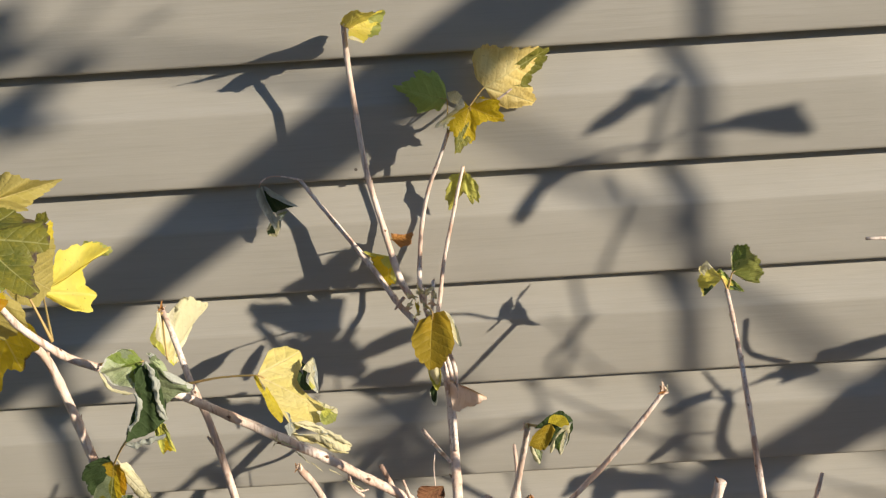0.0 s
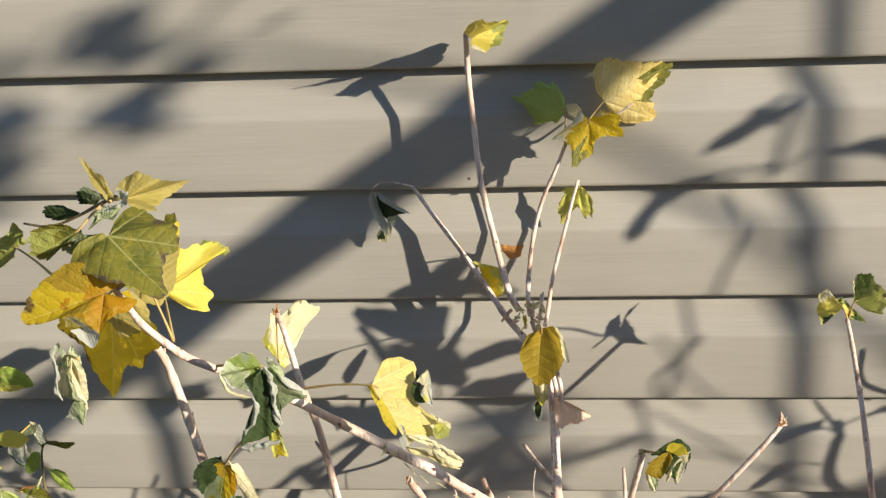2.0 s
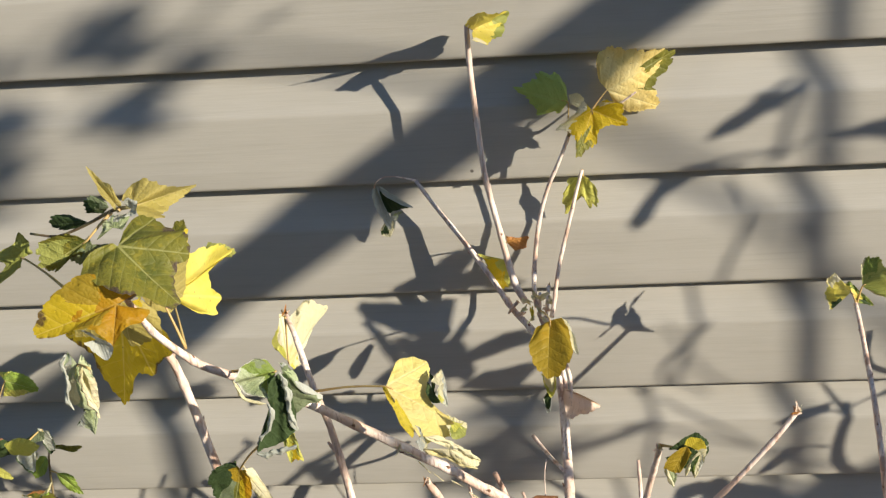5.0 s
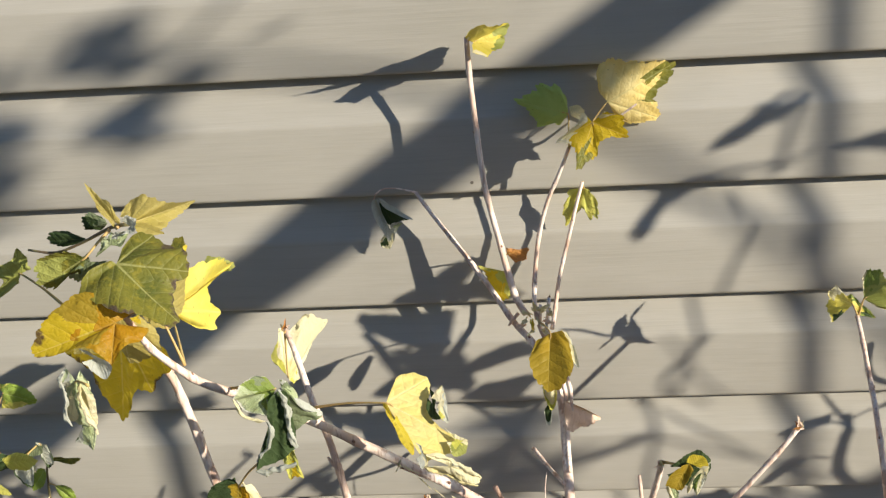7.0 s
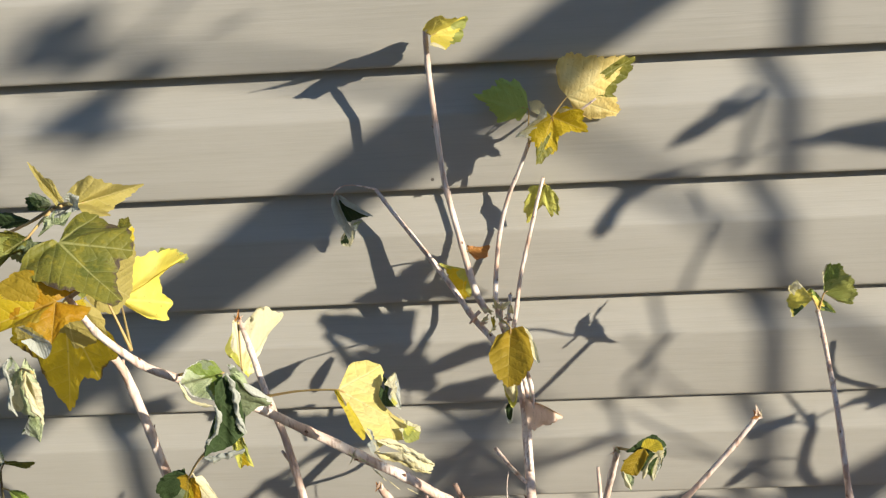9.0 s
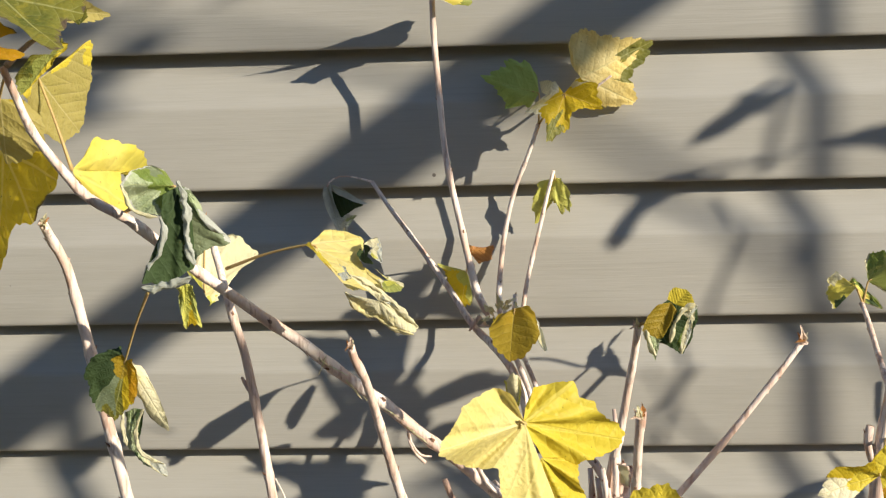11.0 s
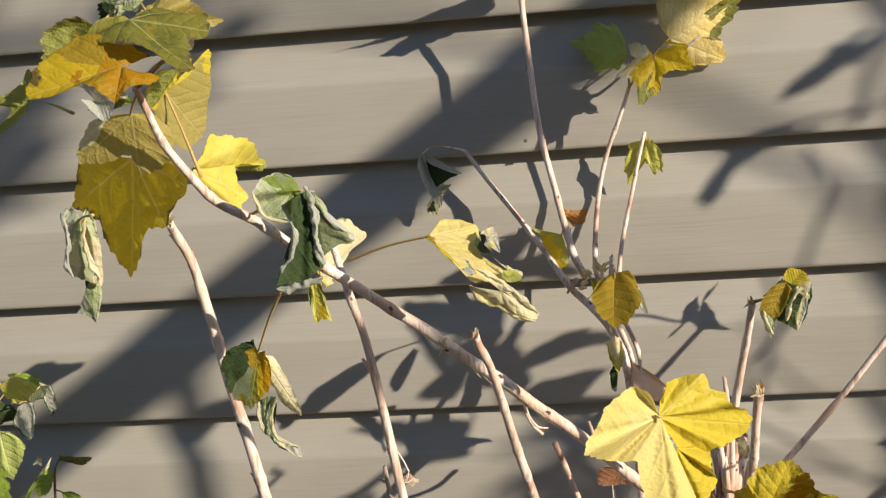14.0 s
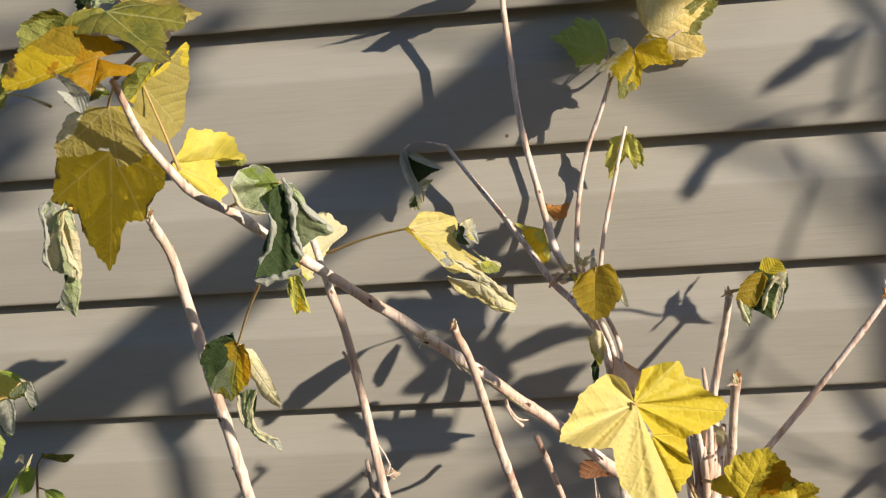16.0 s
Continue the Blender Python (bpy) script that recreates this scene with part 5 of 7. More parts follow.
# Mustard on the left lobe paints in the light that falls there.
blade(long_cane, (-0.106, -0.428, 1.255), [(-0.090, -0.424, 1.249), (-0.093, -0.432, 1.247), (-0.100, -0.438, 1.245), (-0.106, -0.444, 1.239), (-0.112, -0.442, 1.245), (-0.123, -0.442, 1.248), (-0.136, -0.442, 1.245), (-0.147, -0.442, 1.246), (-0.144, -0.436, 1.256), (-0.138, -0.430, 1.263), (-0.126, -0.424, 1.271), (-0.109, -0.420, 1.267), (-0.095, -0.420, 1.258)], "orange", kinds=('orange', 'orange', 'orange', 'orange', 'orange', 'amber', 'mustard', 'mustard', 'mustard', 'amber', 'amber', 'orange', 'orange'), sinus=0.97, puff=0.03, crumple=0.03, teeth=0.025, patch=0.45, seed=58, label='orange-amber leaf below the olive one')
blade(long_cane, (-0.116, -0.440, 1.241), [(-0.121, -0.446, 1.251), (-0.116, -0.446, 1.249), (-0.105, -0.446, 1.240), (-0.110, -0.446, 1.232), (-0.116, -0.446, 1.237), (-0.120, -0.446, 1.243)], "grey", sinus=0.96, crumple=0.04, puff=0.03, teeth=0.012, seed=59)
blade(long_cane, (-0.122, -0.410, 1.240), [(-0.136, -0.410, 1.246), (-0.127, -0.410, 1.248), (-0.114, -0.410, 1.242), (-0.110, -0.410, 1.237), (-0.119, -0.410, 1.234), (-0.129, -0.410, 1.232), (-0.133, -0.410, 1.235)], "shade", kinds=('grey', 'grey', 'grey', 'green', 'shade', 'green', 'shade'), sinus=0.92, crumple=0.05, teeth=0.03, seed=160)
blade(long_cane, (-0.143, -0.340, 1.200), [(-0.151, -0.334, 1.200), (-0.182, -0.318, 1.199), (-0.192, -0.314, 1.177), (-0.194, -0.314, 1.169), (-0.175, -0.325, 1.162), (-0.173, -0.327, 1.150), (-0.164, -0.332, 1.142), (-0.154, -0.338, 1.132), (-0.145, -0.342, 1.143), (-0.138, -0.346, 1.160), (-0.125, -0.352, 1.163), (-0.119, -0.354, 1.174), (-0.106, -0.360, 1.185), (-0.109, -0.358, 1.198), (-0.131, -0.348, 1.203)], "mustard", sinus=0.97, puff=0.008, crumple=0.018, teeth=0.03, seed=61, label='big hanging mustard yellow leaf')
blade(long_cane, (-0.126, -0.376, 1.228), [(-0.141, -0.371, 1.228), (-0.151, -0.371, 1.224), (-0.159, -0.371, 1.213), (-0.160, -0.371, 1.203), (-0.142, -0.371, 1.204), (-0.132, -0.371, 1.205), (-0.127, -0.371, 1.194), (-0.116, -0.371, 1.199), (-0.107, -0.371, 1.204), (-0.108, -0.371, 1.218), (-0.116, -0.371, 1.227)], "under", kinds=('under', 'paleyellow', 'paleyellow', 'under', 'under', 'under', 'under', 'under', 'under', 'under', 'mustard'), sinus=0.94, puff=0.03, crumple=0.03, stalk=(-0.113, -0.395, 1.240), teeth=0.03, seed=63)
blade(long_cane, (-0.112, -0.360, 1.237), [(-0.103, -0.345, 1.247), (-0.093, -0.335, 1.256), (-0.096, -0.330, 1.239), (-0.100, -0.330, 1.220), (-0.103, -0.335, 1.209), (-0.110, -0.345, 1.204), (-0.115, -0.355, 1.210), (-0.117, -0.362, 1.222), (-0.117, -0.368, 1.231), (-0.114, -0.368, 1.238)], "under", kinds=('yellow', 'yellow', 'under', 'under', 'under', 'under', 'under', 'under', 'yellow', 'yellow'), sinus=0.95, puff=0.02, crumple=0.025, stalk=(-0.095, -0.370, 1.192), teeth=0.02, seed=62)
blade(long_cane, (-0.099, -0.375, 1.249), [(-0.108, -0.375, 1.249), (-0.117, -0.375, 1.239), (-0.115, -0.375, 1.230), (-0.103, -0.375, 1.240), (-0.090, -0.375, 1.252), (-0.092, -0.375, 1.257)], "leafgreen", kinds=('olive', 'olive', 'leafgreen', 'yellow', 'yellow', 'olive'), sinus=0.93, crumple=0.04, seed=60, teeth=0.03)
blade(long_cane, (-0.129, -0.285, 1.183), [(-0.126, -0.275, 1.188), (-0.123, -0.262, 1.200), (-0.117, -0.245, 1.197), (-0.109, -0.225, 1.190), (-0.110, -0.194, 1.170), (-0.114, -0.235, 1.177), (-0.116, -0.245, 1.171), (-0.111, -0.245, 1.158), (-0.113, -0.255, 1.151), (-0.122, -0.265, 1.157), (-0.129, -0.280, 1.175)], "lemon", sinus=0.93, puff=0.02, crumple=0.03, teeth=0.05, stalk=(-0.095, -0.370, 1.192), seed=64, label='bright lemon yellow leaf')
blade(long_cane, (-0.129, -0.205, 1.175), [(-0.127, -0.195, 1.178), (-0.117, -0.195, 1.177), (-0.108, -0.195, 1.170), (-0.112, -0.195, 1.165), (-0.127, -0.195, 1.166)], "leafgreen", sinus=0.9, teeth=0.05, seed=164)
blade(long_cane, (-0.175, -0.348, 1.169), [(-0.182, -0.344, 1.176), (-0.187, -0.344, 1.168), (-0.186, -0.344, 1.155), (-0.189, -0.344, 1.145), (-0.188, -0.344, 1.134), (-0.180, -0.344, 1.132), (-0.173, -0.338, 1.127), (-0.168, -0.344, 1.149), (-0.168, -0.344, 1.166), (-0.173, -0.344, 1.174)], "sage", kinds=('sage', 'grey', 'sage', 'pale', 'pale', 'sage', 'paleyellow', 'paleyellow', 'sage', 'sage'), sinus=0.96, crumple=0.05, puff=0.04, patch=0.35, stalk=(-0.162, -0.360, 1.173), teeth=0.015, seed=66, label='withered pale leaf hanging rolled up')
hem(long_cane, [(-0.181, -0.350, 1.176), (-0.184, -0.350, 1.169), (-0.183, -0.350, 1.156), (-0.186, -0.350, 1.146), (-0.184, -0.350, 1.136)], 0.0014, "grey", seed=412)
hem(long_cane, [(-0.170, -0.352, 1.171), (-0.173, -0.352, 1.160), (-0.172, -0.352, 1.149), (-0.169, -0.352, 1.139), (-0.167, -0.352, 1.131)], 0.0015, "paleyellow", seed=413)
blade(long_cane, (-0.180, -0.336, 1.132), [(-0.186, -0.330, 1.129), (-0.188, -0.330, 1.119), (-0.191, -0.330, 1.112), (-0.195, -0.330, 1.109), (-0.187, -0.330, 1.107), (-0.183, -0.330, 1.105), (-0.178, -0.330, 1.118), (-0.177, -0.330, 1.128)], "sage", kinds=('dark', 'dark', 'dark', 'grey', 'sage', 'sage', 'sage', 'sage'), sinus=0.95, crumple=0.05, patch=0.3, teeth=0.02, seed=67)
leaf(long_cane, (0.013, -0.318, 1.081), (0.022, -0.320, 1.074), "pale", facing=(0.2, -1, 0.4), width=0.28, fold=0.3, crumple=0.1, seed=330, lobes=LANCE, name='bark_flake')
leaf(long_cane, (0.023, -0.318, 1.073), (0.033, -0.320, 1.068), "pale", facing=(0.2, -1, 0.4), width=0.28, fold=0.3, crumple=0.1, seed=331, lobes=LANCE, name='bark_flake')
leaf(long_cane, (0.032, -0.318, 1.064), (0.040, -0.320, 1.055), "pale", facing=(0.2, -1, 0.4), width=0.28, fold=0.3, crumple=0.1, seed=332, lobes=LANCE, name='bark_flake')
leaf(long_cane, (0.041, -0.318, 1.055), (0.048, -0.320, 1.048), "pale", facing=(0.2, -1, 0.4), width=0.28, fold=0.3, crumple=0.1, seed=333, lobes=LANCE, name='bark_flake')
leaf(long_cane, (0.020, -0.318, 1.078), (0.016, -0.320, 1.068), "pale", facing=(0.2, -1, 0.4), width=0.28, fold=0.3, crumple=0.1, seed=334, lobes=LANCE, name='bark_flake')
leaf(long_cane, (0.054, -0.318, 1.047), (0.063, -0.320, 1.042), "pale", facing=(0.2, -1, 0.4), width=0.28, fold=0.3, crumple=0.1, seed=335, lobes=LANCE, name='bark_flake')
leaf(long_cane, (0.004, -0.318, 1.089), (0.011, -0.320, 1.079), "pale", facing=(0.2, -1, 0.4), width=0.28, fold=0.3, crumple=0.1, seed=336, lobes=LANCE, name='bark_flake')
leaf(long_cane, (0.066, -0.318, 1.036), (0.077, -0.320, 1.028), "pale", facing=(0.2, -1, 0.4), width=0.28, fold=0.3, crumple=0.1, seed=337, lobes=LANCE, name='bark_flake')
leaf(hooked_cane, (0.188, -0.362, 1.105), (0.186, -0.362, 1.108), "tan", facing=(-0.5, -1, 0.3), width=0.75, fold=0.5, crumple=0.15, name='bud_scale', seed=600, lobes=OVAL)
leaf(hooked_cane, (0.188, -0.362, 1.105), (0.188, -0.365, 1.109), "pale", facing=(0.1, -1, 0.3), width=0.75, fold=0.5, crumple=0.15, name='bud_scale', seed=601, lobes=OVAL)
leaf(hooked_cane, (0.188, -0.362, 1.105), (0.191, -0.362, 1.107), "rust", facing=(0.5, -1, 0.3), width=0.75, fold=0.5, crumple=0.15, name='bud_scale', seed=602, lobes=OVAL)
leaf(hooked_cane, (0.188, -0.362, 1.105), (0.185, -0.365, 1.105), "tan", facing=(-0.6, -1, 0.3), width=0.75, fold=0.5, crumple=0.15, name='bud_scale', seed=603, lobes=OVAL)
leaf(hooked_cane, (0.188, -0.362, 1.105), (0.191, -0.362, 1.103), "pale", facing=(0.6, -1, 0.3), width=0.75, fold=0.5, crumple=0.15, name='bud_scale', seed=604, lobes=OVAL)
leaf(hooked_cane, (0.188, -0.387, 1.067), (0.186, -0.387, 1.070), "pale", facing=(-0.5, -1, 0.3), width=0.75, fold=0.5, crumple=0.15, name='bud_scale', seed=610, lobes=OVAL)
leaf(hooked_cane, (0.188, -0.387, 1.067), (0.188, -0.390, 1.072), "rust", facing=(0.1, -1, 0.3), width=0.75, fold=0.5, crumple=0.15, name='bud_scale', seed=611, lobes=OVAL)
leaf(hooked_cane, (0.188, -0.387, 1.067), (0.190, -0.387, 1.069), "tan", facing=(0.5, -1, 0.3), width=0.75, fold=0.5, crumple=0.15, name='bud_scale', seed=612, lobes=OVAL)
leaf(hooked_cane, (0.188, -0.387, 1.067), (0.185, -0.390, 1.067), "pale", facing=(-0.6, -1, 0.3), width=0.75, fold=0.5, crumple=0.15, name='bud_scale', seed=613, lobes=OVAL)
leaf(hooked_cane, (0.188, -0.387, 1.067), (0.190, -0.387, 1.065), "rust", facing=(0.6, -1, 0.3), width=0.75, fold=0.5, crumple=0.15, name='bud_scale', seed=614, lobes=OVAL)
leaf(long_cane, (0.045, -0.389, 1.103), (0.043, -0.389, 1.106), "rust", facing=(-0.5, -1, 0.3), width=0.75, fold=0.5, crumple=0.15, name='bud_scale', seed=620, lobes=OVAL)
leaf(long_cane, (0.045, -0.389, 1.103), (0.046, -0.392, 1.108), "tan", facing=(0.1, -1, 0.3), width=0.75, fold=0.5, crumple=0.15, name='bud_scale', seed=621, lobes=OVAL)
leaf(long_cane, (0.045, -0.389, 1.103), (0.047, -0.389, 1.106), "pale", facing=(0.5, -1, 0.3), width=0.75, fold=0.5, crumple=0.15, name='bud_scale', seed=622, lobes=OVAL)
leaf(long_cane, (0.045, -0.389, 1.103), (0.043, -0.392, 1.103), "rust", facing=(-0.6, -1, 0.3), width=0.75, fold=0.5, crumple=0.15, name='bud_scale', seed=623, lobes=OVAL)
leaf(long_cane, (0.045, -0.389, 1.103), (0.047, -0.389, 1.102), "tan", facing=(0.6, -1, 0.3), width=0.75, fold=0.5, crumple=0.15, name='bud_scale', seed=624, lobes=OVAL)
leaf(left_cane, (-0.142, -0.302, 1.155), (-0.144, -0.302, 1.158), "tan", facing=(-0.5, -1, 0.3), width=0.75, fold=0.5, crumple=0.15, name='bud_scale', seed=630, lobes=OVAL)
leaf(left_cane, (-0.142, -0.302, 1.155), (-0.139, -0.305, 1.160), "pale", facing=(0.1, -1, 0.3), width=0.75, fold=0.5, crumple=0.15, name='bud_scale', seed=631, lobes=OVAL)
leaf(left_cane, (-0.142, -0.302, 1.155), (-0.138, -0.302, 1.158), "rust", facing=(0.5, -1, 0.3), width=0.75, fold=0.5, crumple=0.15, name='bud_scale', seed=632, lobes=OVAL)
leaf(left_cane, (-0.142, -0.302, 1.155), (-0.144, -0.305, 1.155), "tan", facing=(-0.6, -1, 0.3), width=0.75, fold=0.5, crumple=0.15, name='bud_scale', seed=633, lobes=OVAL)
leaf(left_cane, (-0.142, -0.302, 1.155), (-0.139, -0.302, 1.153), "pale", facing=(0.6, -1, 0.3), width=0.75, fold=0.5, crumple=0.15, name='bud_scale', seed=634, lobes=OVAL)
leaf(middle_cane, (-0.064, -0.247, 1.143), (-0.066, -0.247, 1.147), "pale", facing=(-0.5, -1, 0.3), width=0.75, fold=0.5, crumple=0.15, name='bud_scale', seed=640, lobes=OVAL)
leaf(middle_cane, (-0.064, -0.247, 1.143), (-0.062, -0.250, 1.150), "rust", facing=(0.1, -1, 0.3), width=0.75, fold=0.5, crumple=0.15, name='bud_scale', seed=641, lobes=OVAL)
leaf(middle_cane, (-0.064, -0.247, 1.143), (-0.060, -0.247, 1.146), "tan", facing=(0.5, -1, 0.3), width=0.75, fold=0.5, crumple=0.15, name='bud_scale', seed=642, lobes=OVAL)
leaf(middle_cane, (-0.064, -0.247, 1.143), (-0.067, -0.250, 1.143), "pale", facing=(-0.6, -1, 0.3), width=0.75, fold=0.5, crumple=0.15, name='bud_scale', seed=643, lobes=OVAL)
leaf(middle_cane, (-0.064, -0.247, 1.143), (-0.061, -0.247, 1.140), "rust", facing=(0.6, -1, 0.3), width=0.75, fold=0.5, crumple=0.15, name='bud_scale', seed=644, lobes=OVAL)
leaf(twig, (0.291, -0.288, 1.077), (0.288, -0.288, 1.081), "rust", facing=(-0.5, -1, 0.3), width=0.75, fold=0.5, crumple=0.15, name='bud_scale', seed=650, lobes=OVAL)
leaf(twig, (0.291, -0.288, 1.077), (0.290, -0.291, 1.085), "tan", facing=(0.1, -1, 0.3), width=0.75, fold=0.5, crumple=0.15, name='bud_scale', seed=651, lobes=OVAL)
leaf(twig, (0.291, -0.288, 1.077), (0.294, -0.288, 1.081), "pale", facing=(0.5, -1, 0.3), width=0.75, fold=0.5, crumple=0.15, name='bud_scale', seed=652, lobes=OVAL)
leaf(twig, (0.291, -0.288, 1.077), (0.287, -0.291, 1.077), "rust", facing=(-0.6, -1, 0.3), width=0.75, fold=0.5, crumple=0.15, name='bud_scale', seed=653, lobes=OVAL)
leaf(twig, (0.291, -0.288, 1.077), (0.295, -0.288, 1.075), "tan", facing=(0.6, -1, 0.3), width=0.75, fold=0.5, crumple=0.15, name='bud_scale', seed=654, lobes=OVAL)
cane(fb, [(0.079, -0.200, 0.000, 0.0032), (0.068, -0.200, 0.198, 0.0030), (0.039, -0.200, 0.425, 0.0028), (0.008, -0.200, 0.631, 0.0026), (-0.015, -0.200, 0.773, 0.0025), (-0.031, -0.200, 0.872, 0.0024), (-0.035, -0.200, 0.898, 0.0022), (-0.044, -0.200, 0.925, 0.0020), (-0.046, -0.200, 0.946, 0.0017)], nodes=0.012, label='short brown budded twig', material=BARK_GREY)
cane(fb, [(-0.051, -0.200, 0.936, 0.0014), (-0.047, -0.200, 0.933, 0.0010)], nodes=0, name='bud', material=BARK_GREY)
cane(fb, [(-0.014, -0.275, 0.970, 0.0005), (-0.019, -0.275, 0.968, 0.0006), (-0.016, -0.275, 0.976, 0.0006), (-0.022, -0.275, 0.990, 0.0006)], nodes=0, label='dry thread-like stem')
blade(middle_cane, (-0.019, -0.270, 0.966), [(-0.023, -0.270, 0.968), (-0.017, -0.270, 0.972), (-0.011, -0.270, 0.967), (-0.015, -0.270, 0.963)], "tan", sinus=0.88, crumple=0.1, seed=171)
cane(wb, [(0.121, -0.150, 0.868, 0.0005), (0.120, -0.150, 0.887, 0.0006), (0.118, -0.150, 0.898, 0.0006)], nodes=0, label='dry thread-like stem')

rb = thing("currant_shoot", (0.40, -0.30, 0.00), "lone bare currant shoot topped by two small green and yellow leaves", "shrub")
side_shoot = cane(rb, [(0.462, -0.623, 0.000, 0.0051), (0.461, -0.607, 0.111, 0.0047), (0.457, -0.566, 0.239, 0.0044), (0.450, -0.517, 0.354, 0.0041), (0.445, -0.477, 0.434, 0.0039), (0.439, -0.447, 0.490, 0.0038), (0.423, -0.358, 0.645, 0.0036), (0.408, -0.274, 0.792, 0.0034), (0.394, -0.200, 0.922, 0.0033), (0.388, -0.190, 0.961, 0.0031), (0.383, -0.172, 1.003, 0.0028), (0.383, -0.140, 1.027, 0.0026), (0.382, -0.117, 1.047, 0.0024), (0.381, -0.106, 1.056, 0.0024)])
cane(rb, [(0.354, -0.270, 0.000, 0.0032), (0.360, -0.267, 0.211, 0.0030), (0.376, -0.260, 0.455, 0.0028), (0.395, -0.254, 0.675, 0.0026), (0.410, -0.251, 0.827, 0.0025), (0.421, -0.250, 0.933, 0.0024), (0.423, -0.250, 0.951, 0.0022), (0.425, -0.250, 0.967, 0.0018)], nodes=0.02, label='short pale cut stub')
cane(rb, [(0.296, -0.400, 0.000, 0.0062), (0.294, -0.400, 0.232, 0.0057), (0.292, -0.400, 0.499, 0.0053), (0.291, -0.400, 0.740, 0.0050), (0.294, -0.400, 0.907, 0.0047), (0.298, -0.400, 1.023, 0.0046), (0.299, -0.400, 1.044, 0.0046), (0.301, -0.400, 1.064, 0.0044), (0.304, -0.400, 1.083, 0.0040)], label='thick pale cut stub')
cane(rb, [(0.297, -0.400, 1.043, 0.0026), (0.293, -0.400, 1.055, 0.0024), (0.294, -0.400, 1.064, 0.0024)], nodes=0.02)
blade(side_shoot, (0.376, -0.108, 1.068), [(0.360, -0.110, 1.052), (0.357, -0.098, 1.062), (0.359, -0.089, 1.071), (0.366, -0.089, 1.077), (0.372, -0.096, 1.071), (0.377, -0.100, 1.074), (0.393, -0.102, 1.058), (0.398, -0.100, 1.049), (0.382, -0.106, 1.055)], "lemon", kinds=('dark', 'lemon', 'paleyellow', 'paleyellow', 'lemon', 'green', 'green', 'dark', 'green'), sinus=0.9, crumple=0.05, rim=0.05, rim_kind='pale', stalk=(0.382, -0.106, 1.055), seed=81, teeth=0.035)
blade(side_shoot, (0.385, -0.106, 1.072), [(0.387, -0.100, 1.079), (0.386, -0.094, 1.085), (0.391, -0.090, 1.090), (0.399, -0.096, 1.093), (0.406, -0.110, 1.088), (0.410, -0.114, 1.075), (0.406, -0.114, 1.065), (0.396, -0.110, 1.065)], "leafgreen", kinds=('leafgreen', 'pale', 'green', 'green', 'leafgreen', 'leafgreen', 'leafgreen', 'pale'), sinus=0.88, crumple=0.05, teeth=0.045, stalk=(0.382, -0.106, 1.055), seed=83)
blade(side_shoot, (0.279, -0.460, 1.063), [(0.261, -0.470, 1.054), (0.251, -0.470, 1.059), (0.256, -0.470, 1.070), (0.267, -0.470, 1.071), (0.275, -0.470, 1.077), (0.285, -0.470, 1.086), (0.295, -0.470, 1.074), (0.294, -0.470, 1.055), (0.279, -0.470, 1.050)], "yellow", kinds=('paleyellow', 'paleyellow', 'mustard', 'mustard', 'yellow', 'yellow', 'yellow', 'orange', 'orange'), sinus=0.9, puff=0.03, crumple=0.04, teeth=0.035, stalk=(0.302, -0.400, 1.058), seed=84)
leaf(side_shoot, (0.185, -0.402, 1.070), (0.182, -0.403, 1.074), "tan", facing=(-0.5, -1, 0.3), width=0.75, fold=0.5, crumple=0.15, name='bud_scale', seed=690, lobes=OVAL)
leaf(side_shoot, (0.185, -0.402, 1.070), (0.184, -0.406, 1.076), "pale", facing=(0.1, -1, 0.3), width=0.75, fold=0.5, crumple=0.15, name='bud_scale', seed=691, lobes=OVAL)
leaf(side_shoot, (0.185, -0.402, 1.070), (0.187, -0.403, 1.074), "rust", facing=(0.5, -1, 0.3), width=0.75, fold=0.5, crumple=0.15, name='bud_scale', seed=692, lobes=OVAL)
leaf(side_shoot, (0.185, -0.402, 1.070), (0.181, -0.406, 1.071), "tan", facing=(-0.6, -1, 0.3), width=0.75, fold=0.5, crumple=0.15, name='bud_scale', seed=693, lobes=OVAL)
leaf(side_shoot, (0.185, -0.402, 1.070), (0.187, -0.403, 1.069), "pale", facing=(0.6, -1, 0.3), width=0.75, fold=0.5, crumple=0.15, name='bud_scale', seed=694, lobes=OVAL)

gp = thing("leafy_bush", (-0.40, -0.20, 0.00), "leafy green bush with lobed leaves and small toothed side leaves", "shrub")
green_stem = cane(gp, [(-0.432, -0.163, 0.000, 0.0054), (-0.418, -0.184, 0.218, 0.0050), (-0.385, -0.235, 0.469, 0.0046), (-0.346, -0.289, 0.696, 0.0043), (-0.317, -0.326, 0.854, 0.0041), (-0.295, -0.350, 0.963, 0.0040), (-0.285, -0.360, 1.013, 0.0036), (-0.304, -0.345, 1.028, 0.0030), (-0.315, -0.335, 1.044, 0.0026), (-0.330, -0.320, 1.066, 0.0020), (-0.338, -0.310, 1.081, 0.0016)], material=GREEN_STEM)
side_stem = cane(gp, [(-0.464, -0.148, 0.000, 0.0023), (-0.454, -0.139, 0.184, 0.0021), (-0.429, -0.117, 0.396, 0.0020), (-0.403, -0.094, 0.588, 0.0018), (-0.386, -0.080, 0.721, 0.0018), (-0.375, -0.072, 0.813, 0.0017), (-0.372, -0.070, 0.841, 0.0015), (-0.369, -0.068, 0.874, 0.0014), (-0.365, -0.068, 0.895, 0.0011), (-0.358, -0.068, 0.904, 0.0009)], nodes=0.03, material=GREEN_STEM)
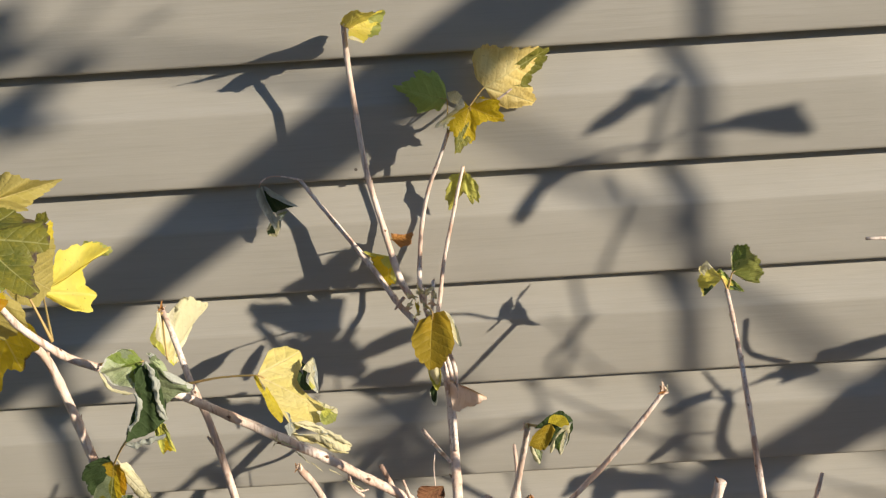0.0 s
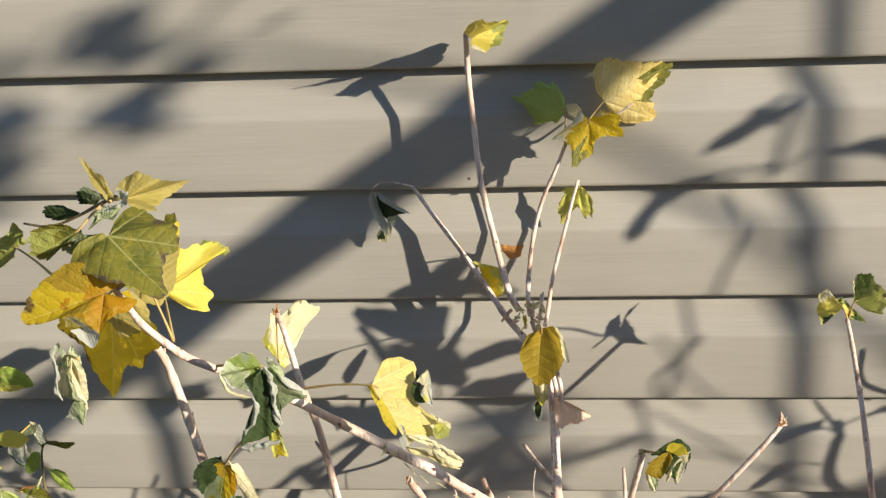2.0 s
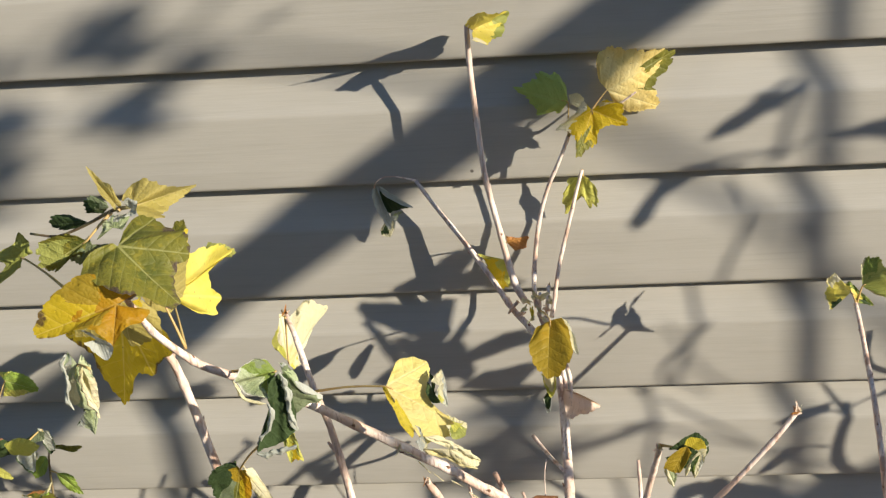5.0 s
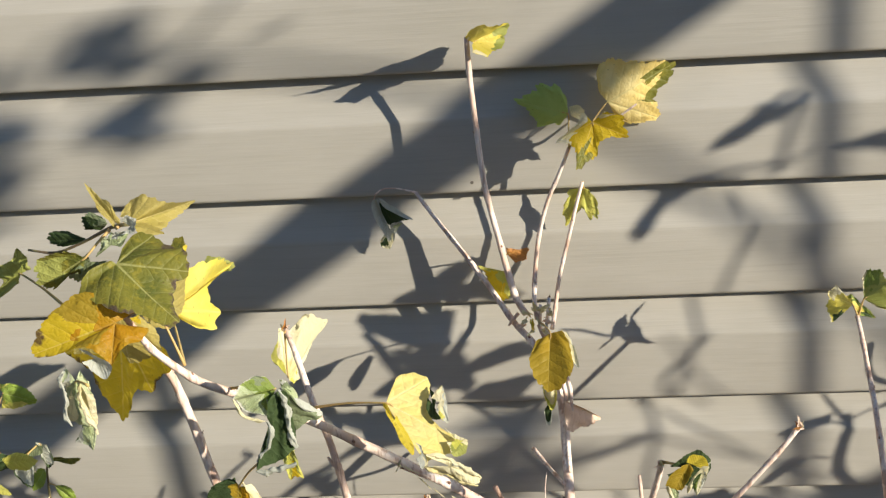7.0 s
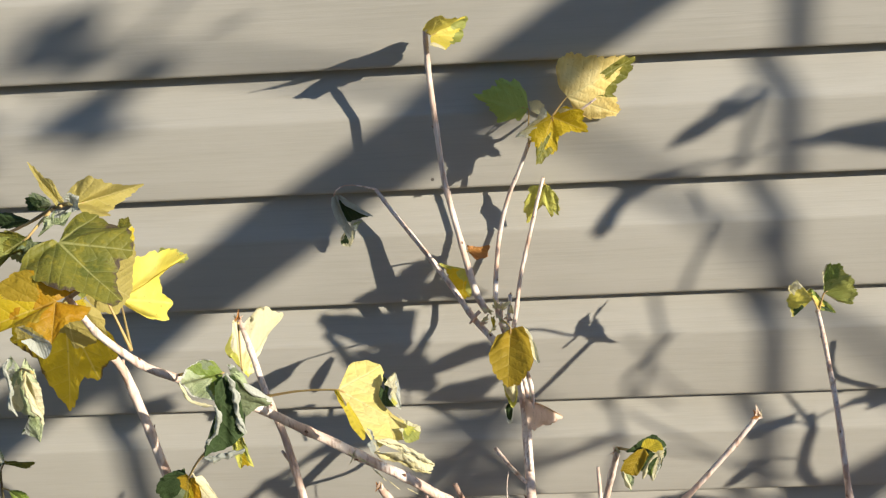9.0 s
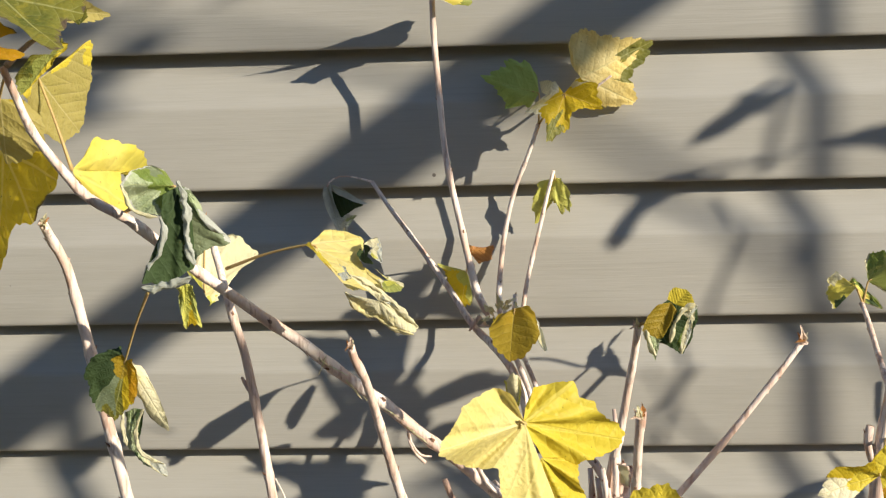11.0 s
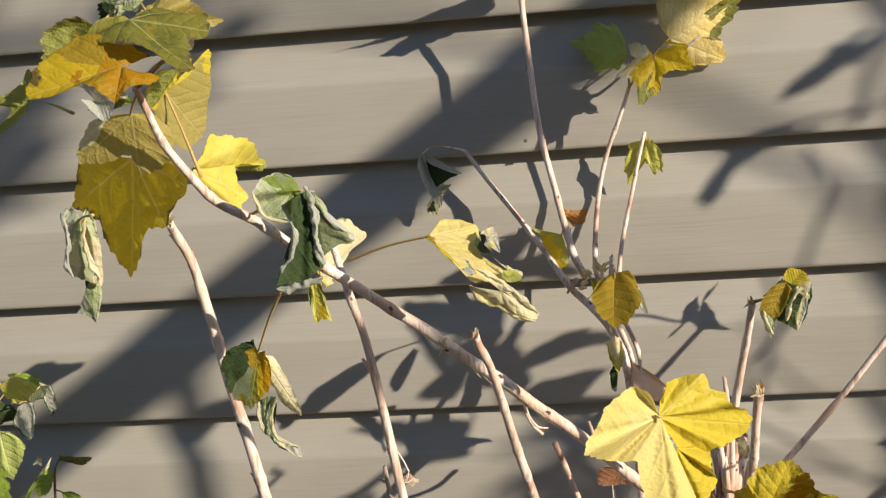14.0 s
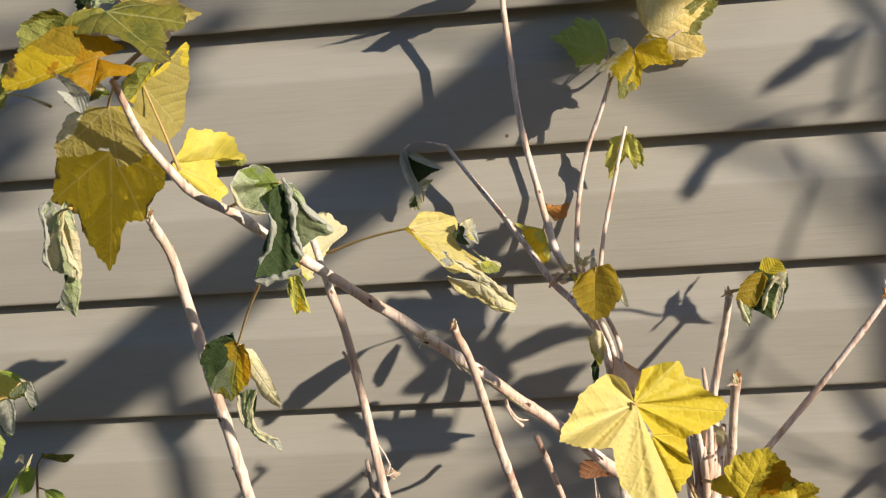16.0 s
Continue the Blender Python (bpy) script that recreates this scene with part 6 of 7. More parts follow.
red_stem = cane(gp, [(-0.501, -0.230, 0.000, 0.0032), (-0.482, -0.238, 0.209, 0.0030), (-0.437, -0.255, 0.450, 0.0028), (-0.387, -0.270, 0.668, 0.0026), (-0.351, -0.278, 0.819, 0.0025), (-0.327, -0.280, 0.924, 0.0024), (-0.318, -0.280, 0.964, 0.0020), (-0.312, -0.270, 1.003, 0.0016), (-0.314, -0.260, 1.023, 0.0013), (-0.315, -0.250, 1.043, 0.0011)], material=GREEN_STEM)
cane(gp, [(-0.313, -0.262, 1.021, 0.0012), (-0.322, -0.257, 1.024, 0.0010), (-0.332, -0.250, 1.025, 0.0008)], nodes=0, name='leaf_stalk', material=PETIOLE_RED)
cane(gp, [(-0.313, -0.262, 1.021, 0.0012), (-0.312, -0.257, 1.024, 0.0010), (-0.312, -0.250, 1.026, 0.0008)], nodes=0, name='leaf_stalk', material=PETIOLE_RED)
blade(green_stem, (-0.270, -0.385, 1.023), [(-0.263, -0.400, 1.041), (-0.275, -0.400, 1.046), (-0.287, -0.400, 1.046), (-0.302, -0.405, 1.036), (-0.303, -0.400, 1.018), (-0.317, -0.400, 1.005), (-0.335, -0.410, 1.000), (-0.327, -0.420, 0.969), (-0.290, -0.420, 0.969), (-0.256, -0.420, 0.977), (-0.253, -0.405, 0.994)], "lightgreen", sinus=0.94, puff=0.025, crumple=0.025, teeth=0.03, stalk=(-0.304, -0.345, 1.032), seed=71, label='large fresh green lobed leaf', stalk_material=PETIOLE_RED)
blade(green_stem, (-0.268, -0.385, 1.024), [(-0.264, -0.395, 1.039), (-0.262, -0.395, 1.051), (-0.247, -0.395, 1.060), (-0.237, -0.395, 1.059), (-0.226, -0.395, 1.062), (-0.223, -0.395, 1.050), (-0.219, -0.395, 1.038), (-0.220, -0.395, 1.029), (-0.216, -0.395, 1.016), (-0.227, -0.395, 1.011), (-0.242, -0.395, 1.005), (-0.255, -0.395, 0.997)], "fresh", sinus=0.93, puff=0.065, crumple=0.03, teeth=0.04, seed=72)
blade(green_stem, (-0.258, -0.390, 0.994), [(-0.268, -0.390, 0.998), (-0.245, -0.390, 1.001), (-0.234, -0.390, 0.991), (-0.244, -0.390, 0.965), (-0.267, -0.390, 0.961), (-0.276, -0.390, 0.976)], "green", sinus=0.92, puff=0.03, seed=172)
blade(green_stem, (-0.338, -0.310, 1.081), [(-0.342, -0.305, 1.096), (-0.354, -0.305, 1.102), (-0.357, -0.305, 1.122), (-0.350, -0.305, 1.136), (-0.333, -0.305, 1.136), (-0.318, -0.305, 1.135), (-0.313, -0.305, 1.124), (-0.326, -0.305, 1.101), (-0.335, -0.305, 1.088)], "shade", sinus=0.95, puff=0.02, crumple=0.03, teeth=0.03, seed=74, label='dull green leaf seen from behind')
blade(green_stem, (-0.324, -0.330, 1.072), [(-0.341, -0.330, 1.082), (-0.328, -0.330, 1.088), (-0.299, -0.330, 1.093), (-0.288, -0.330, 1.089), (-0.279, -0.330, 1.084), (-0.283, -0.330, 1.072), (-0.303, -0.330, 1.069)], "green", sinus=0.95, puff=0.02, crumple=0.04, teeth=0.03, seed=73)
blade(green_stem, (-0.333, -0.340, 1.073), [(-0.351, -0.340, 1.081), (-0.338, -0.340, 1.087), (-0.323, -0.340, 1.073), (-0.328, -0.340, 1.054), (-0.345, -0.340, 1.050), (-0.361, -0.340, 1.055)], "fresh", sinus=0.93, puff=0.03, crumple=0.04, seed=173)
blade(green_stem, (-0.282, -0.330, 1.086), [(-0.299, -0.330, 1.090), (-0.289, -0.330, 1.091), (-0.273, -0.330, 1.089), (-0.263, -0.330, 1.084), (-0.255, -0.330, 1.075), (-0.250, -0.330, 1.067), (-0.256, -0.330, 1.067), (-0.271, -0.330, 1.077), (-0.287, -0.330, 1.083)], "leafgreen", kinds=('green', 'green', 'leafgreen', 'acid', 'acid', 'acid', 'acid', 'leafgreen', 'green'), sinus=0.97, teeth=0.02, patch=0.2, seed=174)
blade(red_stem, (-0.297, -0.250, 1.035), [(-0.298, -0.250, 1.038), (-0.290, -0.250, 1.042), (-0.282, -0.250, 1.043), (-0.270, -0.250, 1.036), (-0.277, -0.250, 1.029), (-0.283, -0.250, 1.026), (-0.294, -0.250, 1.028)], "acid", sinus=0.97, teeth=0.03, seed=177)
blade(green_stem, (-0.274, -0.300, 1.024), [(-0.281, -0.300, 1.014), (-0.278, -0.300, 1.024), (-0.268, -0.300, 1.023), (-0.260, -0.300, 1.015), (-0.263, -0.300, 1.002), (-0.272, -0.300, 0.990), (-0.279, -0.300, 0.998)], "lightgreen", sinus=0.95, teeth=0.03, puff=0.03, seed=194)
blade(red_stem, (-0.307, -0.200, 0.948), [(-0.322, -0.200, 0.924), (-0.333, -0.200, 0.914), (-0.317, -0.200, 0.938), (-0.302, -0.200, 0.955), (-0.297, -0.200, 0.961), (-0.302, -0.200, 0.948)], "fresh", kinds=('green', 'green', 'fresh', 'pale', 'pale', 'fresh'), sinus=0.95, teeth=0.02, patch=0.3, seed=195)
blade(green_stem, (-0.310, -0.335, 1.052), [(-0.307, -0.330, 1.060), (-0.287, -0.330, 1.072), (-0.283, -0.330, 1.070), (-0.302, -0.330, 1.056)], "acid", kinds=('shade', 'acid', 'acid', 'shade'), sinus=0.93, teeth=0.03, seed=175)
blade(green_stem, (-0.306, -0.340, 1.069), [(-0.324, -0.340, 1.069), (-0.320, -0.340, 1.059), (-0.314, -0.340, 1.054), (-0.306, -0.340, 1.048), (-0.305, -0.340, 1.061)], "acid", sinus=0.93, teeth=0.03, crumple=0.07, seed=176)
blade(red_stem, (-0.330, -0.300, 1.035), [(-0.327, -0.290, 1.036), (-0.313, -0.290, 1.042), (-0.307, -0.290, 1.042), (-0.314, -0.290, 1.034), (-0.331, -0.290, 1.023)], "shade", kinds=('grey', 'shade', 'shade', 'grey', 'grey'), sinus=0.93, seed=178)
# Under-leaf coloured dark and brown to stand for the shadow it lies in.
blade(red_stem, (-0.343, -0.220, 1.011), [(-0.388, -0.200, 0.991), (-0.376, -0.200, 1.005), (-0.346, -0.200, 1.013), (-0.319, -0.200, 1.003), (-0.320, -0.200, 0.994), (-0.351, -0.200, 0.981)], "dark", kinds=('dark', 'brown', 'brown', 'dark', 'dark', 'dark'), sinus=0.93, seed=179)
blade(red_stem, (-0.302, -0.210, 1.010), [(-0.309, -0.212, 1.007), (-0.314, -0.212, 0.994), (-0.306, -0.212, 0.982), (-0.300, -0.212, 0.981), (-0.296, -0.212, 0.998), (-0.296, -0.212, 1.009)], "grey", sinus=0.94, rim=0.06, rim_kind='dark', teeth=0.02, seed=180, stalk=(-0.297, -0.230, 1.017))
blade(red_stem, (-0.287, -0.210, 1.023), [(-0.289, -0.212, 1.026), (-0.287, -0.212, 1.007), (-0.283, -0.212, 0.998), (-0.277, -0.212, 1.007), (-0.280, -0.212, 1.023)], "grey", sinus=0.93, rim=0.08, rim_kind='dark', teeth=0.02, seed=181, stalk=(-0.299, -0.220, 1.015))
blade(red_stem, (-0.289, -0.212, 1.023), [(-0.301, -0.214, 1.016), (-0.296, -0.214, 1.012), (-0.285, -0.214, 1.016), (-0.283, -0.214, 1.023)], "shade", sinus=0.93, teeth=0.02, seed=182)
blade(green_stem, (-0.324, -0.330, 1.034), [(-0.347, -0.330, 1.039), (-0.331, -0.330, 1.048), (-0.307, -0.330, 1.050), (-0.305, -0.330, 1.034), (-0.330, -0.330, 1.013), (-0.341, -0.330, 1.019), (-0.352, -0.330, 1.025)], "sage", kinds=('pale', 'sage', 'grey', 'pale', 'pale', 'pale', 'sage'), sinus=0.9, crumple=0.07, teeth=0.04, seed=183)
blade(green_stem, (-0.341, -0.340, 1.031), [(-0.356, -0.340, 1.035), (-0.346, -0.340, 1.046), (-0.336, -0.340, 1.035), (-0.335, -0.340, 1.019), (-0.353, -0.340, 1.011), (-0.364, -0.340, 1.019)], "fresh", sinus=0.9, crumple=0.07, teeth=0.04, seed=184)
blade(side_stem, (-0.361, -0.068, 0.901), [(-0.358, -0.070, 0.907), (-0.345, -0.070, 0.905), (-0.330, -0.070, 0.904), (-0.337, -0.070, 0.897), (-0.348, -0.070, 0.900)], "olive", sinus=0.9, teeth=0.03, seed=185)
blade(side_stem, (-0.367, -0.070, 0.892), [(-0.371, -0.075, 0.897), (-0.382, -0.075, 0.884), (-0.383, -0.075, 0.870), (-0.371, -0.075, 0.875), (-0.365, -0.075, 0.886)], "fresh", sinus=0.95, teeth=0.04, seed=186, puff=0.04)
blade(side_stem, (-0.362, -0.070, 0.872), [(-0.351, -0.072, 0.873), (-0.343, -0.072, 0.866), (-0.340, -0.072, 0.848), (-0.352, -0.072, 0.851), (-0.360, -0.072, 0.862)], "fresh", kinds=('green', 'fresh', 'fresh', 'fresh', 'green'), sinus=0.92, teeth=0.05, seed=187, stalk=(-0.369, -0.068, 0.873), puff=0.04)
blade(side_stem, (-0.380, -0.100, 0.867), [(-0.387, -0.100, 0.868), (-0.366, -0.100, 0.875), (-0.353, -0.100, 0.869), (-0.349, -0.100, 0.858), (-0.366, -0.100, 0.860)], "olive", kinds=('olive', 'rust', 'olive', 'olive', 'mustard'), sinus=0.93, teeth=0.03, seed=188, stalk=(-0.373, -0.070, 0.841))
blade(side_stem, (-0.363, -0.100, 0.913), [(-0.368, -0.100, 0.911), (-0.362, -0.100, 0.919), (-0.358, -0.100, 0.918), (-0.360, -0.100, 0.910)], "pale", sinus=0.92, teeth=0.03, seed=189)
leaf(red_stem, (-0.294, -0.300, 0.944), (-0.290, -0.310, 0.960), "pale", facing=(-0.2, -1, 0.3), width=0.45, fold=0.2, crumple=0.1, seed=340, lobes=OVAL, name='dry_bract')
leaf(red_stem, (-0.294, -0.300, 0.944), (-0.285, -0.310, 0.961), "pale", facing=(-0.1, -1, 0.3), width=0.45, fold=0.2, crumple=0.1, seed=341, lobes=OVAL, name='dry_bract')
leaf(red_stem, (-0.294, -0.300, 0.944), (-0.281, -0.310, 0.958), "pale", facing=(0.0, -1, 0.3), width=0.45, fold=0.2, crumple=0.1, seed=342, lobes=OVAL, name='dry_bract')
leaf(red_stem, (-0.294, -0.300, 0.944), (-0.289, -0.310, 0.954), "pale", facing=(0.10000000000000003, -1, 0.3), width=0.45, fold=0.2, crumple=0.1, seed=343, lobes=OVAL, name='dry_bract')
leaf(red_stem, (-0.294, -0.300, 0.944), (-0.283, -0.310, 0.952), "pale", facing=(0.2, -1, 0.3), width=0.45, fold=0.2, crumple=0.1, seed=344, lobes=OVAL, name='dry_bract')
blade(side_stem, (-0.320, -0.120, 0.855), [(-0.328, -0.110, 0.858), (-0.318, -0.110, 0.866), (-0.280, -0.110, 0.864), (-0.280, -0.110, 0.858), (-0.299, -0.110, 0.847)], "green", sinus=0.96, teeth=0.02, puff=0.03, rim=0.03, rim_kind='brown', seed=190, stalk=(-0.349, -0.120, 0.836))
blade(side_stem, (-0.324, -0.140, 0.846), [(-0.341, -0.150, 0.850), (-0.334, -0.150, 0.868), (-0.316, -0.150, 0.872), (-0.302, -0.150, 0.862), (-0.283, -0.150, 0.850), (-0.303, -0.150, 0.825), (-0.333, -0.150, 0.825)], "lightgreen", sinus=0.9, puff=0.05, teeth=0.05, seed=191)
blade(red_stem, (-0.340, -0.200, 0.881), [(-0.342, -0.200, 0.896), (-0.330, -0.200, 0.891), (-0.329, -0.200, 0.875), (-0.341, -0.200, 0.861)], "sage", sinus=0.9, crumple=0.06, seed=192)
blade(red_stem, (-0.399, -0.050, 0.968), [(-0.407, -0.045, 0.975), (-0.390, -0.045, 0.976), (-0.377, -0.045, 0.968), (-0.371, -0.045, 0.953), (-0.391, -0.045, 0.947), (-0.408, -0.045, 0.947)], "fresh", kinds=('acid', 'fresh', 'fresh', 'fresh', 'acid', 'acid'), sinus=0.95, teeth=0.03, puff=0.04, seed=193, stalk=(-0.352, -0.200, 0.976))

# Unseen bush, added so its leaves and canes throw shade on the siding.
sb = thing("currant_bush", (0.72, -0.34, 0.00), "unseen leafy bush beside the bed, added to cast leaf shade on the siding", "shrub")
shade_cane = cane(sb, [(1.394, -0.340, 0.000, 0.0043), (1.322, -0.340, 0.247, 0.0040), (1.142, -0.340, 0.532, 0.0037), (0.939, -0.340, 0.789, 0.0035), (0.789, -0.340, 0.967, 0.0033), (0.685, -0.340, 1.091, 0.0032), (0.652, -0.340, 1.129, 0.0030), (0.642, -0.340, 1.166, 0.0028), (0.597, -0.340, 1.196, 0.0028), (0.582, -0.340, 1.228, 0.0026)])
blade(shade_cane, (0.578, -0.320, 1.294), [(0.598, -0.320, 1.317), (0.571, -0.320, 1.316), (0.537, -0.320, 1.295), (0.506, -0.320, 1.275), (0.572, -0.320, 1.276), (0.603, -0.320, 1.274), (0.630, -0.320, 1.278), (0.616, -0.320, 1.304)], "olive", sinus=0.95, teeth=0.04, seed=201, stalk=(0.551, -0.320, 1.238))
blade(shade_cane, (0.552, -0.320, 1.212), [(0.590, -0.320, 1.270), (0.569, -0.320, 1.270), (0.535, -0.320, 1.270), (0.490, -0.320, 1.266), (0.486, -0.320, 1.248), (0.529, -0.320, 1.246), (0.509, -0.320, 1.234), (0.537, -0.320, 1.228), (0.532, -0.320, 1.205), (0.537, -0.320, 1.179), (0.562, -0.320, 1.173), (0.582, -0.320, 1.179), (0.579, -0.320, 1.211), (0.585, -0.320, 1.246)], "olive", sinus=0.96, teeth=0.03, seed=202, stalk=(0.551, -0.320, 1.154))
cane(sb, [(0.519, -0.320, 1.180, 0.0040), (0.504, -0.320, 1.205, 0.0042), (0.492, -0.320, 1.229, 0.0036), (0.488, -0.320, 1.245, 0.0030)], nodes=0.02)
blade(shade_cane, (0.613, -0.500, 1.323), [(0.588, -0.500, 1.317), (0.559, -0.500, 1.302), (0.550, -0.500, 1.280), (0.559, -0.500, 1.275), (0.584, -0.500, 1.282), (0.620, -0.500, 1.307)], "olive", sinus=0.95, teeth=0.04, seed=204, stalk=(0.569, -0.450, 1.278))
blade(shade_cane, (0.548, -0.340, 1.216), [(0.538, -0.340, 1.239), (0.551, -0.340, 1.242), (0.566, -0.340, 1.237), (0.606, -0.340, 1.234), (0.609, -0.340, 1.213), (0.598, -0.340, 1.208), (0.568, -0.340, 1.207), (0.563, -0.340, 1.212), (0.554, -0.340, 1.194), (0.543, -0.340, 1.183), (0.514, -0.340, 1.187), (0.534, -0.340, 1.206)], "olive", sinus=0.92, teeth=0.04, seed=205)
blade(shade_cane, (0.609, -0.400, 1.187), [(0.560, -0.400, 1.212), (0.593, -0.400, 1.216), (0.635, -0.400, 1.217), (0.678, -0.400, 1.215), (0.664, -0.400, 1.195), (0.658, -0.400, 1.176), (0.624, -0.400, 1.171), (0.580, -0.400, 1.160)], "olive", sinus=0.96, teeth=0.03, seed=206)
cane(sb, [(0.073, -0.420, 0.000, 0.0062), (0.084, -0.420, 0.258, 0.0057), (0.143, -0.420, 0.555, 0.0053), (0.264, -0.420, 0.824, 0.0050), (0.408, -0.420, 1.010, 0.0047), (0.554, -0.420, 1.139, 0.0046), (0.574, -0.420, 1.153, 0.0044), (0.602, -0.420, 1.171, 0.0042), (0.641, -0.420, 1.200, 0.0030)])
blade(shade_cane, (0.620, -0.450, 1.154), [(0.604, -0.450, 1.175), (0.613, -0.450, 1.178), (0.629, -0.450, 1.175), (0.644, -0.450, 1.181), (0.648, -0.450, 1.157), (0.650, -0.450, 1.144), (0.631, -0.450, 1.151)], "olive", sinus=0.82, teeth=0.05, seed=207, stalk=(0.602, -0.420, 1.171))
blade(shade_cane, (0.672, -0.330, 1.233), [(0.650, -0.330, 1.237), (0.625, -0.330, 1.231), (0.600, -0.330, 1.218), (0.589, -0.330, 1.202), (0.616, -0.330, 1.208), (0.647, -0.330, 1.220), (0.676, -0.330, 1.223)], "olive", sinus=0.96, teeth=0.02, seed=208)
blade(shade_cane, (0.643, -0.330, 1.174), [(0.671, -0.330, 1.201), (0.638, -0.330, 1.197), (0.605, -0.330, 1.188), (0.582, -0.330, 1.170), (0.626, -0.330, 1.165), (0.665, -0.330, 1.162), (0.697, -0.330, 1.173)], "olive", sinus=0.95, teeth=0.02, seed=209, stalk=(0.703, -0.330, 1.138))
cane(sb, [(0.511, -0.190, 1.130, 0.0014), (0.499, -0.190, 1.131, 0.0016), (0.481, -0.190, 1.138, 0.0016), (0.462, -0.190, 1.139, 0.0014)], nodes=0)
blade(shade_cane, (1.018, -0.450, 1.495), [(1.046, -0.450, 1.504), (1.011, -0.450, 1.498), (0.988, -0.450, 1.491), (0.992, -0.450, 1.482), (0.950, -0.450, 1.445), (0.954, -0.450, 1.433), (0.966, -0.450, 1.442), (0.997, -0.450, 1.471), (1.049, -0.450, 1.495)], "olive", sinus=0.97, teeth=0.02, seed=210, stalk=(1.079, -0.450, 1.508))
leaf(shade_cane, (1.242, -0.550, 1.638), (1.165, -0.550, 1.590), "olive", facing=(0, -1, 0), width=0.8, fold=0.02, curl=0.05, crumple=0.04, seed=211, stalk=(1.265, -0.550, 1.641), lobes=LANCE)
blade(shade_cane, (1.210, -0.500, 1.557), [(1.192, -0.500, 1.556), (1.235, -0.500, 1.568), (1.290, -0.500, 1.576), (1.295, -0.500, 1.572), (1.304, -0.500, 1.560), (1.307, -0.500, 1.547), (1.251, -0.500, 1.555)], "olive", sinus=0.98, teeth=0.01, seed=212)
shade_cane_b = cane(sb, [(1.364, -0.270, 0.000, 0.0070), (1.320, -0.270, 0.226, 0.0065), (1.207, -0.270, 0.486, 0.0060), (1.072, -0.270, 0.720, 0.0056), (0.964, -0.270, 0.883, 0.0054), (0.884, -0.270, 0.996, 0.0052), (0.862, -0.270, 1.026, 0.0048), (0.866, -0.270, 1.065, 0.0042), (0.878, -0.270, 1.095, 0.0030)])
cane(sb, [(0.872, -0.270, 1.084, 0.0024), (0.869, -0.270, 1.104, 0.0020), (0.867, -0.270, 1.122, 0.0016)], nodes=0.02)
cane(sb, [(0.868, -0.270, 1.079, 0.0014), (0.866, -0.270, 1.084, 0.0014), (0.854, -0.270, 1.088, 0.0010)], nodes=0)
blade(shade_cane_b, (0.865, -0.270, 1.097), [(0.882, -0.270, 1.105), (0.857, -0.270, 1.095), (0.826, -0.270, 1.087), (0.804, -0.270, 1.074), (0.811, -0.270, 1.066), (0.831, -0.270, 1.076), (0.856, -0.270, 1.085)], "olive", sinus=0.95, teeth=0.04, seed=213)
cane(sb, [(0.871, -0.270, 1.085, 0.0012), (0.884, -0.270, 1.092, 0.0011), (0.905, -0.270, 1.102, 0.0010)], nodes=0)
blade(shade_cane_b, (0.938, -0.270, 1.107), [(0.901, -0.270, 1.100), (0.946, -0.270, 1.120), (0.953, -0.270, 1.134), (0.992, -0.270, 1.145), (1.031, -0.270, 1.153), (1.032, -0.270, 1.139), (0.982, -0.270, 1.125), (0.975, -0.270, 1.110), (0.935, -0.270, 1.100)], "olive", sinus=0.97, teeth=0.03, seed=214)
leaf(shade_cane_b, (0.814, -0.270, 1.038), (0.773, -0.270, 1.005), "olive", facing=(0, -1, 0), width=0.9, fold=0.02, curl=0.05, crumple=0.04, seed=215, stalk=(0.852, -0.270, 1.042), lobes=LANCE)
blade(shade_cane_b, (1.206, -0.400, 1.182), [(1.175, -0.400, 1.161), (1.197, -0.400, 1.183), (1.235, -0.400, 1.200), (1.249, -0.400, 1.193), (1.223, -0.400, 1.167)], "olive", sinus=0.94, teeth=0.05, seed=216)
blade(shade_cane_b, (0.791, -0.300, 1.008), [(0.747, -0.300, 0.992), (0.776, -0.300, 1.020), (0.807, -0.300, 1.026), (0.825, -0.300, 1.030), (0.829, -0.300, 1.013), (0.796, -0.300, 0.984), (0.760, -0.300, 0.968)], "olive", sinus=0.94, teeth=0.04, seed=217)
blade(shade_cane_b, (0.896, -0.350, 1.052), [(0.873, -0.350, 1.057), (0.908, -0.350, 1.064), (0.955, -0.350, 1.050), (0.959, -0.350, 1.035), (0.899, -0.350, 1.037)], "olive", sinus=0.94, teeth=0.04, seed=218)
cane(sb, [(0.690, -0.130, 1.012, 0.0024), (0.651, -0.130, 1.029, 0.0022), (0.648, -0.130, 1.066, 0.0018)], nodes=0.02)

# Unseen shrub: twigs and distant leaves added only for the blurred shade they cast.
tb = thing("shade_shrub", (1.60, -0.60, 0.00), "unseen tall open shrub beside the bed, added to cast soft shade on the siding", "shrub")
shrub_stem = cane(tb, [(1.487, -0.700, 1.692, 0.0034), (1.493, -0.700, 1.706, 0.0034), (1.500, -0.700, 1.738, 0.0032), (1.511, -0.700, 1.766, 0.0030)], nodes=0)
cane(tb, [(1.517, -0.700, 1.714, 0.0018), (1.492, -0.700, 1.697, 0.0018), (1.467, -0.700, 1.700, 0.0016), (1.441, -0.700, 1.696, 0.0016), (1.415, -0.700, 1.688, 0.0010)], nodes=0)
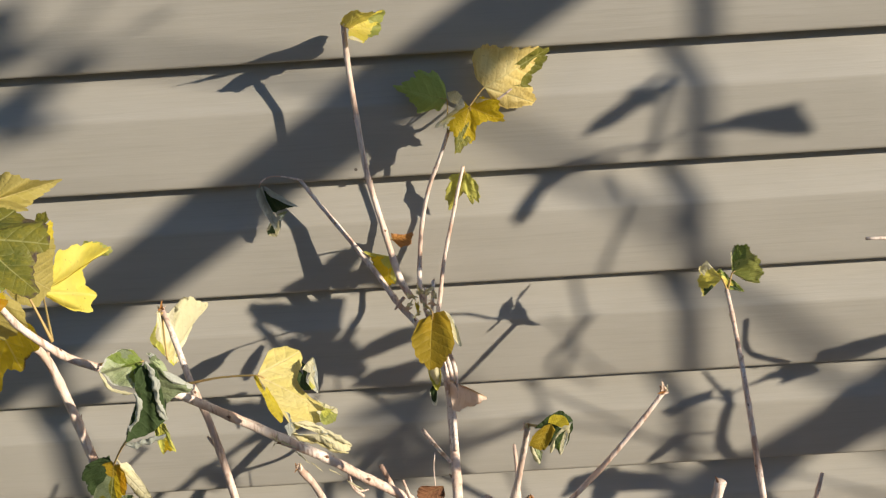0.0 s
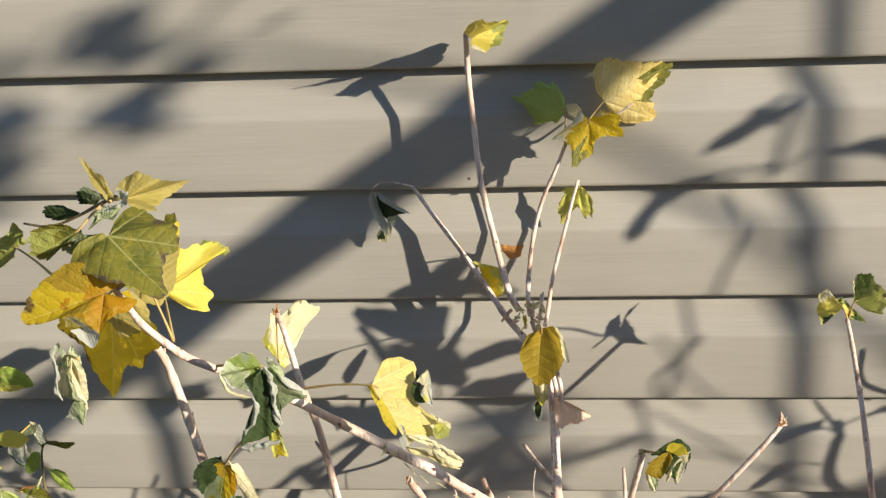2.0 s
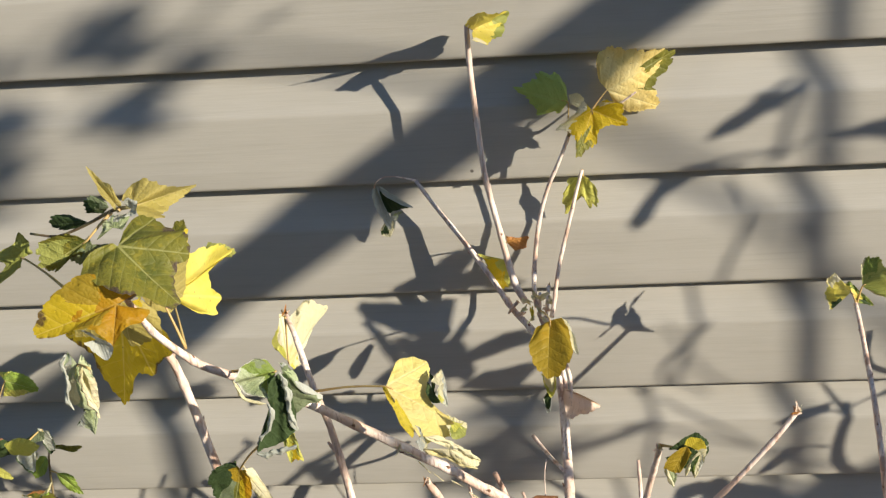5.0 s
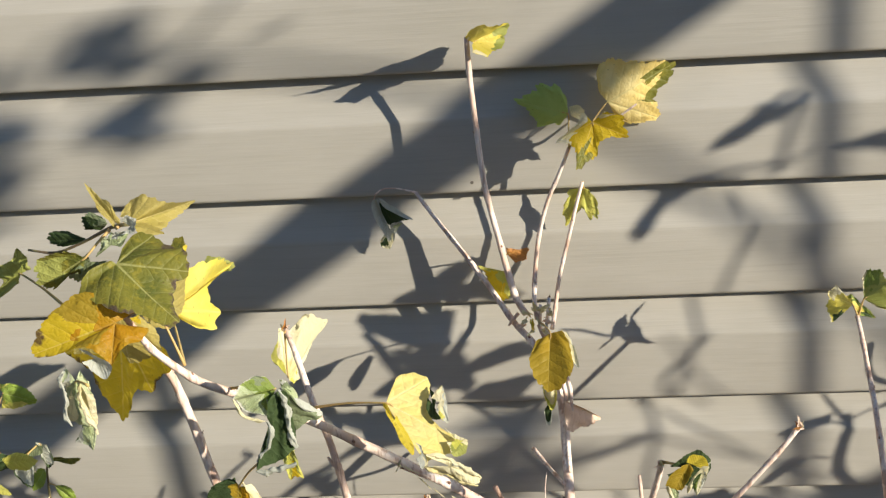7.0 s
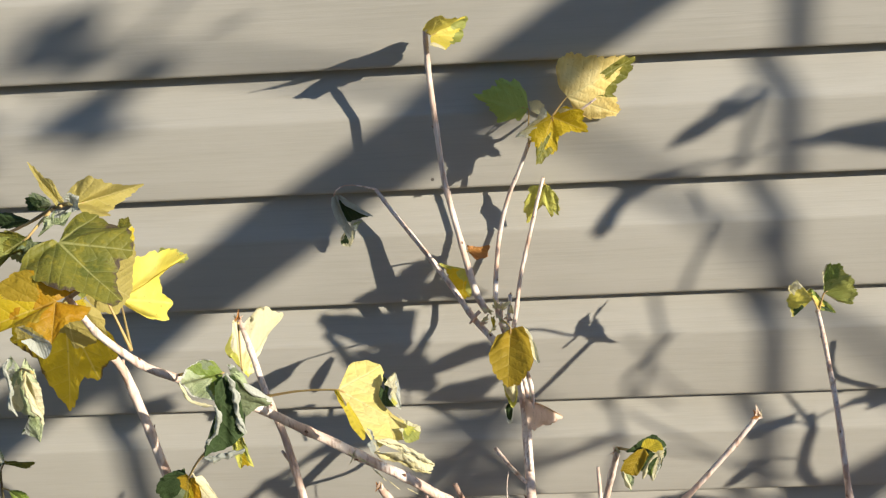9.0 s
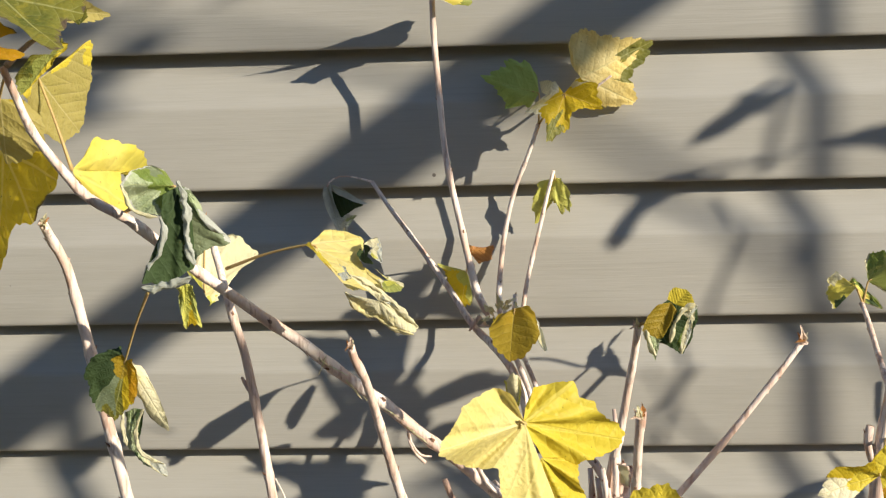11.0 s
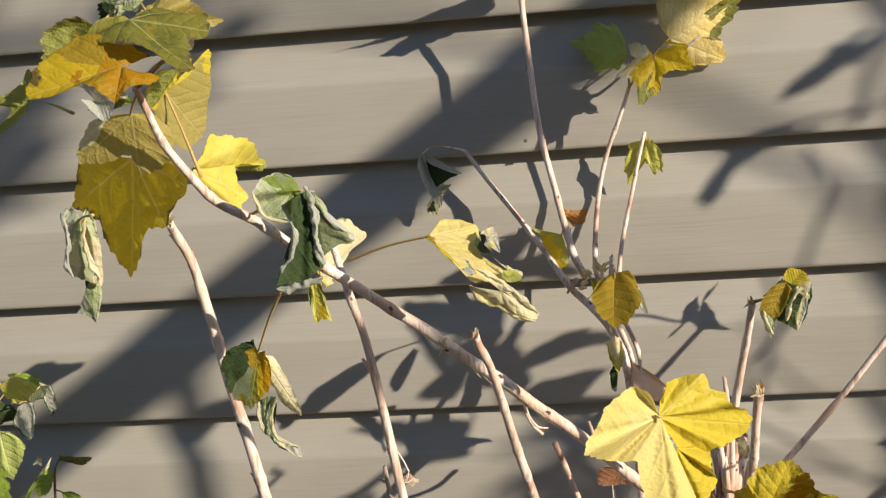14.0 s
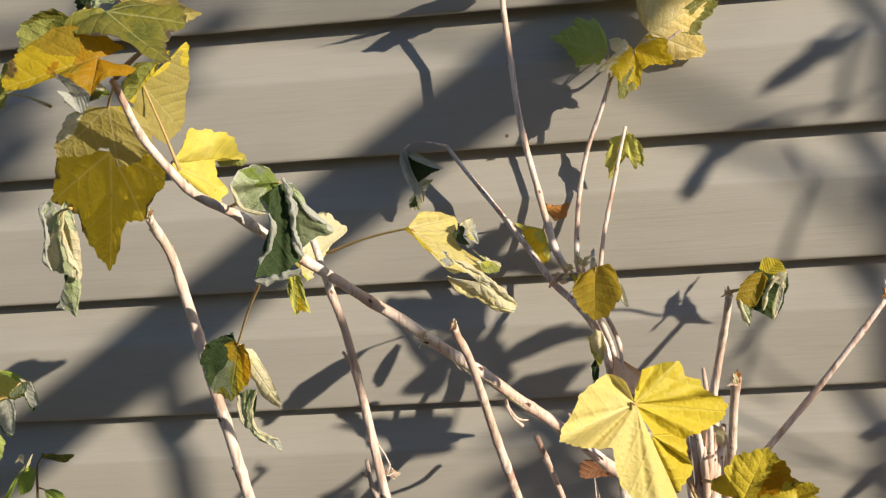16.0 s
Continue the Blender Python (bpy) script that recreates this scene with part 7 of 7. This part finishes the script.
cane(tb, [(1.384, -0.720, 0.000, 0.0035), (1.371, -0.720, 0.360, 0.0032), (1.358, -0.720, 0.774, 0.0030), (1.374, -0.720, 1.149, 0.0028), (1.419, -0.720, 1.408, 0.0027), (1.477, -0.720, 1.588, 0.0026), (1.492, -0.720, 1.624, 0.0024), (1.503, -0.720, 1.655, 0.0024), (1.507, -0.720, 1.679, 0.0022), (1.507, -0.720, 1.699, 0.0018)], nodes=0)
cane(tb, [(1.314, -0.650, 1.409, 0.0022), (1.311, -0.650, 1.441, 0.0024), (1.327, -0.650, 1.458, 0.0034), (1.341, -0.650, 1.472, 0.0024), (1.357, -0.650, 1.490, 0.0020)], nodes=0)
cane(tb, [(1.543, -0.750, 1.487, 0.0018), (1.510, -0.750, 1.519, 0.0018), (1.494, -0.750, 1.545, 0.0018), (1.478, -0.750, 1.570, 0.0012)], nodes=0)
cane(tb, [(2.612, -0.650, 0.000, 0.0022), (2.507, -0.650, 0.307, 0.0020), (2.231, -0.650, 0.661, 0.0018), (1.891, -0.650, 0.980, 0.0017), (1.609, -0.650, 1.202, 0.0016), (1.389, -0.650, 1.355, 0.0016), (1.370, -0.650, 1.368, 0.0018), (1.346, -0.650, 1.386, 0.0018), (1.329, -0.650, 1.406, 0.0014)], nodes=0)
cane(tb, [(2.936, -0.700, 0.000, 0.0022), (2.812, -0.700, 0.350, 0.0020), (2.478, -0.700, 0.769, 0.0018), (2.056, -0.700, 1.114, 0.0017), (1.696, -0.700, 1.308, 0.0016), (1.406, -0.700, 1.405, 0.0016), (1.377, -0.700, 1.412, 0.0016), (1.349, -0.700, 1.411, 0.0012)], nodes=0)
high_branch = cane(tb, [(2.425, -1.500, 2.570, 0.0036), (2.359, -1.500, 2.513, 0.0030), (2.282, -1.500, 2.453, 0.0024), (2.237, -1.500, 2.434, 0.0020), (2.170, -1.500, 2.392, 0.0015)], nodes=0)
cane(tb, [(3.600, -1.500, 0.000, 0.0140), (3.500, -1.500, 1.500, 0.0100), (3.150, -1.500, 2.450, 0.0070), (2.850, -1.500, 2.750, 0.0050), (2.425, -1.500, 2.570, 0.0036)])
leaf(high_branch, (2.245, -1.500, 2.464), (2.155, -1.500, 2.434), "olive", facing=(0, -1, 0), width=0.75, fold=0.02, curl=0.05, crumple=0.04, teeth=0.0, seed=221, lobes=OVAL)
leaf(high_branch, (2.253, -1.500, 2.387), (2.157, -1.500, 2.371), "olive", facing=(0, -1, 0), width=0.55, fold=0.02, curl=0.05, crumple=0.04, teeth=0.0, seed=222, lobes=OVAL)
leaf(high_branch, (2.300, -1.500, 2.434), (2.192, -1.500, 2.382), "olive", facing=(0, -1, 0), width=0.8, fold=0.02, curl=0.05, crumple=0.04, teeth=0.0, seed=223, lobes=LANCE)
leaf(high_branch, (2.141, -1.500, 2.396), (2.072, -1.500, 2.374), "olive", facing=(0, -1, 0), width=0.6, fold=0.02, curl=0.05, crumple=0.04, teeth=0.0, seed=224, lobes=OVAL)
leaf(high_branch, (2.116, -1.500, 2.345), (2.063, -1.500, 2.327), "olive", facing=(0, -1, 0), width=0.5, fold=0.02, curl=0.05, crumple=0.04, teeth=0.0, seed=225, lobes=OVAL)
leaf(high_branch, (2.318, -1.500, 2.438), (2.277, -1.500, 2.433), "olive", facing=(0, -1, 0), width=0.4, fold=0.02, curl=0.05, crumple=0.04, teeth=0.0, seed=227, lobes=LANCE)
leaf(high_branch, (1.560, -1.000, 2.082), (1.519, -1.000, 2.069), "olive", facing=(0, -1, 0), width=0.4, fold=0.02, curl=0.05, crumple=0.04, teeth=0.0, seed=230, lobes=LANCE)
far_branch = cane(tb, [(4.300, -1.800, 0.000, 0.0200), (4.000, -1.800, 1.600, 0.0140), (3.300, -1.800, 2.500, 0.0080), (2.747, -1.800, 2.698, 0.0040), (2.646, -1.800, 2.672, 0.0030), (2.531, -1.800, 2.593, 0.0020), (2.467, -1.800, 2.540, 0.0015)])
leaf(far_branch, (2.558, -1.800, 2.687), (2.446, -1.800, 2.670), "olive", facing=(0, -1, 0), width=0.75, fold=0.02, curl=0.05, crumple=0.04, teeth=0.0, seed=231, lobes=OVAL)
leaf(far_branch, (2.560, -1.800, 2.651), (2.490, -1.800, 2.620), "olive", facing=(0, -1, 0), width=0.7, fold=0.02, curl=0.05, crumple=0.04, teeth=0.0, seed=232, lobes=OVAL)
leaf(far_branch, (2.598, -1.800, 2.597), (2.511, -1.800, 2.568), "olive", facing=(0, -1, 0), width=0.75, fold=0.02, curl=0.05, crumple=0.04, teeth=0.0, seed=233, lobes=OVAL)
leaf(far_branch, (2.501, -1.800, 2.589), (2.428, -1.800, 2.575), "olive", facing=(0, -1, 0), width=0.55, fold=0.02, curl=0.05, crumple=0.04, teeth=0.0, seed=234, lobes=OVAL)
leaf(far_branch, (2.574, -1.800, 2.543), (2.442, -1.800, 2.524), "olive", facing=(0, -1, 0), width=0.5, fold=0.02, curl=0.05, crumple=0.04, teeth=0.0, seed=235, lobes=OVAL)
leaf(far_branch, (2.626, -1.800, 2.677), (2.578, -1.800, 2.667), "olive", facing=(0, -1, 0), width=0.6, fold=0.02, curl=0.05, crumple=0.04, teeth=0.0, seed=236, lobes=OVAL)
leaf(far_branch, (2.498, -1.800, 2.647), (2.437, -1.800, 2.630), "olive", facing=(0, -1, 0), width=0.5, fold=0.02, curl=0.05, crumple=0.04, teeth=0.0, seed=237, lobes=OVAL)
cane(tb, [(0.717, -0.450, 0.000, 0.0062), (0.701, -0.450, 0.255, 0.0057), (0.677, -0.450, 0.548, 0.0053), (0.678, -0.450, 0.813, 0.0050), (0.709, -0.450, 0.997, 0.0047), (0.754, -0.450, 1.124, 0.0046), (0.766, -0.450, 1.150, 0.0046), (0.798, -0.450, 1.183, 0.0044), (0.832, -0.450, 1.217, 0.0040), (0.876, -0.450, 1.250, 0.0034)], nodes=0)
leaf(far_branch, (2.762, -1.600, 2.138), (2.643, -1.600, 2.114), "olive", facing=(0, -1, 0), width=0.42, fold=0.02, curl=0.05, crumple=0.04, teeth=0.0, seed=241, lobes=OVAL)
leaf(far_branch, (2.732, -1.600, 2.092), (2.622, -1.600, 2.067), "olive", facing=(0, -1, 0), width=0.5, fold=0.02, curl=0.05, crumple=0.04, teeth=0.0, seed=242, lobes=OVAL)
leaf(far_branch, (2.735, -1.600, 2.052), (2.623, -1.600, 2.034), "olive", facing=(0, -1, 0), width=0.5, fold=0.02, curl=0.05, crumple=0.04, teeth=0.0, seed=243, lobes=OVAL)
leaf(far_branch, (2.788, -1.600, 2.097), (2.744, -1.600, 2.052), "olive", facing=(0, -1, 0), width=0.5, fold=0.02, curl=0.05, crumple=0.04, teeth=0.0, seed=244, lobes=OVAL)
leaf(far_branch, (1.536, -0.800, 1.484), (1.458, -0.800, 1.451), "olive", facing=(0, -1, 0), width=0.5, fold=0.02, curl=0.05, crumple=0.04, teeth=0.0, seed=245, lobes=LANCE)
